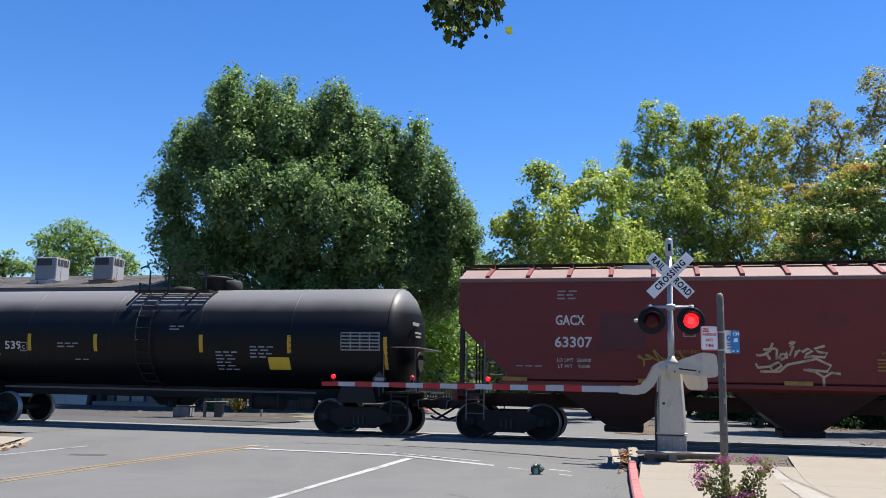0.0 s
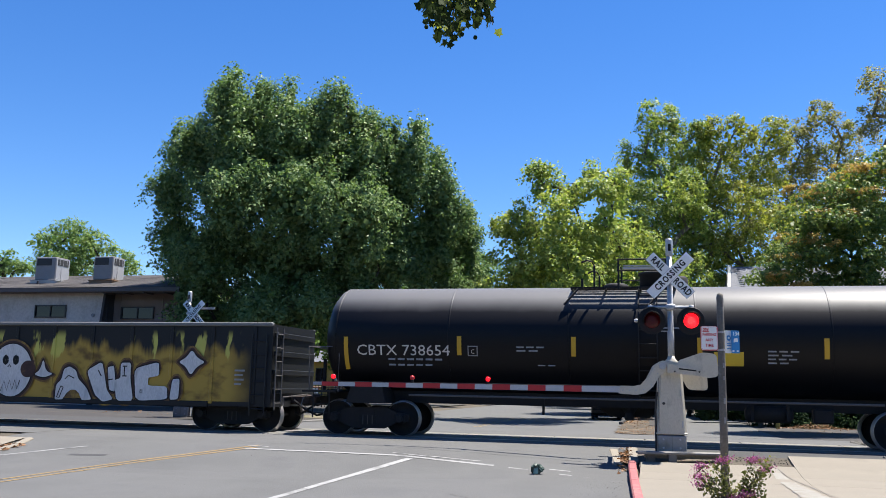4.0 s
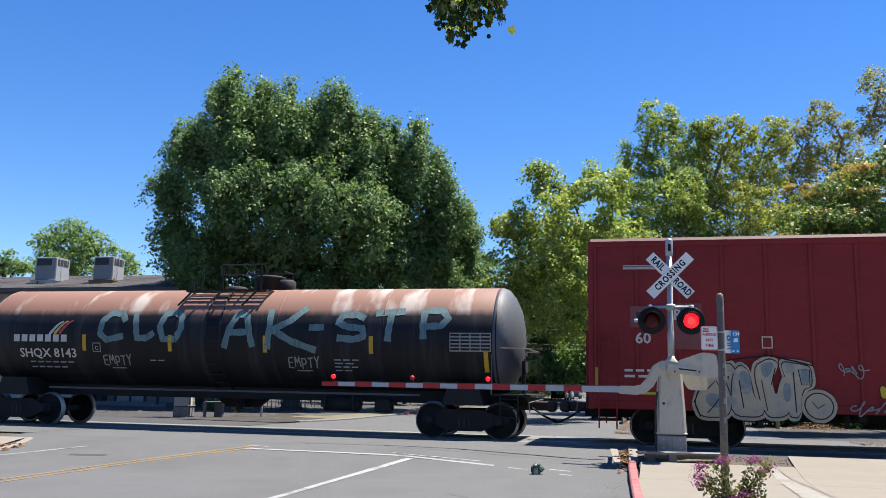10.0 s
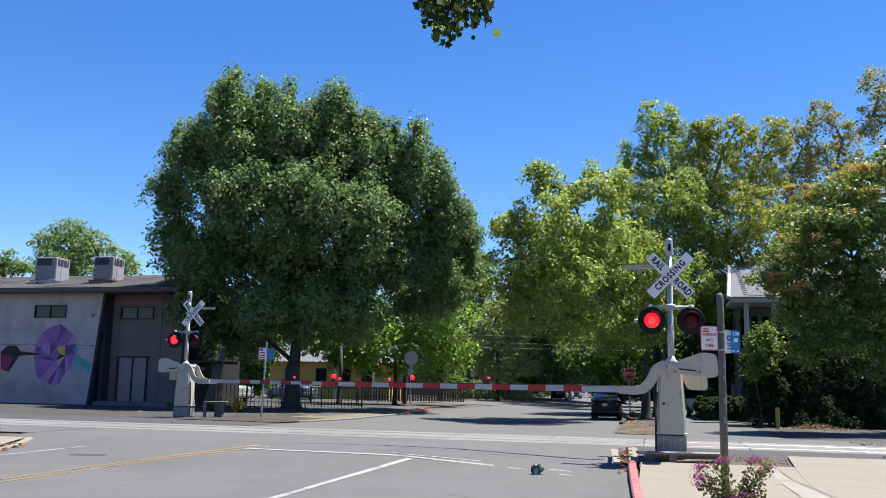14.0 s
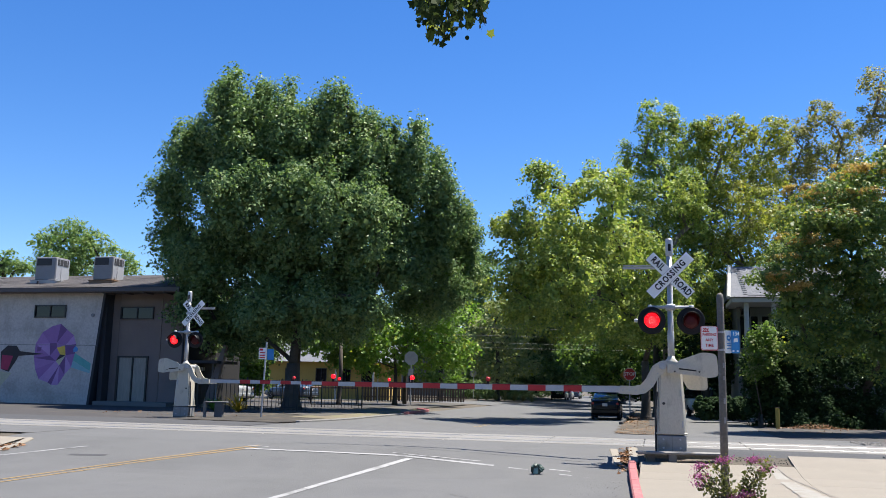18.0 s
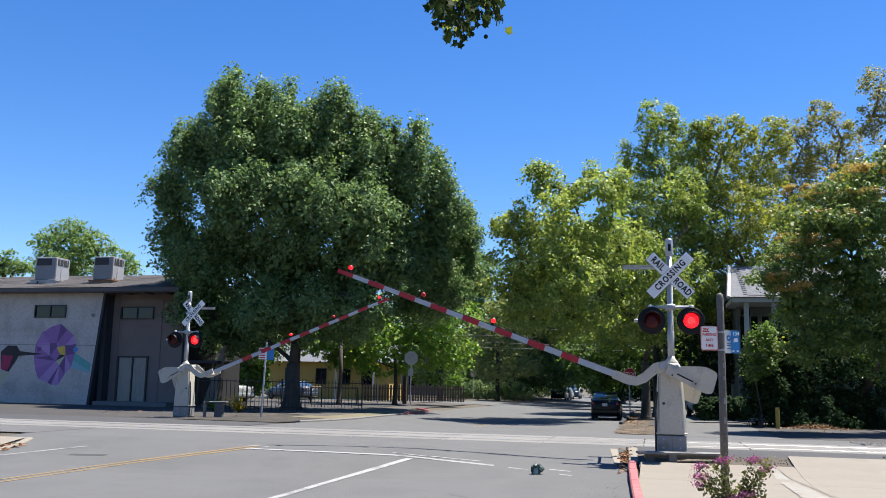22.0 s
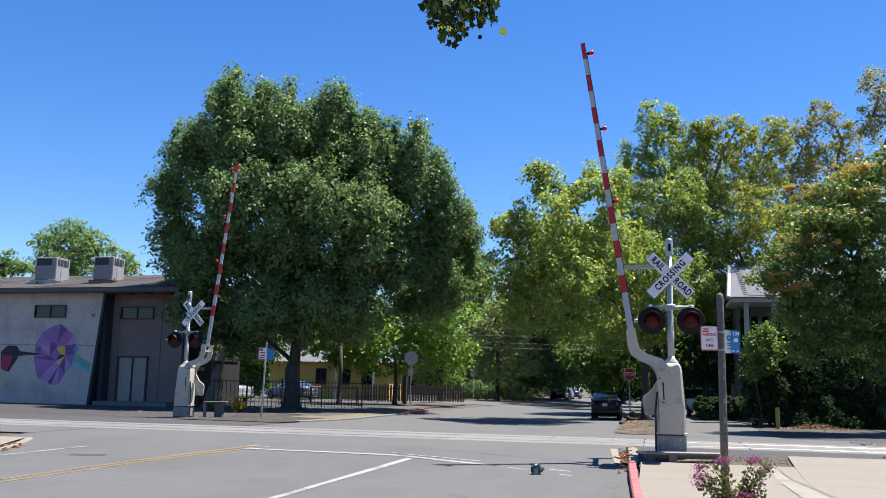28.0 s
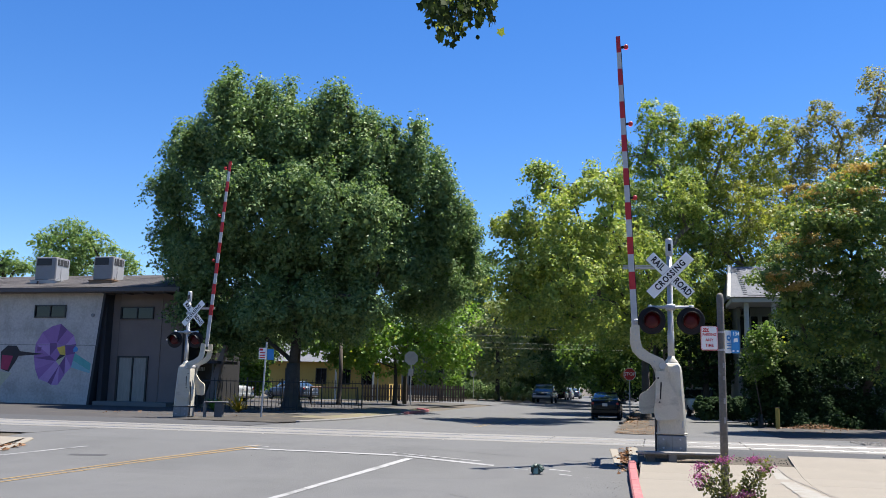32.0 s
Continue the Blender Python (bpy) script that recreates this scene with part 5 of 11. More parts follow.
def sprayed_capital(name, car, ch, x, z, w, h, thick, mat, bend):
    """One hand-sprayed capital laid on the tank: each stroke a mitred ribbon."""
    sh = Shape()
    for k, line in enumerate(GLYPHS[ch]):
        pts = [Vector((x + w / 2 - u * w, z - h / 2 + v * h)) for u, v in line]
        dense = [p.lerp(q, i / 5) for p, q in zip(pts, pts[1:]) for i in range(5)] + [pts[-1]]
        vs = []
        for i, p in enumerate(dense):
            d = (dense[min(i + 1, len(dense) - 1)] - dense[max(i - 1, 0)]).normalized()
            side = Vector((-d.y, d.x)) * thick / 2 * (1 + 0.10 * math.sin(1.7 * i + 3 * k + x))
            for q in (p + side, p - side):
                vs.append((q.x, math.sqrt(max(0.01, bend[0] ** 2 - (q.y - bend[1]) ** 2)) + 0.006 + 0.002 * k, q.y))
        sh.add(vs, [(2 * i, 2 * i + 1, 2 * i + 3, 2 * i + 2) for i in range(len(dense) - 1)])
    return part(name, sh, mat, car)


for ch, x, z, w, h in (("C", 3.47, 2.80, 0.80, 0.76), ("L", 2.52, 2.80, 0.74, 0.78), ("O", 1.66, 2.82, 0.72, 0.80), ("A", -0.40, 2.74, 0.86, 0.86), ("K", -1.82, 2.76, 1.40, 0.98), ("-", -2.66, 2.80, 0.42, 0.5), ("S", -3.62, 2.82, 0.80, 0.66), ("T", -4.68, 2.84, 0.80, 0.80), ("P", -5.90, 2.90, 0.80, 0.76)):
    sprayed_capital("sprayed_letter", shq, ch, x, z, w, h, 0.18, TAG_TEAL, SB)
for x0 in (3.70, -1.92):
    for i, ch in enumerate("EMPTY"):
        sprayed_capital("scrawled_letter", shq, ch, x0 - i * 0.185, 1.87 + 0.03 * math.sin(2 * i), 0.15, 0.27, 0.035, STENCIL_DIM, SB)
    sprayed_capital("scrawled_underline", shq, "-", x0 - 0.35, 1.66, 0.45, 0.1, 0.03, STENCIL_DIM, SB)

# covered hopper
hop = freight_car("covered_hopper", "oxide red covered hopper car with a pale roof", "hopper car", -3.08)
HL = 7.95
sh = Shape()
prof = [(-1.20, 1.32), (-1.52, 1.55), (-1.55, 2.90), (-1.55, 4.03), (-0.62, 4.36), (0.62, 4.36), (1.55, 4.03), (1.55, 2.90), (1.52, 1.55), (1.20, 1.32)]
ends = {1.32: HL - 1.55, 1.55: HL - 1.33, 2.90: HL, 4.03: HL, 4.36: HL - 0.05}
body = Shape()
for k in (1, -1):
    body.v += [(k * ends[z], y, z) for y, z in prof]
n = len(prof)
body.f = [tuple(range(n)), tuple(range(2 * n - 1, n - 1, -1))] + [(i, n + i, n + (i + 1) % n, (i + 1) % n) for i in range(n)]
hb = part("body", body, HOPPER_RED, hop, "faded oxide red body")
for y in (-1, 1):
    part("top_chord", Shape().box(0, y * 1.555, 4.0, 2 * HL, 0.06, 0.10, bev=0.015), ROOF_PINK, hb)
    part("side_sill", Shape().box(0, y * 1.53, 1.44, 13.8, 0.07, 0.12, bev=0.015), HOPPER_RED, hb)
    sh = Shape()
    sh.add([(-HL, y * 1.55, 4.055), (HL, y * 1.55, 4.055), (HL, y * 0.66, 4.375), (-HL, y * 0.66, 4.375)], [(0, 1, 2, 3)])
    roof = part("roof_sheet", sh, ROOF_PINK, hop, "chalky pale red roof")
    for i in range(15):
        x = -7.2 + i * 1.03
        rib = Shape()
        rib.prism([(x - 0.05, 0), (x + 0.05, 0), (x + 0.05, 0.06), (x - 0.05, 0.06)], 0, 1, Matrix(((1, 0, 0, 0), (0, y * -0.89, 0, y * 1.55), (0, 0.32, 1, 4.06), (0, 0, 0, 1))))
        part("roof_bracket", rib, HOPPER_RED, roof)
    for i in range(5):
        x = 6.5 - i * 3.3
        part("reflector", Shape().box(x, y * 1.572, 1.54, 0.62, 0.008, 0.10), DULL_YELLOW, hop)
sh = Shape()
for y in (-0.38, 0.38):
    sh.box(0, y, 4.52, 2 * HL + 0.1, 0.42, 0.03)
walkm = part("running_board", sh, UNDER_RED, hop, "dark grated roof walkway")
for i in range(15):
    part("walkway_bracket", Shape().box(-7.2 + i * 1.03, 0, 4.45, 0.08, 1.5, 0.10), UNDER_RED, walkm)
for i in range(10):
    part("hatch", Shape().box(-6.6 + i * 1.47, 0, 4.45, 1.2, 0.36, 0.10, bev=0.03), ROOF_PINK, hop)
for x in (-4.5, -0.3, 3.9):
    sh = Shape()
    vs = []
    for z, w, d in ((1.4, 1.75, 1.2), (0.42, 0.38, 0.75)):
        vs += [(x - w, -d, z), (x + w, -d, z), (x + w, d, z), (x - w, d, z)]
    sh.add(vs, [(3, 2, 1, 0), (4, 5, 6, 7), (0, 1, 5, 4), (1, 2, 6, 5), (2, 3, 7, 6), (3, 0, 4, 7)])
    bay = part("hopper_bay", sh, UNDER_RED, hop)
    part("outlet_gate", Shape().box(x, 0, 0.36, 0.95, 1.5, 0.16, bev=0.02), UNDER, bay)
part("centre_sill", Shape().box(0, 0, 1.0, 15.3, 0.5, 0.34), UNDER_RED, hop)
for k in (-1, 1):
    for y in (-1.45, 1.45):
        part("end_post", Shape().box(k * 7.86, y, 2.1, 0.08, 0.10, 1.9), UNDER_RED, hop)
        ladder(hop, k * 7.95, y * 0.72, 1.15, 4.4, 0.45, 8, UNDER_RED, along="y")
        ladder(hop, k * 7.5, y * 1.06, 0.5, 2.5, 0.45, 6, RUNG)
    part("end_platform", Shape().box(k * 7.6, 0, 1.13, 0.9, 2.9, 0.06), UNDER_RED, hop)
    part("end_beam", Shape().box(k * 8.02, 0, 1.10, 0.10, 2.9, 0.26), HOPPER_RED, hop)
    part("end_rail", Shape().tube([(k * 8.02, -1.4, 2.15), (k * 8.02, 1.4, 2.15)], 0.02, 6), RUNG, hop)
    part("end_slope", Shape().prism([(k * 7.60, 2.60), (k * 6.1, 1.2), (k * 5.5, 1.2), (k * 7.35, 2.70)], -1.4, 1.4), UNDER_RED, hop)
    coupler(hop, k * 7.95, k)
    truck(hop, k * 6.8)
Y = 1.556
words("car_mark", hop, "GACX", 5.14, 2.98, 0.34, STENCIL, y=Y, bold=0.008, wide=0.74)
words("car_number", hop, "63307", 5.06, 2.44, 0.36, STENCIL, y=Y, bold=0.008, wide=1.02)
side_bars("small_print", hop, 5.17, 3.62, 0.55, 0.09, 3, STENCIL_DIM, y=Y)
words("weight_line", hop, "LD LMT  226000", 5.04, 2.01, 0.12, STENCIL, y=Y)
words("weight_line", hop, "LT WT    92000", 5.04, 1.86, 0.12, STENCIL, y=Y)
side_plate("class_plate", hop, 2.3, 2.74, 0.28, 0.28, STENCIL_DIM, y=Y)
side_plate("class_plate_inner", hop, 2.3, 2.74, 0.23, 0.23, HOPPER_RED, y=Y + 0.004)
words("class_letter", hop, "C", 2.3, 2.72, 0.15, STENCIL, y=Y + 0.005)
DIMPAINT = material("painted_over_patch", (0.082, 0.020, 0.020), 0.65, vary=0.15, scale=1.5)
side_plate("painted_patch", hop, -4.58, 2.95, 3.2, 0.8, DIMPAINT, y=Y)
side_plate("painted_patch", hop, 3.87, 2.72, 1.1, 0.9, DIMPAINT, y=Y)
scribble("sprayed_scrawl", hop, 2.92, 2.08, 1.15, 0.42, DULL_YELLOW, y=Y, seed=5, thick=0.04, loops=6)
HOPPER_TAG = [([(0.81, 2.19), (0.75, 2.17), (0.61, 2.2), (0.5, 2.28), (0.43, 2.47)], 0.058), ([(0.59, 2.26), (0.5, 2.08)], 0.058), ([(0.64, 2.31), (0.38, 2.34), (0.34, 2.31), (0.36, 2.08), (0.25, 2.15)], 0.058), ([(0.16, 2.2), (0.25, 2.22), (0.3, 2.13), (0.25, 2.08), (0.16, 2.13), (0.14, 2.26), (0.13, 2.1)], 0.058), ([(0.06, 2.39), (-0.02, 2.4), (0.07, 2.18)], 0.058), ([(0.02, 2.5), (-0.06, 2.49), (-0.01, 2.44), (0.06, 2.47), (0.02, 2.5)], 0.058), ([(-0.08, 2.29), (-0.04, 2.14), (-0.11, 2.27), (-0.17, 2.31)], 0.058), ([(-0.2, 2.26), (-0.34, 2.34), (-0.43, 2.29), (-0.29, 2.21), (-0.24, 2.14), (-0.47, 2.17)], 0.058), ([(-0.7, 2.41), (-0.47, 2.34), (-0.56, 2.27), (-0.75, 2.24), (-0.69, 2.15), (-0.47, 2.16)], 0.058), ([(0.82, 1.99), (0.77, 1.89), (0.52, 1.92), (0.31, 2.03), (0.25, 1.94), (0.43, 1.81), (0.51, 1.9), (0.39, 2.0)], 0.058), ([(0.73, 1.8), (0.3, 1.81), (0.12, 1.97), (-0.29, 2.06), (-0.51, 2.11), (-0.82, 1.96), (-0.73, 1.82), (-0.33, 1.86), (-0.22, 1.86), (-0.46, 1.82), (-0.66, 1.69), (-0.82, 1.8), (-1.02, 1.77)], 0.058), ([(-0.65, 1.69), (-0.65, 1.48)], 0.058)]
scribble("sprayed_scrawl", hop, -5.03, 1.62, 1.8, 0.26, STENCIL_DIM, y=Y, seed=2, thick=0.03, loops=9)
words("warning", hop, "WARNING", -2.23, 2.24, 0.14, DULL_YELLOW, y=Y)
side_bars("warning_lines", hop, -2.23, 1.98, 0.85, 0.08, 4, DULL_YELLOW, y=Y)
words("warning", hop, "WARNING", 2.37, 2.24, 0.13, DULL_YELLOW, y=Y)
side_bars("warning_lines", hop, 2.37, 2.02, 0.7, 0.08, 3, DULL_YELLOW, y=Y)
side_plate("data_panel", hop, -4.71, 1.99, 0.46, 0.36, STENCIL, y=Y)
side_plate("data_cell", hop, -4.6, 2.03, 0.19, 0.24, BLACK, y=Y + 0.004)
side_plate("data_cell", hop, -4.82, 2.03, 0.19, 0.24, BLACK, y=Y + 0.004)
side_bars("small_print", hop, -5.18, 2.3, 0.9, 0.09, 2, STENCIL_DIM, y=Y)
side_plate("label", hop, -6.1, 1.83, 0.24, 0.18, STENCIL, y=Y)
side_bars("small_print", hop, -6.68, 1.83, 0.7, 0.09, 1, STENCIL_DIM, y=Y)
side_bars("small_print", hop, 6.12, 1.86, 0.7, 0.07, 1, STENCIL_DIM, y=Y)

# gondola with sprayed flames and bubble shapes
gon = freight_car("gondola", "black gondola car sprayed with gold flames and silver shapes", "gondola car", -22.28)
GL = 9.8
Y = 1.50
for y in (-1, 1):
    panel = part("side_panel", Shape().box(0, y * 1.47, 1.78, 2 * GL, 0.06, 2.2), GON_BLACK, gon)
    part("top_chord", Shape().box(0, y * 1.49, 2.87, 2 * GL, 0.14, 0.10, bev=0.02), ALU_DULL if y > 0 else GON_BLACK, panel, "worn grey top rim")
    part("bottom_chord", Shape().box(0, y * 1.48, 0.72, 2 * GL - 3.6, 0.12, 0.16, bev=0.02), GON_BLACK, panel)
    for i in range(16):
        x = -9.3 + i * 1.24
        part("side_post", Shape().box(x, y * 1.505, 1.78, 0.10, 0.05, 2.08, bev=0.015), SPRAY if (-8.9 < x < 6.2 and y > 0) else GON_BLACK, panel)
part("floor", Shape().box(0, 0, 0.90, 2 * GL - 0.1, 2.9, 0.12), UNDER, gon)
part("centre_sill", Shape().box(0, 0, 0.80, 2 * GL - 0.4, 0.5, 0.30), UNDER, gon)
for k in (-1, 1):
    end = part("end_panel", Shape().box(k * (GL - 0.03), 0, 1.78, 0.06, 2.9, 2.2), GON_BLACK, gon)
    for z in (1.1, 1.6, 2.1, 2.6):
        part("end_rib", Shape().box(k * (GL + 0.03), 0, z, 0.06, 2.8, 0.14, bev=0.02), GON_BLACK, end)
    ladder(gon, k * (GL + 0.08), 1.2, 0.6, 2.8, 0.42, 6, RUNG, along="y")
    ladder(gon, k * (GL - 0.35), 1.56, 0.45, 2.6, 0.42, 6, GON_BLACK)
    coupler(gon, k * GL, k)
    truck(gon, k * 8.5)
# flames: gold spray that thins out upwards into the black, with yellow tongues
sh = Shape()
sh.add([(6.6, Y + 0.003, 0.80), (-9.3, Y + 0.003, 0.80), (-9.3, Y + 0.003, 2.80), (6.6, Y + 0.003, 2.80)], [(0, 1, 2, 3)])
part("flame_paint", sh, SPRAY, gon, "gold and ochre sprayed flames")
YT = Y + 0.036


def bubble(poly, cut=0.25):
    blob("sprayed_glow", gon, poly, SPRAY_GLOW, YT - 0.004, grow=0.14, cut=0.25)
    blob("sprayed_halo", gon, poly, MAROON, YT, grow=0.085, cut=0.25)
    blob("sprayed_contour", gon, poly, BLACK, YT + 0.002, grow=0.035, cut=cut)
    blob("sprayed_shape", gon, poly, TAG_SILVER, YT + 0.005, label="silver sprayed shape with a maroon contour", cut=cut)


def ring(cx, cz, rx, rz, n=10, ph=0.0):
    return [(cx + rx * math.cos(ph + 2 * math.pi * i / n), cz + rz * math.sin(ph + 2 * math.pi * i / n)) for i in range(n)]


def marks(car, polys, y, mat=BLACK):
    """Thin strokes in sprayed shapes, each one unbroken band."""
    for pts, w in polys:
        sh = Shape()
        for i, (x, z) in enumerate(pts):
            p, q = Vector(pts[max(0, i - 1)]), Vector(pts[min(len(pts) - 1, i + 1)])
            d = q - p
            d = d.normalized() if d.length > 1e-6 else Vector((1, 0))
            sh.v += [(x - d.y * w / 2, y, z + d.x * w / 2), (x + d.y * w / 2, y, z - d.x * w / 2)]
        sh.f = [(2 * i, 2 * i + 1, 2 * i + 3, 2 * i + 2) for i in range(len(pts) - 1)]
        part("sprayed_stroke", sh, mat, car)


marks(hop, HOPPER_TAG, 1.561, material("tan_spray_paint", (0.46, 0.36, 0.24), 0.65, vary=0.25, scale=5, tint=(0.22, 0.12, 0.09), stain=0.3))
bubble(ring(3.55, 1.30, 0.62, 0.52))
bubble([(4.95, 1.20), (4.68, 1.34), (4.60, 1.62), (4.52, 1.34), (4.28, 1.20), (4.52, 1.06), (4.60, 0.86), (4.68, 1.06)])
bubble([(2.26, 2.1), (2.33, 1.9), (2.53, 1.8), (2.76, 1.83), (2.93, 1.99), (2.94, 2.2), (2.79, 2.36), (2.56, 2.4), (2.35, 2.3)])
bubble([(3.21, 1.81), (2.67, 1.93), (1.95, 2.13), (1.67, 1.47), (1.85, 0.89), (2.34, 0.78), (3.08, 0.84)])
bubble([(1.44, 2.23), (1.24, 2.37), (0.65, 2.36), (0.5, 2.15), (0.5, 1.8), (0.88, 1.76), (1.33, 1.89)])
bubble([(1.64, 1.5), (1.44, 1.75), (0.82, 1.83), (0.31, 1.82), (0.3, 1.43), (0.42, 0.79), (1.06, 0.78), (1.52, 1.02)])
bubble([(0.28, 2.32), (-0.05, 2.41), (-1.25, 2.36), (-1.28, 1.4), (0.21, 1.38)])
bubble([(-0.05, 1.26), (-1.07, 1.28), (-1.02, 0.9), (-0.68, 0.75), (-0.31, 0.78), (-0.11, 0.97)])
bubble([(-2.47, 1.55), (-2.38, 1.17), (-2.14, 0.88), (-1.81, 0.77), (-1.46, 0.87), (-1.2, 1.14), (-1.09, 1.53), (-1.17, 1.92), (-1.42, 2.21), (-1.76, 2.31), (-2.11, 2.21), (-2.37, 1.93)])
bubble([(-2.81, 1.92), (-2.91, 1.52), (-3.19, 1.46), (-2.93, 1.36), (-2.76, 1.36), (-2.52, 1.44), (-2.73, 1.54)])
bubble([(-3.28, 0.74), (-3.29, 1.14), (-3.45, 1.31), (-3.51, 1.6), (-3.68, 1.67), (-3.9, 1.56), (-3.99, 1.33), (-4.28, 1.08), (-4.46, 0.76), (-4.15, 0.74), (-4.02, 0.97), (-3.68, 0.97), (-3.53, 0.75)], cut=0.12)
bubble([(-4.89, 1.66), (-5.09, 1.71), (-5.16, 1.34), (-5.17, 0.99), (-4.99, 1.04)], cut=0.12)
bubble([(-4.24, 1.56), (-4.71, 1.82), (-4.84, 1.36), (-4.92, 1.04), (-5.14, 0.79), (-4.81, 0.71), (-4.55, 0.9)], cut=0.12)
bubble([(-5.3, 1.79), (-5.62, 1.8), (-5.63, 1.35), (-5.76, 0.76), (-5.24, 0.75), (-5.13, 1.31), (-5.32, 1.37)], cut=0.12)
bubble([(-5.73, 1.64), (-6.48, 1.83), (-6.51, 1.45), (-6.18, 1.4), (-6.19, 1.18), (-6.77, 1.17), (-6.8, 0.82), (-5.83, 0.76)], cut=0.12)
bubble([(-6.92, 1.37), (-7.14, 1.38), (-7.13, 0.83), (-6.86, 0.81)], cut=0.12)
blob("sprayed_mark", gon, [(-3.61, 0.79), (-3.72, 1.02), (-3.98, 1.03), (-4.12, 0.78)], SPRAY_GLOW, YT + 0.009)
bubble([(-7.46, 2.20), (-7.62, 1.95), (-7.9, 1.84), (-7.62, 1.72), (-7.46, 1.45), (-7.30, 1.72), (-7.05, 1.84), (-7.30, 1.95)])
blob("sprayed_mark", gon, [(1.01, 1.65), (0.88, 1.38), (0.62, 1.3), (0.87, 1.2), (1.13, 0.95), (1.16, 1.25), (1.44, 1.37), (1.15, 1.42)], BLACK, YT + 0.009)
blob("sprayed_mark", gon, ring(-2.33, 1.58, 0.26, 0.25), MAROON, YT + 0.007)
blob("sprayed_mark", gon, [(1.63, 1.64), (1.28, 1.95), (0.83, 1.99), (0.36, 1.9), (0.37, 1.78), (0.82, 1.81), (1.31, 1.75), (1.59, 1.53)], DOTTED, YT + 0.007)
blob("sprayed_mark", gon, [(2.27, 2.13), (1.94, 2.18), (2.01, 1.98), (2.14, 1.88), (2.25, 1.92)], DOTTED, YT + 0.007)
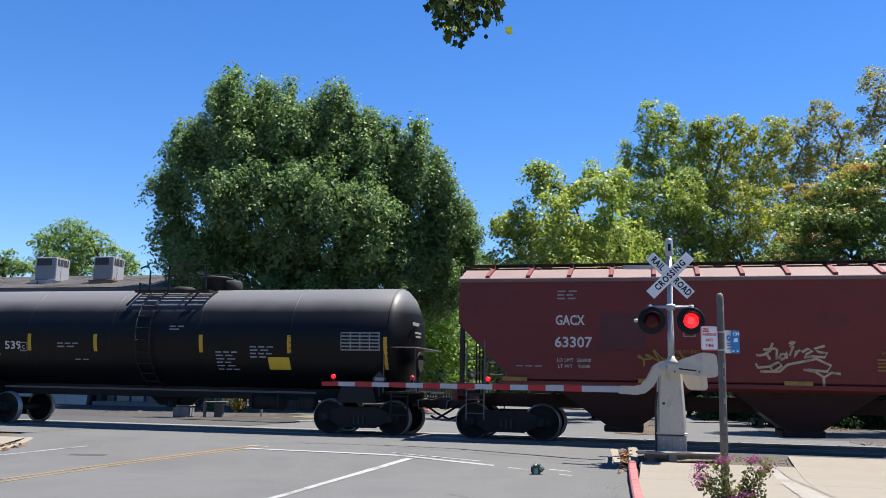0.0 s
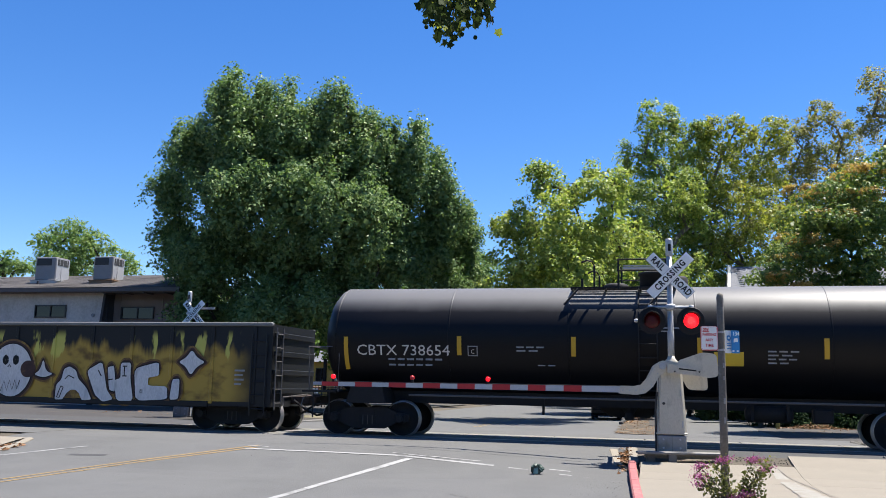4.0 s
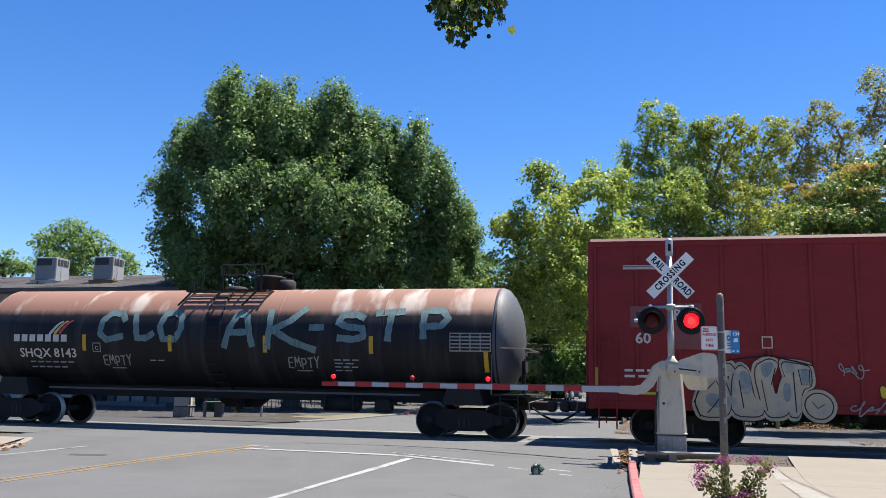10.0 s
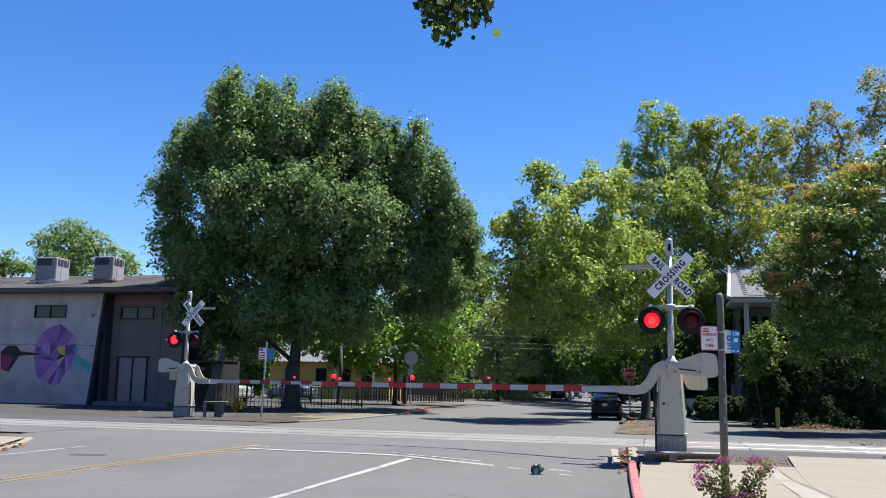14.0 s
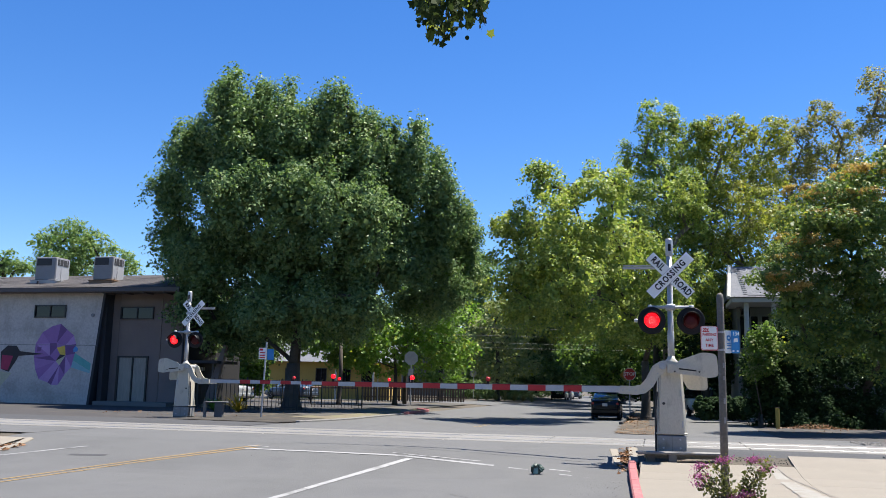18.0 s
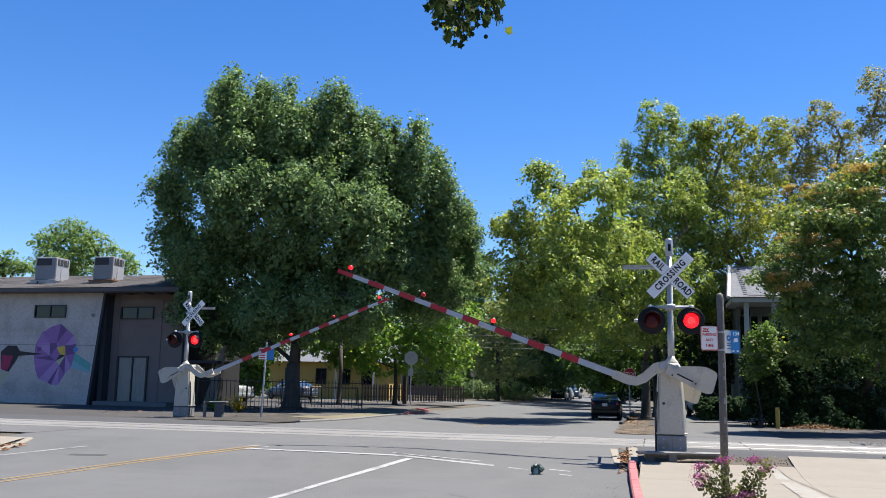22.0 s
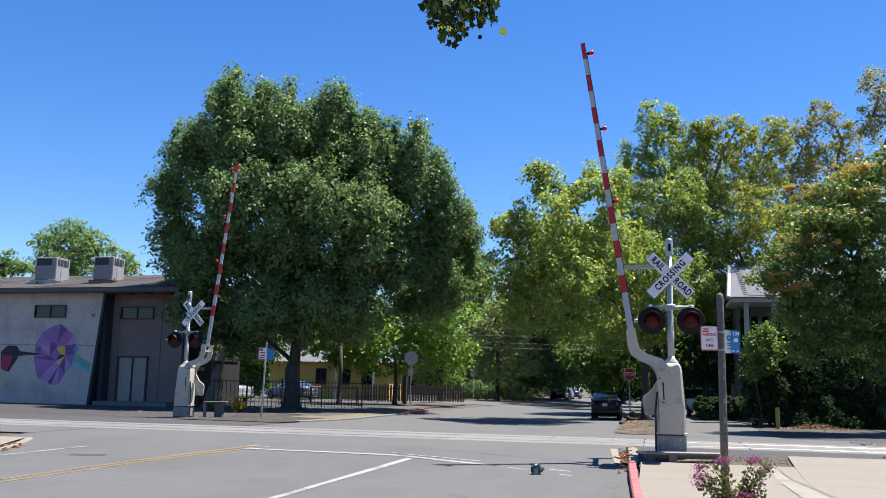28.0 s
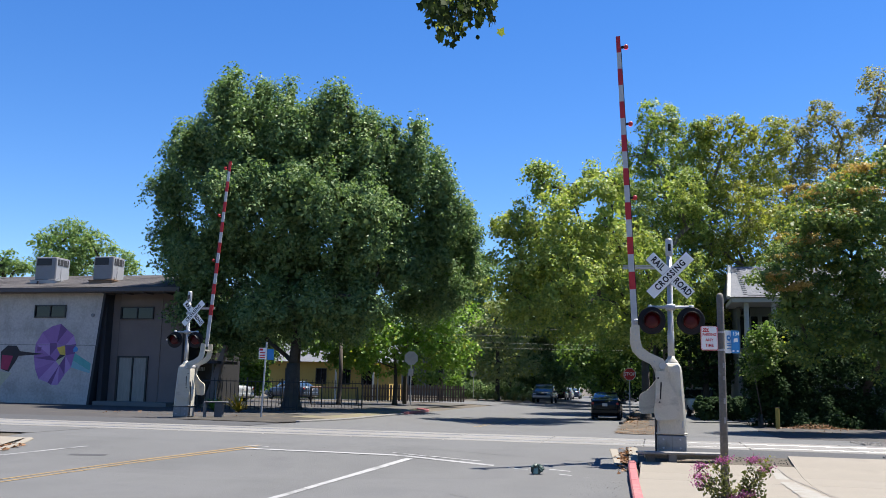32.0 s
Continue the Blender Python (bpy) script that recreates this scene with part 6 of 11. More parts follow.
marks(gon, [
    ([(3.95, 1.25), (3.85, 1.0), (3.75, 1.25), (3.65, 1.0), (3.55, 1.25), (3.45, 1.0), (3.35, 1.25), (3.25, 1.05)], 0.03),
    ([(3.9, 1.55), (3.5, 1.5), (3.2, 1.6)], 0.05),
    ([(5.2, 1.9), (5.1, 2.2), (4.8, 2.2), (4.8, 1.9), (5.0, 1.8), (5.2, 1.95), (4.9, 2.05)], 0.03),
    ([(2.83, 0.93), (2.87, 1.62)], 0.05),
    ([(2.82, 1.59), (2.47, 1.57), (2.4, 1.4), (2.64, 1.28), (2.31, 0.99)], 0.05),
    ([(2.02, 1.84), (1.73, 1.77)], 0.025),
    ([(1.98, 1.65), (1.74, 1.59)], 0.025),
    ([(1.94, 1.45), (1.75, 1.41)], 0.025),
    ([(1.9, 1.26), (1.76, 1.23)], 0.025),
    ([(1.87, 1.07), (1.77, 1.05)], 0.025),
    ([(0.49, 1.73), (0.32, 1.8)], 0.025),
    ([(0.49, 1.55), (0.31, 1.61)], 0.025),
    ([(0.48, 1.37), (0.3, 1.41)], 0.025),
    ([(0.47, 1.19), (0.29, 1.21)], 0.025),
    ([(0.46, 1.01), (0.29, 1.02)], 0.025),
    ([(0.59, 1.64), (0.61, 1.59), (0.66, 1.57), (0.71, 1.59), (0.74, 1.64), (0.72, 1.68), (0.67, 1.7), (0.62, 1.68), (0.59, 1.64)], 0.025),
    ([(0.74, 1.64), (0.59, 1.64)], 0.02),
    ([(0.67, 1.7), (0.66, 1.57)], 0.02),
    ([(0.56, 0.92), (0.58, 0.88), (0.63, 0.86), (0.68, 0.87), (0.7, 0.92), (0.68, 0.97), (0.64, 0.99), (0.58, 0.97), (0.56, 0.92)], 0.025),
    ([(0.7, 0.92), (0.56, 0.92)], 0.02),
    ([(0.64, 0.99), (0.63, 0.86)], 0.02),
    ([(-0.08, 2.26), (-0.06, 2.22), (-0.01, 2.2), (0.04, 2.21), (0.06, 2.26), (0.04, 2.31), (-0.01, 2.33), (-0.06, 2.31), (-0.08, 2.26)], 0.025),
    ([(0.06, 2.26), (-0.08, 2.26)], 0.02),
    ([(-0.01, 2.33), (-0.01, 2.2)], 0.02),
    ([(-1.17, 2.22), (-1.15, 2.18), (-1.1, 2.16), (-1.06, 2.18), (-1.03, 2.22), (-1.05, 2.27), (-1.1, 2.29), (-1.15, 2.27), (-1.17, 2.22)], 0.025),
    ([(-1.03, 2.22), (-1.17, 2.22)], 0.02),
    ([(-1.1, 2.29), (-1.1, 2.16)], 0.02),
    ([(-1.21, 1.52), (-1.19, 1.47), (-1.14, 1.45), (-1.09, 1.47), (-1.07, 1.52), (-1.09, 1.56), (-1.14, 1.58), (-1.18, 1.56), (-1.21, 1.52)], 0.025),
    ([(-1.07, 1.52), (-1.21, 1.52)], 0.02),
    ([(-1.14, 1.58), (-1.14, 1.45)], 0.02),
    ([(-0.05, 1.5), (-0.03, 1.45), (0.02, 1.43), (0.07, 1.45), (0.09, 1.5), (0.08, 1.54), (0.03, 1.56), (-0.02, 1.54), (-0.05, 1.5)], 0.025),
    ([(0.09, 1.5), (-0.05, 1.5)], 0.02),
    ([(0.03, 1.56), (0.02, 1.43)], 0.02),
    ([(2.11, 1.82), (2.13, 1.77), (2.18, 1.75), (2.24, 1.77), (2.26, 1.81), (2.24, 1.86), (2.19, 1.88), (2.14, 1.86), (2.11, 1.82)], 0.025),
    ([(2.26, 1.81), (2.11, 1.82)], 0.02),
    ([(2.19, 1.88), (2.18, 1.75)], 0.02),
    ([(-0.28, 1.55), (-0.25, 2.2), (-0.86, 1.57), (-0.83, 2.19)], 0.1),
    ([(-0.17, 1.5), (-0.14, 2.25), (-0.39, 2.25)], 0.025),
    ([(0.21, 1.42), (-1.27, 1.45)], 0.03),
    ([(-0.93, 2.34), (-0.97, 1.46)], 0.03),
    ([(0.2, 2.27), (0.16, 1.47)], 0.03),
    ([(-0.29, 1.18), (-0.36, 1.02), (-0.61, 1.03), (-0.67, 1.19)], 0.1),
    ([(-1.2, 1.25), (-1.3, 0.96), (-1.38, 1.24), (-1.48, 0.95), (-1.57, 1.24), (-1.68, 0.96), (-1.75, 1.25), (-1.86, 0.98), (-1.93, 1.27), (-2.02, 1.01), (-2.09, 1.25)], 0.035),
    ([(-1.65, 1.63), (-1.71, 1.69), (-1.76, 1.62)], 0.03),
    ([(-1.62, 1.83), (-1.61, 1.76), (-1.57, 1.73), (-1.53, 1.76), (-1.51, 1.83), (-1.53, 1.9), (-1.56, 1.93), (-1.6, 1.9), (-1.62, 1.83)], 0.1),
    ([(-1.96, 1.83), (-1.95, 1.76), (-1.91, 1.73), (-1.87, 1.76), (-1.85, 1.83), (-1.86, 1.9), (-1.9, 1.93), (-1.94, 1.9), (-1.96, 1.83)], 0.1),
    ([(1.46, 2.17), (1.35, 2.21), (1.39, 2.08), (1.28, 2.09)], 0.02),
    ([(-5.43, 1.7), (-5.43, 1.43)], 0.03),
    ([(-5.37, 1.7), (-5.51, 1.7)], 0.03),
    ([(-5.37, 1.43), (-5.51, 1.43)], 0.03),
    ([(-3.45, 1.12), (-3.53, 1.09), (-3.42, 0.79), (-3.34, 0.81), (-3.45, 1.12)], 0.025),
    ([(-3.56, 1.31), (-3.67, 1.42), (-3.87, 1.34)], 0.03),
    ([(-4.61, 1.58), (-4.72, 1.41)], 0.03),
    ([(-4.92, 1.31), (-5.08, 1.34)], 0.03),
    ([(-5.96, 1.06), (-6.02, 1.06), (-6.02, 0.98), (-5.96, 0.98), (-5.96, 1.06)], 0.025),
], YT + 0.010)
side_plate("owner_mark", gon, 7.12, 2.41, 1.05, 0.27, STENCIL, y=Y + 0.036, label="white owner's mark as a bar")
side_plate("owner_mark_gap", gon, 7.12, 2.41, 0.42, 0.29, GON_BLACK, y=Y + 0.040)
words("car_number", gon, "518  893", 7.10, 2.03, 0.31, STENCIL, y=Y + 0.03, bold=0.006, wide=1.05)
side_bars("small_print", gon, 8.94, 2.6, 0.45, 0.07, 4, STENCIL_DIM, y=Y + 0.03)
side_plate("class_plate", gon, 5.67, 2.28, 0.24, 0.26, STENCIL_DIM, y=Y + 0.03)
side_plate("class_plate_inner", gon, 5.67, 2.28, 0.18, 0.20, GON_BLACK, y=Y + 0.034)
words("sprayed_letter", gon, "LAMP", 9.0, 1.0, 0.30, STENCIL_DIM, y=Y + 0.03, bold=0.004)
scribble("sprayed_scrawl", gon, 6.6, 1.65, 0.6, 0.22, STENCIL_DIM, y=Y + 0.03, seed=4, thick=0.02, loops=6)
scribble("sprayed_scrawl", gon, 9.3, 2.0, 0.4, 0.16, STENCIL_DIM, y=Y + 0.03, seed=6, thick=0.02, loops=5)
side_bars("small_print", gon, 8.3, 1.02, 0.4, 0.09, 3, STENCIL_DIM, y=Y + 0.03)
side_bars("small_print", gon, 6.8, 0.85, 0.6, 0.08, 2, STENCIL_DIM, y=Y + 0.03)
side_bars("small_print", gon, -8.95, 1.45, 0.4, 0.12, 4, STENCIL_DIM, y=Y + 0.03)

# high-cube box car
box = freight_car("box_car", "tall red box car with sprayed lettering and a white-topped end", "box car", -113.45)
BL, Y = 9.05, 1.54
part("body", Shape().box(0, 0, 2.90, 2 * BL, 3.04, 4.06), BOX_RED, box)
roof = part("roof", Shape().prism([(-1.57, 4.94), (1.57, 4.94), (1.50, 5.02), (0, 5.14), (-1.50, 5.02)], -BL - 0.05, BL + 0.05, pose(0, 0, 0, 0, 0, 90)), BOX_ROOF, box, "dull red-brown steel roof")
for i in range(17):
    part("roof_rib", Shape().prism([(-1.52, 5.0), (1.52, 5.0), (1.42, 5.03), (0, 5.16), (-1.42, 5.03)], -0.03, 0.03, pose(-8.8 + i * 1.1, 0, 0, 0, 0, 90)), BOX_ROOF, roof)
for y in (-1, 1):
    part("side_sill", Shape().box(0, y * 1.53, 0.96, 2 * BL, 0.06, 0.20, bev=0.015), BOX_RED, box)
    part("top_chord", Shape().box(0, y * 1.53, 4.87, 2 * BL, 0.06, 0.14, bev=0.015), BOX_RED, box)
    for i in range(19):
        x = -BL + 0.06 + i * (2 * BL - 0.12) / 18
        if abs(x) > 1.9:
            part("side_post", Shape().box(x, y * 1.53, 2.9, 0.09, 0.05, 3.8, bev=0.012), BOX_RED, box)
    door = part("plug_door", Shape().box(0.05, y * 1.545, 2.90, 3.14, 0.07, 3.86, bev=0.02), BOX_RED, box, "red plug door")
    for x in (-1.53, 1.63):
        part("door_edge", Shape().box(x, y * 1.57, 2.9, 0.10, 0.07, 3.9, bev=0.01), BOX_RED, door)
    for z in (1.05, 2.5, 3.75, 4.72):
        part("door_rail", Shape().box(0.05, y * 1.585, z, 3.1, 0.03, 0.07, bev=0.01), BOX_RED, door)
    for x in (-0.55, 0.75):
        part("lock_bar", Shape().tube([(x, y * 1.60, 1.0), (x, y * 1.60, 4.7)], 0.022, 6), BOX_RED, door)
    part("door_handle", Shape().box(-0.6, y * 1.60, 1.9, 0.5, 0.03, 0.05), DARK, door)
    part("door_track", Shape().box(-1.5, y * 1.57, 0.84, 7.2, 0.08, 0.06), BOX_RED, box)
part("centre_sill", Shape().box(0, 0, 0.78, 2 * BL + 0.6, 0.5, 0.30), UNDER, box)
for x in (-3.4, -1.2, 1.4, 3.0):
    part("cross_bearer", Shape().box(x, 0, 0.78, 0.16, 2.8, 0.16), UNDER, box)
    part("hanger", Shape().box(x + 0.3, 1.2, 0.68, 0.10, 0.12, 0.30), UNDER, box)
for k in (-1, 1):
    endp = part("end_panel", Shape().box(k * (BL + 0.02), 0, 2.9, 0.06, 3.04, 4.1), BOX_RED, box, "corrugated red end")
    for z in (1.7, 2.3, 2.95, 3.35, 3.75, 4.18):
        part("end_rib", Shape().box(k * (BL + 0.09), 0, z, 0.10, 2.95, 0.15, bev=0.04), BOX_RED, endp)
    part("end_band", Shape().box(k * (BL + 0.06), 0, 4.66, 0.05, 3.04, 0.58), TAG_CREAM, endp, "white band across the top of the end")
    part("end_mark", Shape().box(k * (BL + 0.09), -0.75, 4.62, 0.01, 0.7, 0.14), DARK, endp)
    for z, w in ((4.0, 0.8), (3.92, 0.7), (3.84, 0.75), (3.56, 0.7), (3.48, 0.6)):
        part("end_print", Shape().box(k * (BL + 0.052), -0.1, z, 0.008, w, 0.04), STENCIL_DIM, endp)
    for y in (-1.45, 1.45):
        part("corner_post", Shape().box(k * (BL + 0.05), y * 1.04, 2.9, 0.12, 0.10, 4.1), BOX_RED, endp)
        ladder(box, k * (BL + 0.16), y * 0.85, 1.0, 2.75, 0.42, 6, BOX_RED, along="y")
        if k > 0 or y < 0:
            ladder(box, k * (BL - 0.35), (1.60 if y > 0 else -1.60), 0.40, 2.7, 0.42, 6, BOX_RED)
    part("brake_platform", Shape().box(k * (BL + 0.22), 0.2, 1.45, 0.34, 1.3, 0.05), UNDER, box)
    if k < 0:
        bw = Shape().lathe([(0.25, -0.02), (0.28, -0.015), (0.28, 0.015), (0.25, 0.02), (0.25, -0.02)], 20, pose(k * (BL + 0.34), 0.30, 2.35, 0, 90, 0))
        for q in range(5):
            w = 2 * math.pi * q / 5
            bw.tube([(k * (BL + 0.36), 0.30, 2.35), (k * (BL + 0.34), 0.30 + 0.26 * math.cos(w), 2.35 + 0.26 * math.sin(w))], 0.018, 5)
        part("brake_wheel", bw, BOX_RED, box)
        # rods, steps and brackets low on the end
        for y0, z0, y1, z1 in ((0.75, 1.2, 0.75, 2.6), (-0.2, 1.15, -0.2, 2.1), (-0.2, 2.1, 0.3, 2.1), (0.05, 1.5, 0.05, 2.2), (-0.9, 1.5, -0.9, 2.75), (0.55, 1.45, 0.55, 1.95), (0.9, 2.1, -0.7, 2.1), (0.9, 1.78, 0.0, 1.70), (-1.2, 1.1, -0.4, 1.1)):
            part("brake_rod", Shape().tube([(k * (BL + 0.24), y0, z0), (k * (BL + 0.24), y1, z1)], 0.018, 6), BOX_RED, box)
        for y0, z0, w0, h0 in ((0.25, 1.75, 0.42, 0.20), (-0.55, 1.85, 0.25, 0.35), (0.95, 1.32, 0.25, 0.14), (-0.45, 1.28, 0.5, 0.18), (0.35, 1.25, 0.35, 0.22)):
            part("end_bracket", Shape().box(k * (BL + 0.19), y0, z0, 0.16, w0, h0, bev=0.03), UNDER_RED, box)
        part("retainer_box", Shape().box(k * (BL + 0.19), -0.10, 2.45, 0.14, 0.22, 0.22, bev=0.03), BOX_RED, box)
        part("brake_housing", Shape().box(k * (BL + 0.18), 0.35, 2.1, 0.2, 0.3, 0.7, bev=0.05), BOX_RED, box)
    part("end_rail", Shape().tube([(k * (BL + 0.25), -1.3, 2.75), (k * (BL + 0.25), 1.3, 2.75)], 0.02, 6), BOX_RED, box)
    part("end_sill", Shape().box(k * (BL + 0.10), 0, 1.0, 0.16, 3.0, 0.30, bev=0.02), UNDER_RED, box)
    coupler(box, k * (BL + 0.1), k)
    truck(box, k * 6.85)
YB = Y + 0.022
words("car_number", box, "60", 7.85, 2.55, 0.36, STENCIL, y=YB, bold=0.008, wide=1.05)
words("car_number", box, "28", 6.0, 2.55, 0.36, STENCIL, y=YB, bold=0.008, wide=1.05)
words("car_mark", box, "RX", 6.9, 3.12, 0.36, STENCIL, y=YB, bold=0.008)
PATCH = material("paint_patch_red", (0.20, 0.058, 0.058), 0.65, vary=0.12, scale=2)
side_plate("paint_patch", box, 7.8, 3.08, 0.72, 0.52, PATCH, y=YB - 0.004)
side_plate("paint_patch", box, 6.85, 2.85, 0.75, 1.1, PATCH, y=YB - 0.004)
side_plate("paint_patch_dark", box, 7.8, 3.08, 0.42, 0.24, DARK, y=YB)
side_plate("class_plate", box, 5.02, 2.48, 0.24, 0.28, STENCIL, y=YB)
side_plate("class_plate_inner", box, 5.02, 2.48, 0.19, 0.23, BOX_RED, y=YB + 0.003)
side_bars("weight_stencil", box, 7.9, 1.72, 0.8, 0.14, 2, STENCIL, y=YB)
side_plate("reflector", box, 7.9, 1.25, 0.7, 0.06, PLACARD_Y, y=YB)
side_bars("small_print", box, 7.0, 1.05, 0.35, 0.08, 2, STENCIL_DIM, y=YB)
words("door_lettering", box, "CLOSE AND LOCK DOORS", 0.05, 3.98, 0.135, STENCIL, y=1.612)
words("door_lettering", box, "BEFORE MOVING CAR", 0.05, 3.84, 0.135, STENCIL, y=1.612)
side_bars("small_print", box, 0.05, 4.22, 0.7, 0.08, 3, STENCIL_DIM, y=1.612)
words("door_lettering", box, "OPEN  CLOSE", 0.0, 2.28, 0.10, STENCIL, y=1.612)
side_plate("door_label", box, 0.18, 1.98, 0.16, 0.26, STENCIL, y=1.612)
side_bars("door_small", box, 0.9, 1.7, 0.9, 0.10, 3, STENCIL_DIM, y=1.612)
marks(box, [([(-0.35, 1.6), (-0.35, 1.9)], 0.03), ([(-0.85, 1.6), (-0.85, 1.9)], 0.03), ([(-0.3, 1.6), (-0.9, 1.6)], 0.03), ([(1.45, 2.9), (1.35, 2.8)], 0.03), ([(0.6, 3.0), (-0.8, 2.98)], 0.012)], 1.612, STENCIL)
side_bars("small_print", box, -6.9, 1.95, 0.15, 0.12, 7, STENCIL_DIM, y=YB)
side_bars("small_print", box, -7.40, 1.95, 0.15, 0.12, 7, STENCIL_DIM, y=YB)
side_bars("small_print", box, -8.0, 2.32, 0.10, 0.11, 3, STENCIL_DIM, y=YB)
side_bars("small_print", box, -8.5, 2.32, 0.12, 0.11, 3, STENCIL_DIM, y=YB)
side_bars("small_print", box, -5.9, 1.95, 0.8, 0.09, 4, STENCIL_DIM, y=YB)
side_plate("data_panel", box, -7.90, 1.68, 0.42, 0.34, STENCIL, y=YB)
side_plate("data_cell", box, -7.80, 1.70, 0.17, 0.25, BLACK, y=YB + 0.004)
side_plate("data_cell", box, -8.01, 1.70, 0.17, 0.25, BLACK, y=YB + 0.004)
side_plate("label", box, -7.3, 1.42, 0.26, 0.14, STENCIL, y=YB)
side_plate("reflector", box, -8.3, 1.28, 0.62, 0.09, PLACARD_Y, y=YB)
words("small_mark", box, "60K", 2.25, 1.21, 0.13, STENCIL, y=YB)
blob("yellow_dab", box, [(2.66, 1.52), (2.52, 1.50), (2.48, 1.26), (2.63, 1.22)], PLACARD_Y, YB + 0.03)
words("sill_number", box, "B231", -7.95, 0.98, 0.14, STENCIL, y=1.565)
for x, z in ((-6.2, 1.5), (8.95, 1.6)):
    part("reflector", Shape().box(x, YB, z, 0.09, 0.006, 0.5), REFLECT, box)


def sprayed(polys, outline, fill_mat, yy, grow=0.05, cut=0.25, halo=None):
    if halo:
        for k, q in enumerate(polys):
            blob("sprayed_outline", box, q, halo, yy - 0.006 + 0.001 * k, grow=0.10, cut=cut)
    for k, q in enumerate(polys):
        blob("sprayed_contour", box, q, outline, yy + 0.001 * k, grow=grow, cut=cut)
    for k, q in enumerate(polys):
        blob("sprayed_shape", box, q, fill_mat, yy + 0.006 + 0.001 * k, cut=cut)


sprayed([[(6.56, 0.73), (6.69, 1.08), (6.47, 1.58), (6.32, 1.88), (5.88, 2.0), (5.73, 1.79), (6.02, 1.63), (5.95, 1.44), (5.83, 1.09), (5.95, 0.75)], [(5.89, 0.78), (5.81, 1.78), (5.63, 1.96), (5.44, 1.79), (5.37, 1.2), (5.14, 1.11), (5.17, 0.76)], [(5.37, 1.89), (5.0, 2.11), (4.77, 1.99), (4.96, 1.6), (4.87, 1.21), (4.74, 1.7), (4.5, 1.68), (4.48, 1.12), (4.67, 0.78), (5.13, 0.76)], [(4.77, 2.04), (4.35, 1.98), (4.1, 1.92), (4.09, 1.47), (4.31, 1.41), (4.35, 0.78), (4.62, 0.78), (4.6, 1.51)], [(3.65, 1.04), (3.7, 0.87), (3.84, 0.76), (4.03, 0.76), (4.18, 0.86), (4.25, 1.03), (4.21, 1.2), (4.06, 1.31), (3.88, 1.31), (3.72, 1.21)]], MAROON_LINE, TAG_CREAM, YB + 0.03, grow=0.03, cut=0.2, halo=TAG_CREAM)
for q in ([(5.7, 1.83), (5.44, 1.79), (5.38, 1.3), (5.62, 1.24)], [(5.21, 1.99), (4.86, 2.05), (5.02, 1.65), (5.16, 1.69)], [(4.34, 1.88), (4.12, 1.88), (4.12, 1.51), (4.29, 1.49)], [(6.45, 1.30), (6.02, 1.25), (6.0, 0.95), (6.4, 0.95)], [(4.72, 1.55), (4.54, 1.55), (4.54, 1.15), (4.70, 1.1)]):
    blob("sprayed_fill", box, q, TAG_SMOKE, YB + 0.044)
for x, z, w in ((-2.72, 2.14, 0.16), (-4.95, 2.10, 0.17), (-6.35, 1.35, 0.24), (-6.5, 1.05, 0.30), (-1.72, 1.80, 0.20), (-1.55, 1.40, 0.20)):
    blob("sprayed_halo", box, [(x + w * math.cos(q) * (1 + 0.25 * math.sin(3 * q + x)), z + w * math.sin(q) * (1 + 0.25 * math.cos(2 * q + x))) for q in [0.785 * i for i in range(8)]], TAG_HALO, YB + 0.024)
sprayed([[(-1.7, 0.98), (-1.92, 1.56), (-2.25, 1.94), (-2.81, 1.99), (-2.69, 1.77), (-2.34, 1.56), (-2.59, 1.42), (-2.7, 1.17), (-2.48, 0.97)], [(-2.38, 1.99), (-3.79, 2.02), (-3.74, 1.78), (-3.23, 1.72), (-3.08, 1.0), (-2.68, 0.99), (-2.86, 1.71), (-2.48, 1.77)], [(-3.25, 1.68), (-3.92, 1.76), (-3.87, 1.59), (-3.54, 1.48), (-3.88, 1.44), (-3.83, 1.24), (-3.98, 1.02), (-3.08, 0.99)], [(-3.88, 1.9), (-4.35, 1.99), (-4.49, 1.5), (-4.89, 1.96), (-5.29, 1.9), (-5.29, 1.61), (-5.06, 1.0), (-4.6, 0.94), (-4.69, 1.38), (-4.43, 0.99), (-4.03, 1.03)], [(-4.9, 1.8), (-5.51, 1.88), (-5.59, 1.53), (-6.05, 1.85), (-6.27, 1.79), (-5.88, 1.23), (-6.18, 0.93), (-5.67, 0.76), (-5.3, 1.07), (-5.43, 1.41)]], BLACK, TAG_GREY, YB + 0.028, grow=0.085, cut=0.12)
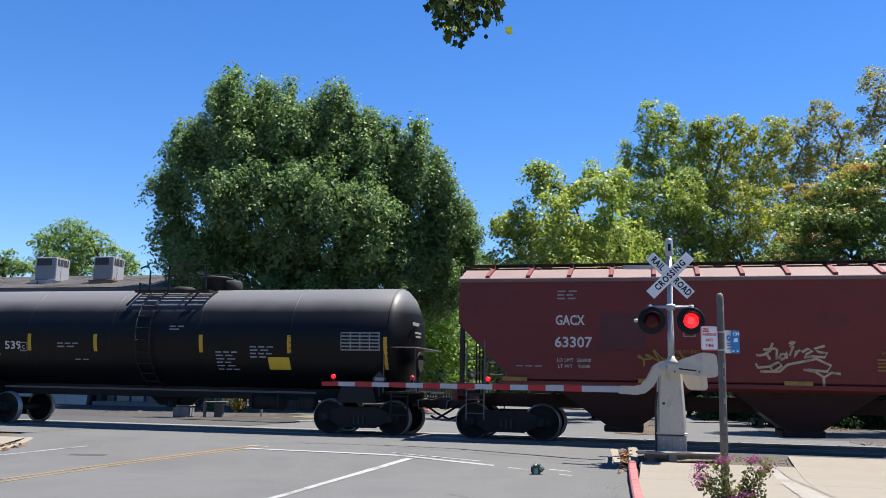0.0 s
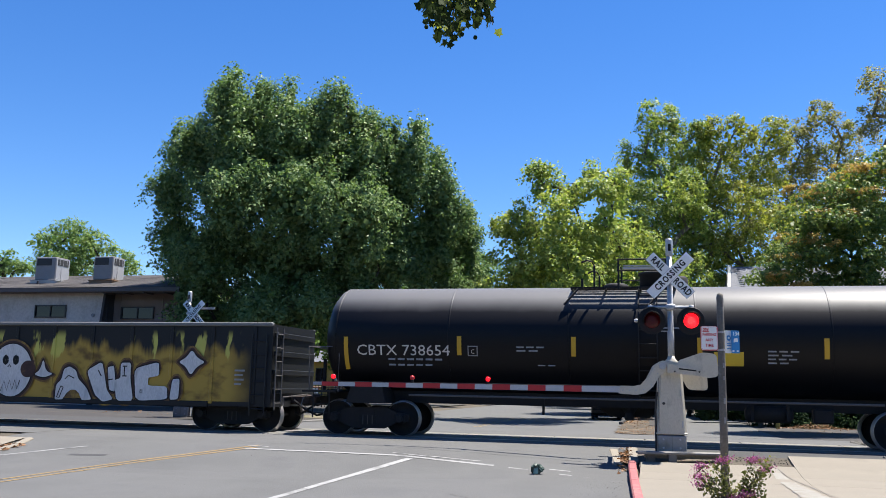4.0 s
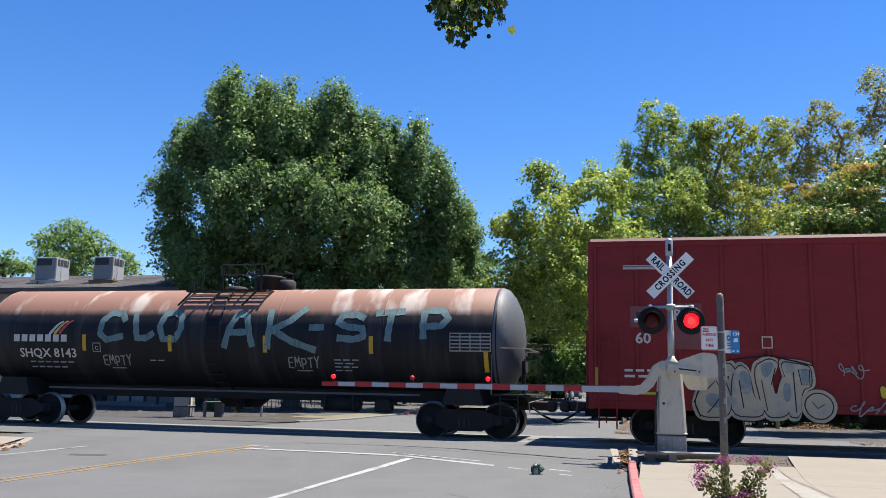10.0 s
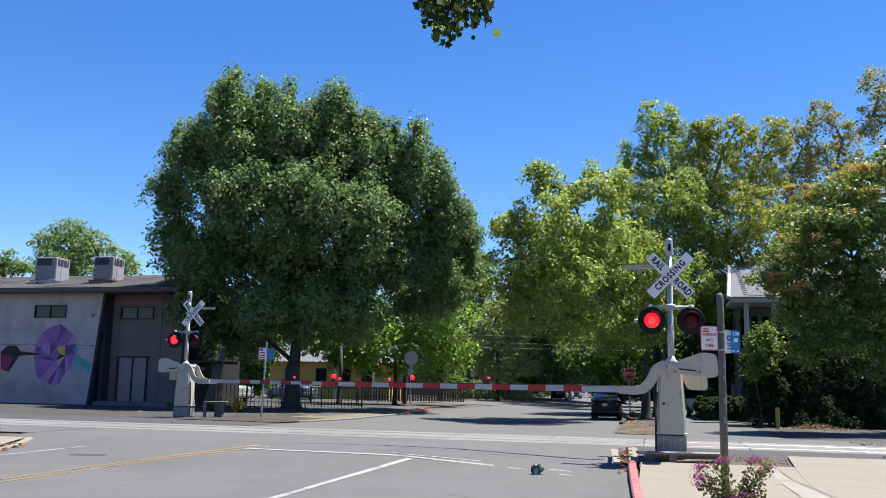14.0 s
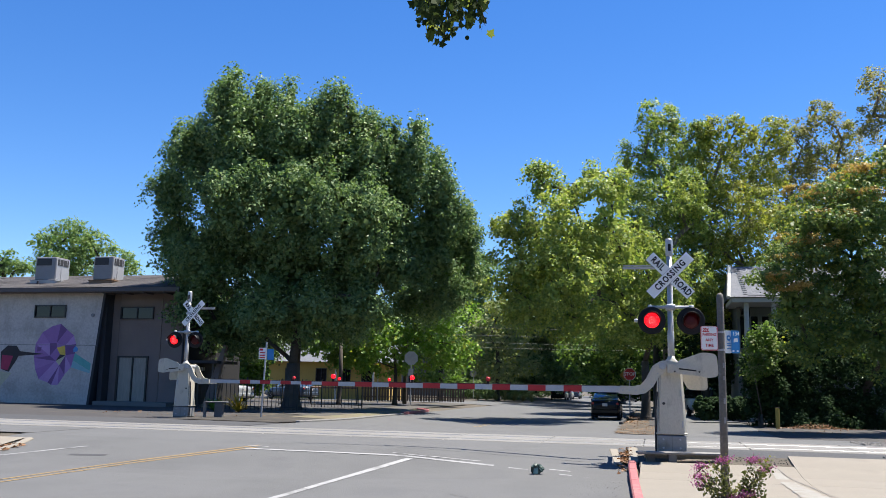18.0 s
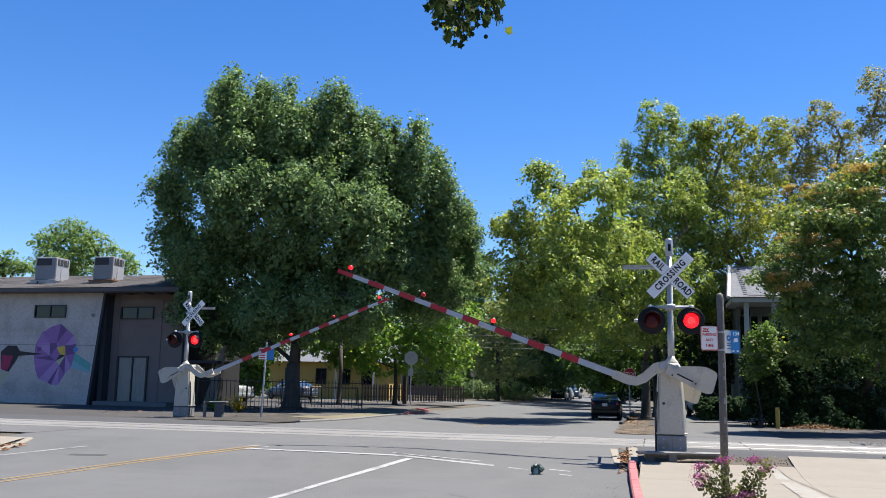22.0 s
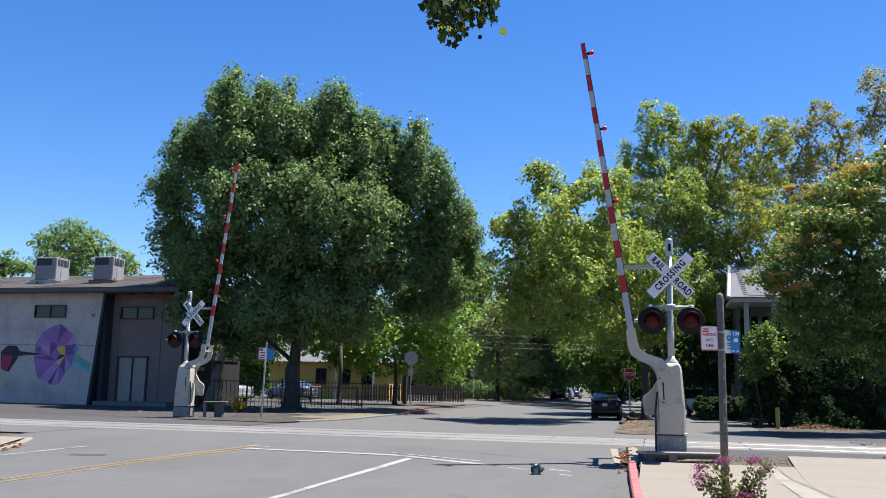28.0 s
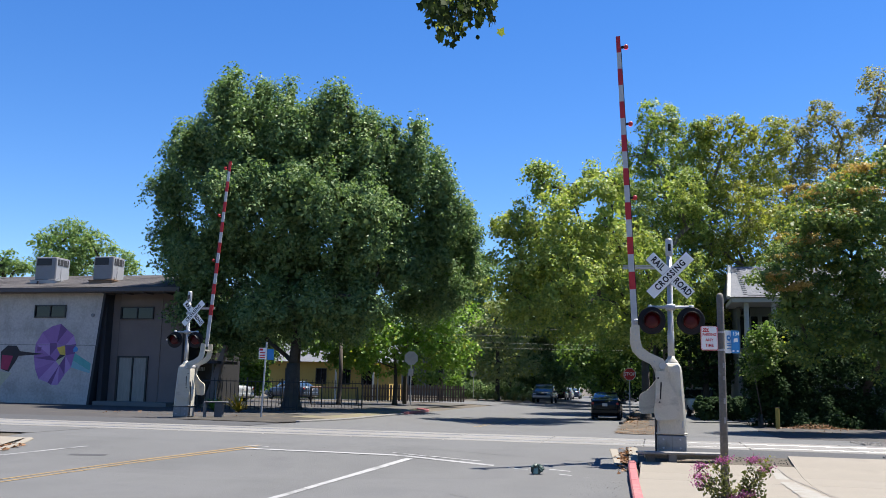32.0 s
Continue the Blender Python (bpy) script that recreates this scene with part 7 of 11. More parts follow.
marks(box, [([(-1.89, 1.1), (-2.25, 1.56), (-2.51, 1.87)], 0.025), ([(-2.87, 1.67), (-2.81, 1.07)], 0.02), ([(-3.42, 1.23), (-3.81, 1.29)], 0.02), ([(-4.22, 1.79), (-4.33, 1.2)], 0.02), ([(-4.85, 1.6), (-4.72, 1.06)], 0.02), ([(-5.63, 1.37), (-5.56, 0.88)], 0.02), ([(-1.5, 0.9), (-6.25, 0.93)], 0.03), ([(-1.68, 1.45), (-1.49, 0.95)], 0.03), ([(6.39, 1.38), (6.19, 1.58), (6.05, 1.29), (6.25, 0.99), (6.4, 0.83)], 0.025), ([(5.68, 1.59), (5.59, 0.95)], 0.025), ([(5.18, 1.6), (5.07, 0.91)], 0.02), ([(4.87, 1.89), (4.97, 1.5)], 0.02), ([(4.48, 1.8), (4.44, 0.88)], 0.025), ([(4.37, 1.85), (4.13, 1.85), (4.13, 1.51), (4.31, 1.51), (4.37, 1.85)], 0.02), ([(4.1, 1.13), (3.98, 0.98), (3.83, 1.08)], 0.02), ([(6.56, 0.73), (6.69, 1.08), (6.47, 1.63), (6.28, 1.96), (5.78, 2.08), (5.0, 2.17), (4.44, 2.05), (4.05, 1.95)], 0.03)], YB + 0.048)
scribble("sprayed_scrawl", box, 6.95, 1.80, 0.75, 0.45, STENCIL, y=YB + 0.03, seed=9, thick=0.03, loops=5)
scribble("sprayed_scrawl", box, 3.2, 1.85, 0.55, 0.40, STENCIL_DIM, y=YB + 0.03, seed=12, thick=0.025, loops=4)
scribble("sprayed_scrawl", box, 2.75, 1.0, 1.0, 0.40, STENCIL_DIM, y=YB + 0.03, seed=14, thick=0.03, loops=6)
scribble("sprayed_scrawl", box, -6.9, 1.02, 1.1, 0.24, TAG_BLUE, y=YB + 0.03, seed=15, thick=0.03, loops=7)

# ---- trees and shrubs ----
LEAF_DARK = foliage("dark_green_leaves", (0.078, 0.140, 0.058), (0.238, 0.314, 0.120), 0.26, spec=0.15)
LEAF_LIME = foliage("yellow_green_leaves", (0.15, 0.20, 0.038), (0.40, 0.40, 0.085), 0.36)
LEAF_MID = foliage("mid_green_leaves", (0.068, 0.128, 0.030), (0.17, 0.24, 0.058), 0.43)
LEAF_FRESH = foliage("fresh_green_leaves", (0.09, 0.17, 0.03), (0.17, 0.26, 0.06), 0.40)
LEAF_OLIVE = foliage("olive_leaves", (0.14, 0.15, 0.055), (0.29, 0.26, 0.10), 0.45)
# near-black green: shade on hedge, shrubs and far trees is put into it
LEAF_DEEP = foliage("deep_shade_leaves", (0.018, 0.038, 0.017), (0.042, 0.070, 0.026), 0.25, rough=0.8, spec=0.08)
LEAF_PALE = foliage("grey_green_leaves", (0.17, 0.21, 0.09), (0.32, 0.345, 0.155), 0.42)
LEAF_SUN = foliage("sunlit_street_tree_leaves", (0.11, 0.20, 0.035), (0.22, 0.33, 0.075), 0.45)
LEAF_ORANGE = foliage("orange_seed_clusters", (0.27, 0.18, 0.055), (0.44, 0.34, 0.11), 0.4)
LEAF_SEED = foliage("olive_fern_leaves", (0.065, 0.125, 0.036), (0.19, 0.24, 0.065), 0.30)
LEAF_PLANE = foliage("green_plane_leaves", (0.132, 0.200, 0.050), (0.37, 0.405, 0.11), 0.42)
LEAF_FAR = foliage("pale_fresh_leaves", (0.105, 0.175, 0.055), (0.235, 0.31, 0.11), 0.40)
LEAF_GOLD = foliage("golden_leaves", (0.28, 0.20, 0.03), (0.36, 0.28, 0.06), 0.35)
PINK = foliage("magenta_blossom", (0.27, 0.055, 0.165), (0.44, 0.15, 0.33), 0.3)


def leaf_mesh(name, centre, normal, size, mat, rg, long=1.5):
    """Many single leaves, each a folded rhombus, in one mesh."""
    n = len(centre)
    r = rg.normal(size=(n, 3))
    t = np.cross(normal, r)
    t /= np.linalg.norm(t, axis=1, keepdims=True) + 1e-9
    b = np.cross(normal, t)
    s = size * (0.6 + 0.8 * rg.random(n))[:, None]
    v = np.empty((n, 4, 3))
    v[:, 0] = centre - t * s * long * 0.5
    v[:, 1] = centre + b * s * 0.5 + normal * s * 0.12
    v[:, 2] = centre + t * s * long * 0.5
    v[:, 3] = centre - b * s * 0.5 + normal * s * 0.12
    me = bpy.data.meshes.new(name)
    me.vertices.add(4 * n)
    me.vertices.foreach_set("co", v.reshape(-1))
    me.loops.add(4 * n)
    me.loops.foreach_set("vertex_index", np.arange(4 * n, dtype=np.int32))
    me.polygons.add(n)
    me.polygons.foreach_set("loop_start", np.arange(0, 4 * n, 4, dtype=np.int32))
    me.materials.append(mat)
    me.update(calc_edges=True)
    return me


def lumps(c, w):
    """A smooth uneven value in about -1 to 1, to leave gaps between the boughs."""
    x, y, z = c[:, 0] / w, c[:, 1] / w, c[:, 2] / w
    return (np.sin(6.1 * x + 2.3 * y + 1.7) + np.sin(5.2 * z - 2.9 * x + 0.4) + np.sin(4.4 * y + 3.9 * z + 2.2) + 0.6 * np.sin(11 * x - 9 * z + y)) / 2.6


def crown_leaves(blobs, leaf, bough, rg, point=0.0, gap=-2.0, wave=4.0, tall=0.75, full=1.0, up=0.35, core=1.0, cover=1.5):
    """Leaf places: leafy boughs set over the outside of big rounded forms, each bough a small lobed mass of single leaves, and a sparser core."""
    cs, ns, ins, inn = [], [], [], []
    bl = np.array(blobs, dtype=float)
    for i, (x, y, z, rx, ry, rz) in enumerate(bl):
        area = 4 * math.pi * ((rx * ry) ** 1.6 / 3 + (rx * rz) ** 1.6 / 3 + (ry * rz) ** 1.6 / 3) ** (1 / 1.6)
        rx, ry, rz = (max(v - 0.40 * bough, v * 0.55) for v in (rx, ry, rz))
        k = max(7, int(area / (bough * bough) * cover))
        d = rg.normal(size=(k, 3))
        d /= np.linalg.norm(d, axis=1, keepdims=True)
        rad = 0.66 + 0.40 * rg.random(k)
        taper = 1 - point * np.clip(d[:, 2], 0, 1)
        c = np.stack([x + d[:, 0] * rx * rad * taper, y + d[:, 1] * ry * rad * taper, z + d[:, 2] * rz * rad * (1 + 0.02 * point * (d[:, 2] > 0))], -1)
        keep = lumps(c, wave) > gap
        for j, o in enumerate(bl):
            if j != i:
                keep &= np.sum(((c - o[:3]) / (o[3:] * 0.72)) ** 2, axis=1) > 1
        c, d = c[keep], d[keep]
        rb = bough * (0.40 + 0.50 * rg.random(len(c)))
        m = np.maximum(4, (full * 2.6 * rb * rb / (0.75 * (leaf * 0.74) ** 2)).astype(int))
        cc, dd, rr = np.repeat(c, m, axis=0), np.repeat(d, m, axis=0), np.repeat(rb, m)[:, None]
        e = rg.normal(size=cc.shape) + dd * 0.9 + np.array([0, 0, 0.45])
        e /= np.linalg.norm(e, axis=1, keepdims=True)
        lobes = 1 + 0.28 * np.sin(5 * e[:, :1] + 9 * rr) * np.sin(6 * e[:, 1:2] + 2.0) + 0.2 * np.sin(7 * e[:, 2:] + 5 * rr)
        u = rr * lobes * (0.35 + 0.75 * rg.random((len(cc), 1)) ** 0.6)
        off = e * u * np.array([1, 1, tall])
        off[:, 2] -= 0.18 * rr[:, 0] * (off[:, 0] ** 2 + off[:, 1] ** 2) / (rr[:, 0] ** 2 + 1e-6)
        cs.append(cc + off)
        nn = e * 0.55 + rg.normal(size=cc.shape) * 0.42 + np.array([0, 0, up])
        ns.append(nn / np.linalg.norm(nn, axis=1, keepdims=True))
        q = int(core * area * 0.30 / (leaf * leaf * 2.2))
        f = rg.normal(size=(q, 3))
        f /= np.linalg.norm(f, axis=1, keepdims=True)
        ins.append(np.array([x, y, z]) + f * np.array([rx, ry, rz]) * (0.25 + 0.45 * rg.random((q, 1))))
        v = rg.normal(size=(q, 3))
        inn.append(v / np.linalg.norm(v, axis=1, keepdims=True))
    return np.concatenate(cs), np.concatenate(ns), np.concatenate(ins), np.concatenate(inn)


def crown_points(blobs, density, clump, rg, point=0.0, shell=0.55, gap=-2.0, wave=4.0, up=0.7):
    """Leaf places for far woods and hedges: small clumps set over and through rounded forms."""
    cs, ns = [], []
    for x, y, z, rx, ry, rz in blobs:
        rx, ry, rz = max(rx - 0.35 * clump, rx * 0.6), max(ry - 0.35 * clump, ry * 0.6), max(rz - 0.35 * clump, rz * 0.6)
        area = 4 * math.pi * ((rx * ry) ** 1.6 / 3 + (rx * rz) ** 1.6 / 3 + (ry * rz) ** 1.6 / 3) ** (1 / 1.6)
        k = max(6, int(area / (clump * clump) * 0.9))
        d = rg.normal(size=(k, 3))
        d /= np.linalg.norm(d, axis=1, keepdims=True)
        rad = shell + (1 - shell) * rg.random(k) ** 0.5
        rad *= 1 + 0.06 * np.clip(rg.normal(size=k), -1.5, 1.5)
        taper = 1 - point * np.clip(d[:, 2], 0, 1) ** 1.0
        c = np.stack([x + d[:, 0] * rx * rad * taper, y + d[:, 1] * ry * rad * taper, z + d[:, 2] * rz * rad * (1 + 0.25 * point * (d[:, 2] > 0))], -1)
        keep = lumps(c, wave) > gap
        c, d = c[keep], d[keep]
        m = max(3, int(density * 1.8))
        cc = np.repeat(c, m, axis=0)
        off = np.clip(rg.normal(size=cc.shape), -1.6, 1.6) * np.array([0.48, 0.48, 0.28]) * clump
        cs.append(cc + off)
        nn = np.repeat(d, m, axis=0) * 0.45 + off / (clump + 1e-6) * 0.5 + rg.normal(size=cc.shape) * 0.5 + np.array([0, 0, up])
        ns.append(nn / np.linalg.norm(nn, axis=1, keepdims=True))
    return np.concatenate(cs), np.concatenate(ns)


def limbs(sh, base, height, r, blobs, rg, lean=(0, 0)):
    """A tapered trunk whose limbs fork again and again on their way to the crown's forms."""
    b = Vector(base)
    fork = b + Vector((lean[0], lean[1], height))
    sh.tube([b - Vector((0, 0, 0.1)), b + Vector((0, 0, 0.12)), b + Vector((0, 0, 0.45)), b + (fork - b) * 0.5 + Vector((rg.normal() * 0.05, 0, 0)), fork], [r * 1.7, r * 1.35, r * 1.08, r * 0.95, r * 0.82], 12)
    nodes, load = [(fork, -1)], [0]
    for x, y, z, rx, ry, rz in sorted(blobs, key=lambda q: (Vector(q[:3]) - fork).length):
        tip = Vector((x, y, z + rz * 0.25))
        best = min(range(len(nodes)), key=lambda i: (nodes[i][0] - tip).length + 0.30 * (nodes[i][0] - fork).length + 1.2 * max(0.0, nodes[i][0].z - tip.z))
        p = nodes[best][0]
        d = tip - p
        n = max(1, min(4, int(d.length / 1.1)))
        last = best
        for k in range(1, n + 1):
            t = k / n
            jig = Vector((rg.normal(), rg.normal(), rg.normal() * 0.5)) * 0.05 * d.length * (1 if k < n else 0)
            nodes.append((p + d * t + jig + Vector((0, 0, 0.10 * d.length * math.sin(t * math.pi))), last))
            load.append(0)
            last = len(nodes) - 1
        i = last
        while i >= 0:
            load[i] += 1
            i = nodes[i][1]
        for _ in range(4):
            w = rg.normal(size=3)
            w /= np.linalg.norm(w)
            e = Vector((w[0] * rx, w[1] * ry, abs(w[2]) * rz * 0.9)) * 0.85
            q = nodes[last][0] - Vector((0, 0, rz * 0.3))
            sh.tube([q, q + e * 0.5 + Vector((0, 0, 0.15)), q + e], [r * 0.09, r * 0.06, r * 0.02], 5)
    top = max(load[0], 1)

    def thick(i):
        return r * (0.07 + 0.52 * (load[i] / top) ** 0.62)

    for i, (p, up_node) in enumerate(nodes):
        if up_node >= 0:
            sh.tube([nodes[up_node][0], p], [min(thick(up_node), thick(i) * 1.25), thick(i)], 7)


def tree(name, base, height, r, blobs, leaf, clump, mat, bark, label, seed, point=0.0, extra=None, lean=(0, 0), gap=-2.0, wave=4.0, tall=0.75, full=1.0, up=0.35, core=1.0, cover=1.5):
    rg = np.random.default_rng(seed)
    top = empty(name, Matrix(), label, "tree")
    sh = Shape()
    limbs(sh, base, height, r, blobs, rg, lean)
    part("trunk", sh, bark, top, flat=False)
    c, nrm, ci, ni = crown_leaves(blobs, leaf, clump * 1.45, rg, point, gap, wave, tall, full, up, core, cover)
    ob = new("crown", leaf_mesh("crown", c, nrm, leaf * 0.74, mat, rg))
    ob.parent = top
    ob = new("inner_foliage", leaf_mesh("inner_foliage", ci, ni, leaf * 1.5, mat, rg))
    ob.parent = top
    if extra:
        mat2, share, size2 = extra
        pick = (rg.random(len(c)) < share) & (lumps(c, 2.6) > 0.0)
        ob2 = new("pale_foliage", leaf_mesh("pale_foliage", c[pick] + nrm[pick] * clump * 0.12, nrm[pick], size2 * 0.74, mat2, rg))
        ob2.parent = top
    return top

seed_sprays = []
tree("shade_tree", (-7.54, 47.0, -0.0), 3.6, 0.15, [(-2.7, 44.5, 12.2, 1.2, 1.14, 2.0), (-2.9, 46.5, 11.4, 1.34, 1.27, 2.24), (-1.6, 45.5, 12.9, 1.05, 1.0, 2.57), (-0.5, 46.5, 11.6, 1.34, 1.27, 2.24), (1.2, 48.0, 9.1, 1.29, 1.23, 1.85), (-2.4, 45.5, 11.4, 1.75, 1.66, 2.33), (-0.2, 46.5, 10.4, 1.64, 1.56, 2.38), (0.5, 49.5, 8.5, 1.75, 1.66, 2.06), (-2.0, 47.5, 8.4, 2.59, 2.46, 2.44), (-1.2, 49.5, 6.1, 2.54, 2.41, 1.59), (-2.9, 44.5, 13.7, 0.9, 1.0, 1.35), (-2.3, 44.5, 13.0, 1.0, 1.0, 1.4), (-3.93, 44.3, 14.59, 0.42, 0.9, 0.95), (-2.60, 44.3, 14.10, 0.42, 0.9, 0.95), (-1.46, 44.3, 14.43, 0.42, 0.9, 0.95), (-1.4, 44.5, 14.1, 0.46, 1.0, 1.2), (-1.4, 44.5, 13.0, 0.91, 1.0, 1.43), (-0.2, 44.5, 11.5, 1.03, 1.0, 1.57), (0.4, 45.5, 10.1, 1.4, 1.33, 1.6), (-1.9, 44.5, 11.5, 1.43, 1.35, 1.71), (-2.86, 45.0, 12.46, 1.15, 1.04, 1.73), (-3.73, 45.5, 10.73, 1.46, 1.31, 1.75), (-2.48, 45.0, 9.46, 1.73, 1.56, 2.02), (-0.41, 46.0, 7.87, 1.77, 1.59, 1.77), (0.53, 47.0, 6.19, 1.51, 1.36, 1.51), (1.45, 48.0, 7.87, 0.92, 1.0, 1.54)], 0.14, 0.5, LEAF_DARK, TREE_BARK, "large green shade tree with a pointed sunlit crown", 52, point=0.6, extra=(LEAF_FRESH, 0.10, 0.13), lean=(0, 0), gap=-0.5, wave=2.4, tall=1.2, up=0.3, full=0.8, core=5.0, cover=0.95)
tree("shade_tree", (-7.47, 45.0, -0.0), 2.3, 0.40, [(-10.4, 45.0, 14.3, 1.3, 1.23, 2.02), (-8.8, 45.0, 13.6, 1.3, 1.23, 2.02), (-7.0, 45.0, 12.8, 1.38, 1.32, 2.16), (-4.9, 45.0, 12.3, 1.3, 1.23, 2.02), (-10.4, 48.0, 3.5, 2.31, 2.19, 0.98), (-13.2, 48.0, 3.9, 1.54, 1.46, 1.08), (-6.9, 46.0, 12.6, 2.65, 2.52, 2.65), (-10.2, 46.0, 12.6, 2.65, 2.52, 2.65), (-4.5, 47.0, 11.3, 2.41, 2.29, 2.71), (-10.8, 43.0, 14.3, 1.71, 1.62, 2.62), (-12.8, 44.0, 12.9, 1.64, 1.55, 2.4), (-14.2, 45.0, 10.9, 1.38, 1.32, 2.16), (-13.8, 45.5, 8.6, 1.6, 1.52, 2.04), (-9.3, 44.0, 14.3, 1.55, 1.47, 2.48), (-7.8, 43.0, 13.6, 1.52, 1.44, 2.54), (-5.8, 44.0, 13.8, 1.41, 1.34, 2.59), (-3.9, 43.5, 12.5, 1.39, 1.32, 2.45), (-10.2, 42.5, 10.6, 2.72, 2.59, 3.0), (-7.4, 42.5, 10.3, 2.72, 2.59, 3.0), (-4.6, 42.5, 9.5, 2.59, 2.46, 2.72), (-11.4, 46.0, 8.0, 2.8, 2.66, 2.51), (-8.0, 45.0, 7.3, 3.03, 2.88, 2.45), (-4.8, 45.5, 7.1, 2.92, 2.77, 2.33), (-13.3, 48.0, 5.4, 1.85, 1.75, 1.85), (-10.5, 46.5, 4.7, 2.24, 2.12, 1.64), (-7.7, 46.0, 4.5, 2.36, 2.24, 1.33), (-5.2, 47.0, 4.7, 2.11, 2.0, 1.36), (-11.17, 44.3, 16.69, 0.42, 0.9, 0.95), (-9.73, 44.3, 16.29, 0.42, 0.9, 0.95), (-8.12, 44.3, 16.01, 0.42, 0.9, 0.95), (-6.04, 44.3, 15.84, 0.42, 0.9, 0.95), (-4.92, 44.3, 15.13, 0.42, 0.9, 0.95), (-11.5, 45.0, 16.25, 0.58, 1.0, 1.04), (-11.7, 45.0, 15.8, 0.98, 1.0, 1.15), (-9.3, 44.0, 15.8, 0.51, 1.0, 1.02), (-8.1, 44.0, 15.6, 0.51, 1.0, 1.02), (-5.5, 44.0, 15.6, 0.51, 1.0, 1.13), (-5.4, 44.0, 14.4, 0.9, 1.0, 1.13), (-3.7, 44.0, 14.3, 0.48, 1.0, 1.02), (-3.7, 44.0, 12.8, 1.27, 1.21, 1.55), (-4.1, 44.5, 13.9, 0.95, 1.0, 1.3), (-4.7, 44.5, 14.7, 0.7, 1.0, 1.1), (-6.7, 44.0, 14.8, 1.13, 1.07, 1.27), (-12.9, 46.5, 5.9, 1.01, 1.0, 1.79), (-11.8, 46.5, 4.0, 1.37, 1.3, 1.25), (-10.6, 46.5, 4.7, 1.79, 1.7, 1.79), (-13.8, 47.0, 7.4, 0.9, 1.0, 1.21), (-13.09, 45.0, 5.72, 1.15, 1.04, 1.73), (-12.32, 44.0, 7.06, 1.69, 1.52, 1.69), (-8.61, 43.0, 4.91, 1.93, 1.74, 1.52), (-6.12, 43.0, 4.96, 1.93, 1.74, 1.52), (-3.97, 43.5, 5.18, 1.67, 1.51, 1.67), (-2.37, 44.0, 7.26, 1.69, 1.52, 1.69)], 0.14, 0.5, LEAF_DARK, TREE_BARK, "large dark green shade tree with a dense pointed crown", 21, point=0.6, extra=(LEAF_MID, 0.16, 0.135), lean=(0, 0), gap=-0.5, wave=2.4, tall=1.2, up=0.3, full=0.8, core=5.0, cover=0.95)
tree("plane_tree", (14.62, 57.0, -0.3), 6.5, 0.34, [(14.2, 57.0, 18.7, 1.39, 1.25, 2.19), (12.5, 59.0, 14.3, 1.7, 1.53, 2.27), (16.6, 59.0, 14.7, 2.27, 2.04, 2.46), (14.3, 60.0, 11.7, 3.08, 2.77, 2.69), (17.7, 60.0, 9.0, 2.69, 2.42, 2.69), (13.4, 60.0, 6.2, 3.46, 3.12, 2.69), (16.7, 60.0, 5.9, 3.08, 2.77, 2.31), (13.3, 57.0, 16.3, 1.64, 1.48, 2.01), (16.0, 58.0, 17.2, 1.67, 1.51, 2.42), (14.5, 56.0, 13.7, 2.69, 2.42, 2.51), (12.2, 56.0, 11.4, 2.51, 2.26, 2.51), (16.5, 57.0, 11.6, 2.92, 2.63, 2.74), (10.7, 56.0, 8.8, 2.51, 2.26, 2.51), (14.1, 55.0, 8.0, 3.0, 2.7, 2.47), (10.7, 56.0, 5.5, 2.87, 2.58, 2.15), (17.55, 58.0, 18.26, 1.12, 1.0, 1.67), (12.13, 57.0, 16.12, 0.73, 1.0, 1.83), (15.19, 57.0, 18.7, 0.8, 1.0, 1.46)], 0.14, 0.5, LEAF_PLANE, BARK_PALE, "tall plane tree with airy yellow-green crown", 22, point=0.0, extra=(LEAF_MID, 0.25, 0.155), lean=(0, 0), gap=-0.15, wave=1.8, full=0.7, core=0.9, cover=0.85)
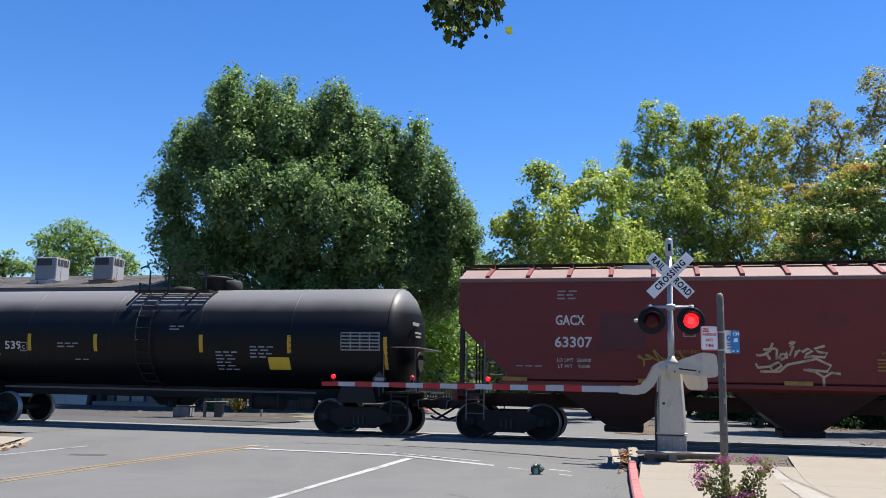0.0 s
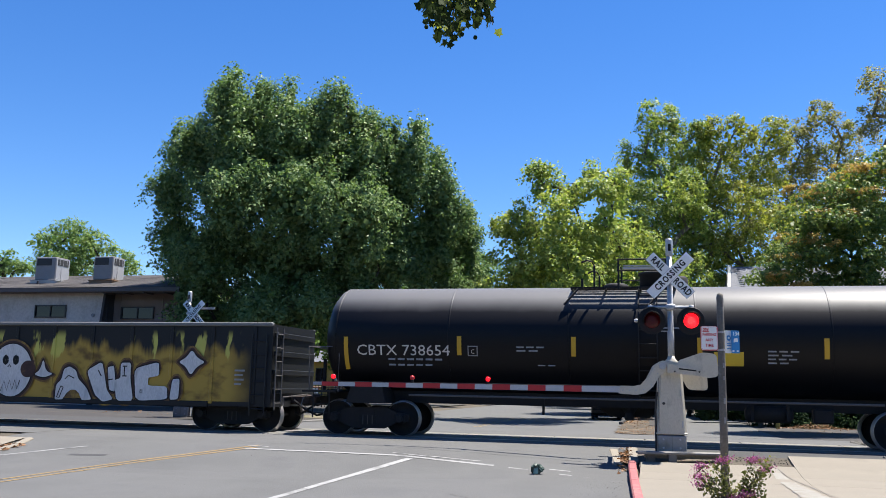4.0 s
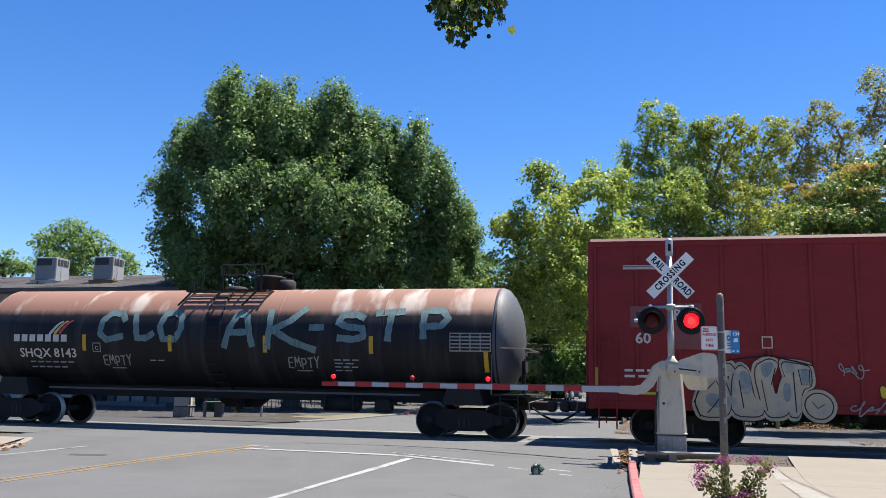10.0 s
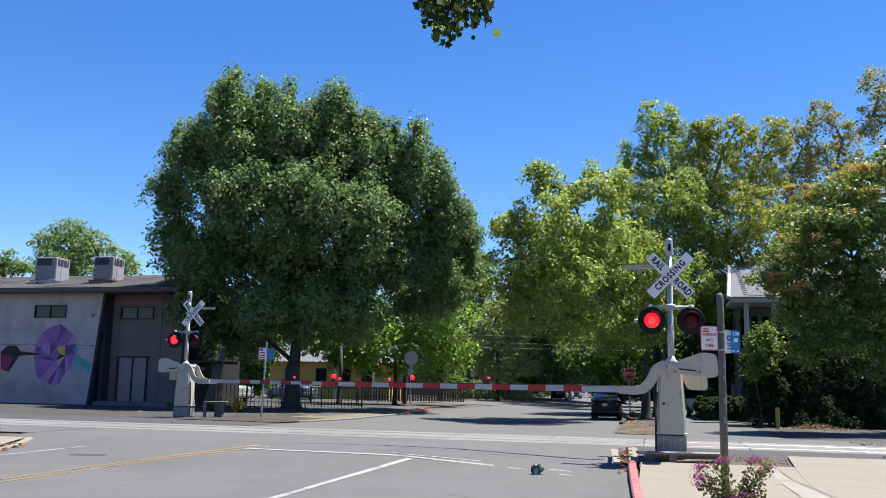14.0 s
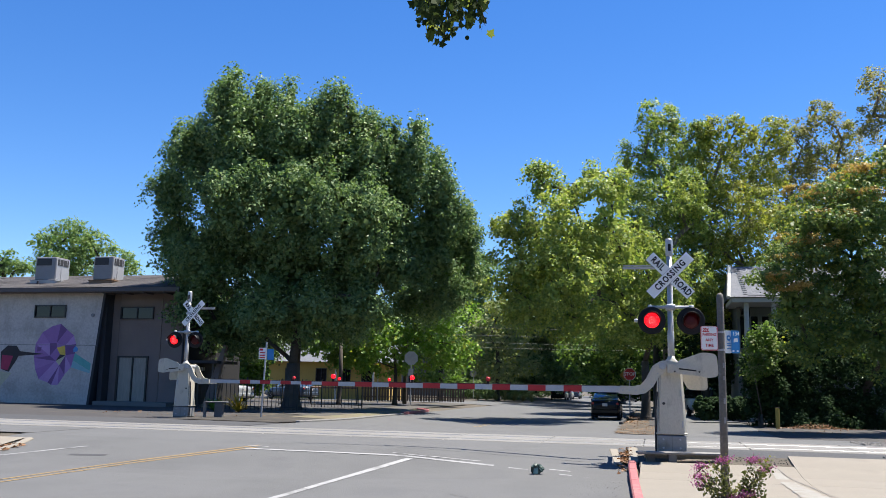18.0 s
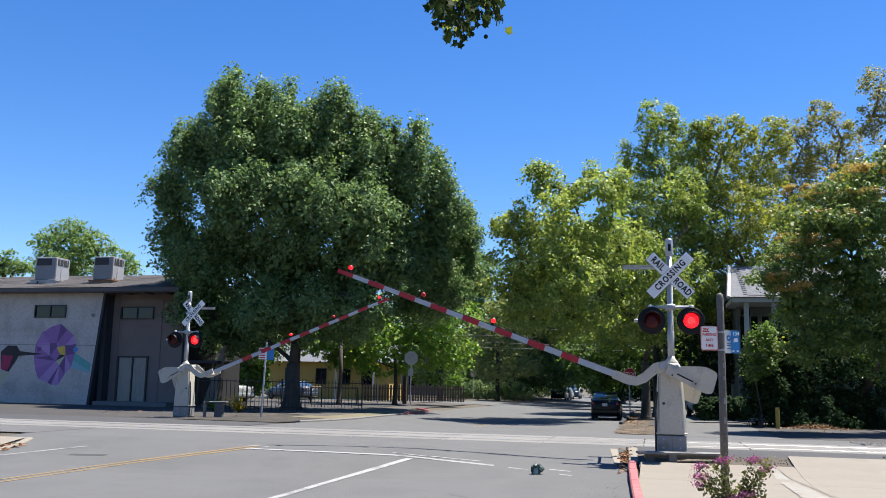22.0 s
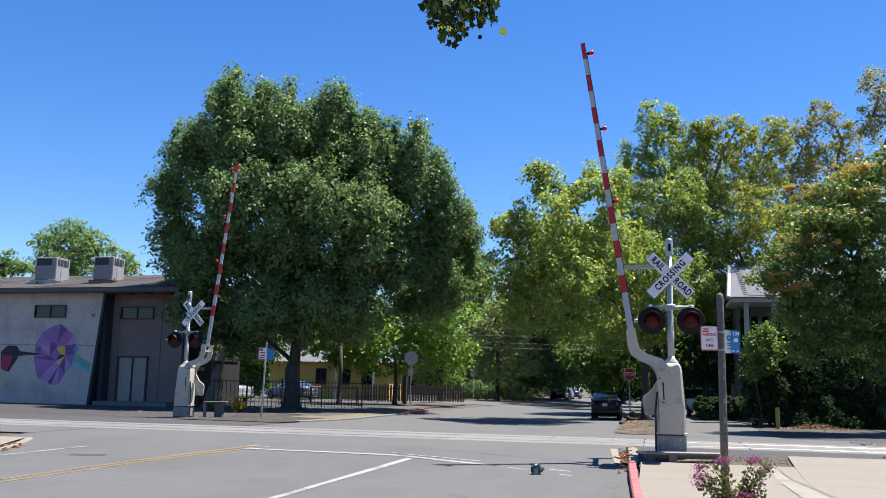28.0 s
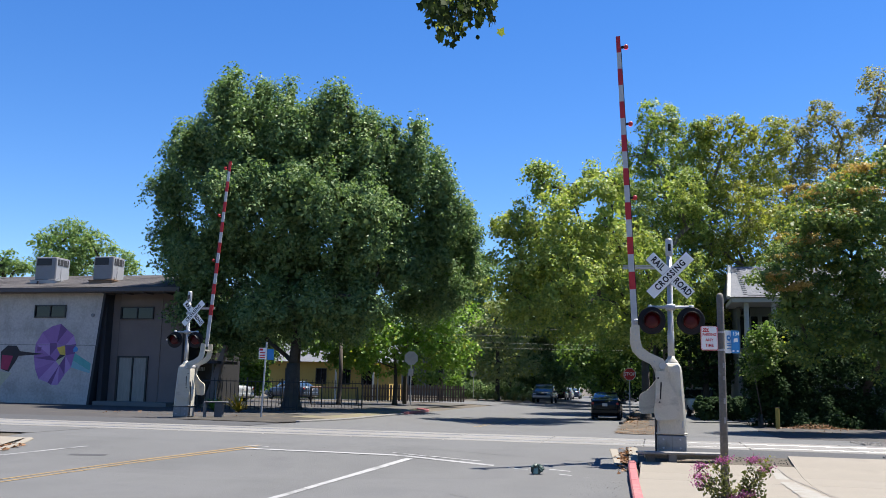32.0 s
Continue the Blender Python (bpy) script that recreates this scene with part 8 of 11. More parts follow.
tree("plane_tree", (11.5, 50.0, -0.3), 3.2, 0.25, [(7.5, 47.0, 8.2, 1.9, 1.7, 1.2), (9.0, 48.5, 9.5, 2.0, 1.8, 1.3), (6.3, 46.5, 9.3, 1.7, 1.6, 1.2), (10.4, 48.5, 5.0, 1.6, 1.4, 1.3), (11.8, 49.0, 4.4, 1.5, 1.4, 1.3), (9.3, 47.5, 6.6, 1.7, 1.5, 1.4), (11.6, 49.0, 6.8, 1.8, 1.6, 1.5), (11.0, 48.5, 8.6, 1.9, 1.7, 1.5), (12.8, 49.5, 5.6, 1.5, 1.4, 1.5), (12.6, 50.0, 8.0, 1.6, 1.5, 1.5), (4.8, 42.5, 11.0, 0.95, 1.0, 1.09), (6.1, 43.5, 10.9, 1.12, 1.0, 1.12), (4.5, 43.5, 8.8, 1.39, 1.25, 1.39), (7.4, 44.5, 8.4, 1.71, 1.54, 1.57), (3.3, 43.5, 5.9, 1.25, 1.13, 1.67), (5.1, 44.5, 6.6, 2.0, 1.8, 1.71), (8.7, 44.5, 11.4, 1.0, 1.0, 1.14), (6.8, 44.5, 4.9, 2.28, 2.05, 1.71), (3.3, 42.5, 9.3, 1.04, 1.0, 1.23), (6.9, 42.5, 11.0, 1.36, 1.23, 1.23), (5.4, 41.5, 9.0, 1.73, 1.56, 1.6), (7.9, 42.5, 9.2, 1.63, 1.47, 1.77), (3.6, 42.5, 7.2, 1.5, 1.35, 1.77), (6.1, 41.5, 6.5, 2.26, 2.04, 2.0), (4.3, 42.5, 5.1, 1.63, 1.47, 1.36), (4.9, 43.0, 11.83, 0.83, 1.0, 0.69), (7.53, 43.5, 12.0, 1.12, 1.0, 0.7), (8.77, 44.0, 11.55, 0.99, 1.0, 0.99), (9.01, 44.0, 7.77, 1.41, 1.27, 1.69)], 0.14, 0.5, LEAF_PLANE, TREE_BARK, "plane tree with sunlit yellow-green crown over the street", 23, point=0.0, extra=(LEAF_LIME, 0.3, 0.14), lean=(0, 0), gap=-0.15, wave=1.8, full=0.7, core=0.8, cover=0.85)
tree("plane_tree", (19.45, 58.0, -0.3), 6.0, 0.3, [(19.3, 58.0, 17.5, 1.93, 1.74, 2.16), (18.1, 60.0, 17.6, 1.54, 1.38, 2.12), (21.0, 60.0, 15.4, 2.31, 2.08, 2.31), (20.1, 60.0, 10.6, 2.69, 2.42, 2.31), (17.4, 60.0, 13.4, 1.92, 1.73, 2.31), (23.5, 60.0, 13.1, 1.73, 1.56, 2.31), (21.7, 59.0, 16.4, 1.89, 1.7, 2.65), (18.2, 58.0, 14.9, 2.04, 1.84, 2.23), (20.1, 57.0, 12.5, 2.74, 2.47, 2.56), (17.9, 58.0, 10.3, 2.79, 2.51, 2.42), (21.1, 58.0, 9.6, 2.23, 2.01, 1.86), (17.6, 58.0, 6.2, 2.04, 1.84, 2.23), (20.07, 58.0, 19.1, 1.12, 1.0, 1.12), (22.74, 59.0, 18.65, 1.51, 1.36, 1.51), (17.75, 58.0, 18.46, 1.12, 1.0, 1.3)], 0.14, 0.5, LEAF_LIME, BARK_PALE, "plane tree with yellowing leaves behind the porch house", 24, point=0.0, extra=(LEAF_OLIVE, 0.35, 0.16), lean=(0, 0), gap=-0.2, wave=1.8, full=0.7, core=0.6, cover=0.85)
tree("plane_tree", (27.55, 66.0, -0.3), 8, 0.3, [(28.8, 66.0, 22.1, 1.61, 1.45, 1.9), (27.5, 68.0, 18.8, 1.96, 1.77, 2.4), (30.6, 68.0, 18.8, 2.4, 2.16, 2.4), (28.6, 68.0, 14.2, 3.92, 3.53, 2.62), (32.6, 68.0, 14.3, 3.05, 2.75, 2.62), (27.6, 66.0, 19.4, 1.9, 1.71, 2.33), (30.7, 66.0, 20.1, 1.69, 1.52, 2.12), (29.0, 66.0, 16.5, 2.96, 2.67, 2.54), (26.3, 66.0, 16.0, 2.12, 1.9, 2.54), (31.8, 66.0, 17.0, 2.12, 1.9, 2.54), (28.6, 66.0, 23.03, 1.02, 1.0, 1.06), (26.74, 66.0, 20.5, 1.27, 1.14, 1.69), (30.27, 66.0, 21.25, 1.27, 1.14, 1.69)], 0.15, 0.5, LEAF_OLIVE, BARK_PALE, "tall olive-brown plane tree behind the house", 25, point=0.0, extra=(LEAF_LIME, 0.3, 0.18), lean=(0, 0), gap=-0.4, wave=2.2, full=0.5, core=0.2, cover=1.0)
tree("plane_tree", (30.36, 60.0, -0.3), 8, 0.3, [(30.9, 60.0, 22.8, 1.54, 1.38, 1.73), (31.9, 60.0, 20.1, 2.31, 2.08, 2.31), (30.2, 60.0, 20.3, 1.08, 1.0, 1.54)], 0.15, 0.5, LEAF_OLIVE, BARK_PALE, "tall plane tree with thinning olive leaves", 26, point=0.0, extra=None, lean=(0, 0), gap=-0.4, wave=2.2, full=0.5, core=0.2, cover=1.0)
tree("seed_tree", (20.46, 45.0, -0.3), 2.6, 0.2, [(20.3, 36.5, 7.6, 1.99, 2.49, 1.64), (20.7, 35.5, 4.9, 2.05, 2.56, 1.82), (20.7, 37.5, 4.6, 1.68, 2.1, 1.44), (18.3, 36.5, 10.8, 1.4, 1.75, 0.87), (16.4, 36.0, 9.5, 1.73, 2.16, 0.87), (15.4, 35.5, 8.2, 1.93, 2.42, 0.85), (17.7, 36.5, 8.4, 1.75, 2.19, 1.12), (14.7, 35.5, 7.0, 1.59, 1.99, 0.85), (13.4, 35.3, 6.0, 1.09, 1.36, 0.77), (17.2, 36.5, 6.6, 1.99, 2.49, 1.19), (14.7, 36.0, 5.3, 1.43, 1.79, 1.02), (17.8, 35.5, 5.3, 1.14, 1.42, 1.14), (14.69, 37.0, 4.84, 0.95, 1.0, 0.95), (15.91, 37.0, 5.46, 1.42, 1.28, 1.07), (17.85, 37.0, 5.98, 1.42, 1.28, 1.42), (17.02, 37.0, 3.82, 1.9, 1.71, 1.19), (15.55, 37.5, 3.34, 1.32, 1.19, 1.08), (18.42, 37.0, 3.38, 1.19, 1.07, 1.66), (18.06, 38.0, 10.37, 1.46, 1.32, 0.97), (18.71, 38.0, 8.61, 1.46, 1.32, 1.22), (16.7, 37.5, 7.49, 1.68, 1.51, 0.96)], 0.115, 0.4, LEAF_SEED, TREE_BARK, "leafy tree hung with orange seed clusters over the hedge", 27, point=0.0, extra=(LEAF_LIME, 0.18, 0.14), lean=(0, -3), gap=-0.4, wave=1.6, full=0.5, core=1.0, cover=1.0, tall=0.5)
for q in [(16.7, 35.5, 10.4, 1.25, 1.0, 0.32), (16.0, 35.2, 9.3, 1.02, 1.0, 0.23), (15.1, 36.0, 9.7, 0.92, 1.0, 0.28), (18.0, 36.0, 10.6, 0.81, 1.0, 0.23), (13.3, 34.8, 5.9, 0.49, 1.0, 0.2), (13.6, 34.8, 6.6, 0.56, 1.0, 0.18), (15.0, 34.5, 7.2, 0.66, 1.0, 0.18), (17.2, 35.2, 9.4, 1.02, 1.0, 0.23), (15.5, 34.6, 8.4, 1.11, 1.0, 0.22), (14.0, 34.5, 7.4, 0.88, 1.0, 0.2), (13.9, 34.8, 5.5, 0.67, 1.0, 0.2)]:
    seed_sprays.append(q)
tree("shrub", (15.35, 43.0, -0.3), 0.6, 0.06, [(15.8, 43.5, 2.4, 1.12, 1.0, 1.12), (15.75, 43.5, 1.0, 0.89, 1.0, 1.39), (16.5, 43.0, 1.2, 1.38, 1.24, 1.65), (17.2, 43.5, 2.8, 1.39, 1.25, 1.39)], 0.13, 0.42, LEAF_DEEP, TREE_BARK, "green shrub in front of the porch, shade put into its leaf colour", 28, point=0.0, extra=None, lean=(0, 0), gap=-2.0, wave=4.0)
tree("shrub", (15.1, 42.0, -0.3), 0.6, 0.05, [(14.80, 41.9, 3.4, 0.55, 0.6, 0.75), (15.30, 41.9, 4.0, 0.55, 0.6, 0.55), (15.15, 41.9, 2.6, 0.65, 0.6, 0.65), (14.75, 41.9, 2.2, 0.45, 0.5, 0.45), (15.7, 42.1, 3.2, 0.55, 0.6, 0.7)], 0.11, 0.3, LEAF_MID, TREE_BARK, "sunlit grey-green shrub beside the porch", 81, gap=-0.4, wave=2.5, full=0.5, extra=(LEAF_PALE, 0.4, 0.12))
tree("shrub", (19.17, 44.0, -0.3), 0.5, 0.08, [(18.3, 43.5, 2.3, 1.95, 1.76, 1.67), (20.5, 43.5, 2.2, 2.09, 1.88, 1.81), (18.0, 43.0, 0.4, 1.65, 1.49, 1.16), (20.4, 43.0, 0.4, 1.65, 1.49, 1.16), (22.2, 43.5, 2.9, 1.12, 1.0, 2.51), (16.5, 43.0, 0.2, 1.1, 1.0, 0.77), (18.8, 42.5, 0.0, 1.63, 1.47, 0.71), (17.3, 42.5, -0.1, 1.36, 1.23, 0.6), (20.9, 42.5, -0.0, 1.36, 1.23, 0.65), (18.2, 44.5, 4.0, 1.71, 1.54, 1.43), (19.9, 44.5, 4.3, 2.0, 1.8, 1.71), (21.9, 44.5, 4.1, 1.43, 1.28, 2.0), (15.85, 43.5, 2.79, 1.06, 1.0, 1.67), (15.55, 43.5, 1.41, 0.67, 1.0, 1.39), (16.79, 43.5, 3.92, 1.12, 1.0, 1.25)], 0.11, 0.34, LEAF_DEEP, TREE_BARK, "dense hedge shrub under the tree, shade put into its leaf colour", 29, point=0.0, extra=(LEAF_DARK, 0.05, 0.10), lean=(0, 0), gap=-2.0, wave=4.0, full=0.55)
tree("far_tree", (-34.84, 85.0, -0.0), 4, 0.3, [(-36.4, 85.0, 14.9, 2.62, 2.35, 1.96), (-38.2, 85.0, 13.8, 2.29, 2.06, 1.96), (-34.1, 85.0, 13.6, 2.29, 2.06, 1.96), (-31.8, 85.0, 12.5, 1.96, 1.77, 1.63), (-30.1, 85.0, 11.8, 1.09, 1.0, 0.98), (-36.7, 85.0, 12.1, 3.81, 3.43, 1.63)], 0.22, 0.6, LEAF_FAR, TREE_BARK, "rounded fresh green tree behind the flat roof", 30, point=0.0, extra=None, lean=(0, 0), gap=-0.5, wave=3.0, full=0.6, core=0.8, cover=1.2)
tree("far_tree", (-38.59, 80.0, -0.0), 4, 0.3, [(-40.2, 80.0, 11.8, 1.28, 1.15, 1.23), (-38.4, 80.0, 11.2, 1.13, 1.02, 0.82), (-40.4, 80.0, 10.9, 2.05, 1.85, 0.92)], 0.22, 0.6, LEAF_FAR, TREE_BARK, "green tree behind the flat roof", 31, point=0.0, extra=None, lean=(0, 0), gap=-0.5, wave=3.0, full=0.6, core=0.8, cover=1.2)
tree("street_tree", (-3.05, 60.0, -0.0), 2.4, 0.14, [(-3.5, 60.0, 5.1, 2.38, 2.15, 1.73), (0.5, 60.0, 6.2, 1.85, 1.66, 1.92), (0.7, 60.0, 3.7, 1.73, 1.56, 1.54), (-1.3, 61.0, 8.0, 1.76, 1.58, 1.76), (-1.8, 61.0, 6.0, 2.15, 1.94, 1.76), (-5.2, 60.0, 4.7, 1.73, 1.56, 1.54), (-3.1, 60.0, 3.1, 2.5, 2.25, 1.46), (-0.8, 60.0, 3.9, 1.92, 1.73, 1.73), (-5.0, 60.0, 2.8, 1.73, 1.56, 1.08)], 0.2, 0.65, LEAF_SUN, TREE_BARK, "young street tree on the corner island", 32, point=0.0, extra=(LEAF_LIME, 0.25, 0.2), lean=(0, 0), gap=-0.6, wave=2.2, full=0.5, core=0.5, cover=1.1)
tree("street_tree", (5.63, 88.0, -0.02), 5, 0.2, [(5.5, 88.0, 8.2, 2.26, 2.03, 2.54), (3.9, 88.0, 6.0, 2.26, 2.03, 2.26), (7.0, 88.0, 6.0, 2.26, 2.03, 2.54), (5.9, 88.0, 3.2, 2.54, 2.28, 1.69), (8.1, 88.0, 3.8, 1.97, 1.78, 2.26)], 0.26, 0.9, LEAF_PALE, TREE_BARK, "slender street tree with grey-green leaves", 33, point=0.0, extra=(LEAF_LIME, 0.15, 0.3), lean=(0, 0), gap=-0.6, wave=2.2, full=0.5, core=0.5, cover=1.1)
tree("street_tree", (0.05, 80.0, -0.0), 3, 0.2, [(-0.1, 80.0, 6.0, 2.31, 2.08, 2.31), (1.0, 80.0, 3.5, 2.31, 2.08, 2.05), (-0.5, 80.0, 2.4, 2.05, 1.85, 1.28)], 0.28, 0.85, LEAF_MID, TREE_BARK, "street tree before the far houses", 34, point=0.0, extra=None, lean=(0, 0), gap=-0.6, wave=2.2, full=0.5, core=0.5, cover=1.1)
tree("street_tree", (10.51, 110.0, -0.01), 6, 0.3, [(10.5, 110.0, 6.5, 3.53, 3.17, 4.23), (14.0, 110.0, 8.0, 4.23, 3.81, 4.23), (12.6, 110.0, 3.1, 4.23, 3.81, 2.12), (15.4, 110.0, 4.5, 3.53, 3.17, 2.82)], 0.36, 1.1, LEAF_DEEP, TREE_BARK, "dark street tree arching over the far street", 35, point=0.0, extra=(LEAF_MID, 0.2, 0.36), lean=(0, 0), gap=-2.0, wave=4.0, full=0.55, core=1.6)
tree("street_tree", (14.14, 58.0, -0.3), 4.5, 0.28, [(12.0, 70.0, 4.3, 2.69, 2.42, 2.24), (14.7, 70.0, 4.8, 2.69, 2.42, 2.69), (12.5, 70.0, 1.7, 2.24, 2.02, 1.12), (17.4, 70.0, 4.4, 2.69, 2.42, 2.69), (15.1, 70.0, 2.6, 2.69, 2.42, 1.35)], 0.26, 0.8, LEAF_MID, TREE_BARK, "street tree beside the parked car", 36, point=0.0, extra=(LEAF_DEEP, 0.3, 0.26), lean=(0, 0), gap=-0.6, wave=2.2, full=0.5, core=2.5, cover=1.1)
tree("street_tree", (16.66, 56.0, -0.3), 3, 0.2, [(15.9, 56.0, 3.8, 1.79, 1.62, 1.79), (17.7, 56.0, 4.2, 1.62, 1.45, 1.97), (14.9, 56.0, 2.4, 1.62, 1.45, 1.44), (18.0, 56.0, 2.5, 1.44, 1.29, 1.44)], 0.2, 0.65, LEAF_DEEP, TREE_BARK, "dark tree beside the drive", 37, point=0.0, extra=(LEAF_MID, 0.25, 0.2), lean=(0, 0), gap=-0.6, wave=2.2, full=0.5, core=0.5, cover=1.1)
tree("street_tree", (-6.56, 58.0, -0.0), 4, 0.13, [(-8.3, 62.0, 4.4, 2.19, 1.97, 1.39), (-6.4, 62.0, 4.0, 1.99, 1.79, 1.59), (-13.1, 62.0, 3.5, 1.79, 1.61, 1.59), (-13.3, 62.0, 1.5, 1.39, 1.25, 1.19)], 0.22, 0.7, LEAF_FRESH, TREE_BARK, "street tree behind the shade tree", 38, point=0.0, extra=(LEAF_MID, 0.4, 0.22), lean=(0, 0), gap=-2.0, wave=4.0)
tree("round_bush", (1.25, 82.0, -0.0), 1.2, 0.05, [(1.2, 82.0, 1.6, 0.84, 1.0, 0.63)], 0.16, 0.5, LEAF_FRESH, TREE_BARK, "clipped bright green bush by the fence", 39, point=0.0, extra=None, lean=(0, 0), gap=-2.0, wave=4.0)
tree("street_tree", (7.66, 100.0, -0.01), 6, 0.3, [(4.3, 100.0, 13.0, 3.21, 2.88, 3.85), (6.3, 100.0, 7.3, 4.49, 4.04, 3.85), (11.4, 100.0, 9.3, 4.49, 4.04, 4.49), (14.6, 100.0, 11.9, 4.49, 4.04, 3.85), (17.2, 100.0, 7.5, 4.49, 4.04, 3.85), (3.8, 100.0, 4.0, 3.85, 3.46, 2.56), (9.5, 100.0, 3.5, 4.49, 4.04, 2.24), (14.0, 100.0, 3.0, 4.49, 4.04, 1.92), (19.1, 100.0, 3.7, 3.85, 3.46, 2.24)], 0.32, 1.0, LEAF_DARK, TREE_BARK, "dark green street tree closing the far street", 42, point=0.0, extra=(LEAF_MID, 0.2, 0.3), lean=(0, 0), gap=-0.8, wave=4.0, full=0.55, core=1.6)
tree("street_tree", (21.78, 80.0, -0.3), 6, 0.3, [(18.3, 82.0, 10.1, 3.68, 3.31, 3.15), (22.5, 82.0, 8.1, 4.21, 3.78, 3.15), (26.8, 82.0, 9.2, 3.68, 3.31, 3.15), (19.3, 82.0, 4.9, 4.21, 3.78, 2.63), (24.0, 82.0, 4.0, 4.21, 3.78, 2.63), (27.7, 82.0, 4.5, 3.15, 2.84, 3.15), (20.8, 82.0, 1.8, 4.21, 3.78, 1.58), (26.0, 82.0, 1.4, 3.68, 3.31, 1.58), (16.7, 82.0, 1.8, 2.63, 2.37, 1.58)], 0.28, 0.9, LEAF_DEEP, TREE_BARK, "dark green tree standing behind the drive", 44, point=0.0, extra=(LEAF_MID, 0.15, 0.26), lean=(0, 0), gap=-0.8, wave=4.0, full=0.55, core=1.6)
# crown hidden behind nearer trees, added to shade the far street
tree("street_tree", (19.5, 96.0, -0.3), 6, 0.35, [(14.5, 89, 10, 5, 5, 3), (12.5, 98, 10.5, 5, 5, 3.2), (17, 106, 10.5, 5, 5, 3.2), (15, 114, 10.5, 5, 5, 3), (20, 98, 10, 4.5, 5, 3.5), (12.5, 78, 11, 3.6, 4, 2.2), (15.5, 83, 11, 4, 4, 2.4), (11, 87, 11.5, 4, 4, 2.4)], 0.3, 1.0, LEAF_DARK, TREE_BARK, "dark street tree arching over the far street", 61, point=0.0, extra=None, lean=(0, 0), gap=-0.8, wave=4.0, full=0.55, core=1.6)
tree("street_tree", (-14.5, 86.0, -0.1), 3.0, 0.3, [(-18.75, 84.0, 4.25, 2.69, 2.42, 2.42), (-15.4, 86.0, 5.21, 3.03, 2.73, 2.48), (-11.28, 84.0, 4.93, 2.69, 2.42, 2.15), (-7.73, 86.0, 5.63, 3.03, 2.73, 2.48), (-3.42, 88.0, 5.54, 2.82, 2.54, 2.54), (-0.05, 86.0, 5.78, 2.48, 2.23, 2.48), (-19.27, 80.0, 2.07, 2.05, 1.85, 2.05)], 0.3, 0.8, LEAF_DARK, TREE_BARK, "dark green trees standing behind the yellow house", 71, gap=-0.9, wave=3.0, full=0.6, core=2.0)
tree("shrub", (5.2, 94.0, -0.1), 0.4, 0.06, [(x, 94.0 + 0.4 * math.sin(x * 3), 0.75 + 0.3 * math.sin(x * 2.3), 1.05, 1.0, 0.95 + 0.25 * math.cos(x * 1.7)) for x in (1.4, 2.6, 3.7, 4.9, 6.0, 7.1, 8.2)], 0.14, 0.4, LEAF_DARK, TREE_BARK, "dark shrubs along the verge of the far street", 73, full=0.6)
tree("shrub", (12.0, 119.0, -0.1), 0.5, 0.08, [(x, 119.0 + 0.5 * math.sin(x * 2), 1.1 + 0.4 * math.sin(x * 1.9), 1.3, 1.2, 1.4 + 0.3 * math.cos(x * 2.3)) for x in (8.6, 9.9, 11.1, 12.3, 13.5, 14.6)], 0.2, 0.6, LEAF_DARK, TREE_BARK, "dark shrubs behind the cars parked far off", 76, full=0.6)
tree("far_tree", (20.0, 352.0, -0.1), 5, 0.5, [(x, 350.0 + 5 * math.sin(x), 6 + 2.5 * math.sin(x * 0.7), 5.5, 5, 6 + 2 * math.cos(x * 0.9)) for x in range(2, 92, 5)], 0.9, 2.4, LEAF_MID, TREE_BARK, "dark green trees closing the end of the far street", 75, full=0.6, core=2.0)
rg = np.random.default_rng(77)
c, nrm = crown_points(seed_sprays, 9, 0.16, rg, 0.0, 0.75, 0.25, 0.7)
tagged(new("seed_clusters", leaf_mesh("seed_clusters", c, nrm, 0.06, LEAF_ORANGE, rg)), "drooping orange seed clusters on the tree by the house", "seed clusters", kind="stuff")
# far woods that close the view
far = []
for i in range(46):
    w = -70 + i * 4.6
    if not 10 < w * 0.6 < 26:
        far.append((w * 0.6, 128, 0.8, 3.0, 1.5, 2.2 + 0.6 * math.sin(i * 1.9)))
    far.append((w * 1.0, 320 if 14 < w < 30 else 150 + 14 * math.sin(i * 1.3), 6 + 2.5 * math.sin(i * 2.1) + (4 if w > -5 else 0), 5.0, 4.0, 7.0 + 2 * math.sin(i * 0.9)))
c, nrm = crown_points(far, 10, 1.7, rg, 0.2, 0.6)
# unseen woods behind the viewer, added to darken reflections and cut skylight
near = []
for i in range(26):
    w = math.pi * (0.98 + 1.04 * i / 25)
    near.append((46 * math.cos(w), 8 + 42 * math.sin(w), 4.5 + 1.5 * math.sin(i * 2.3), 5.0, 4.0, 5.5))
c2, n2 = crown_points(near, 8, 1.6, rg, 0.2, 0.6)
tagged(new("unseen_woods", leaf_mesh("unseen_woods", c2, n2, 0.6, LEAF_DARK, rg)), "unseen trees behind the viewer, added to darken reflections and skylight", "trees", kind="stuff")
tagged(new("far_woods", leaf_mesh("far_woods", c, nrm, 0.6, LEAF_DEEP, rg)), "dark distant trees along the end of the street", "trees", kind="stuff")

# ---- buildings ----
STUCCO = material("grey_stucco", (0.51, 0.455, 0.41), 0.9, vary=0.20, scale=0.7, fine=8, bump=0.12, tint=(0.36, 0.315, 0.28), stain=0.5)
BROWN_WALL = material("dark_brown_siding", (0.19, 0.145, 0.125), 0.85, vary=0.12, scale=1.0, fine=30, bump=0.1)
# tree shade on the side wall is put into this near-black colour
SHADED_WALL = material("shaded_siding", (0.016, 0.015, 0.016), 0.85, vary=0.15, scale=1.0)
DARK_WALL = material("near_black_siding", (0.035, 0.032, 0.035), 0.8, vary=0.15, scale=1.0)
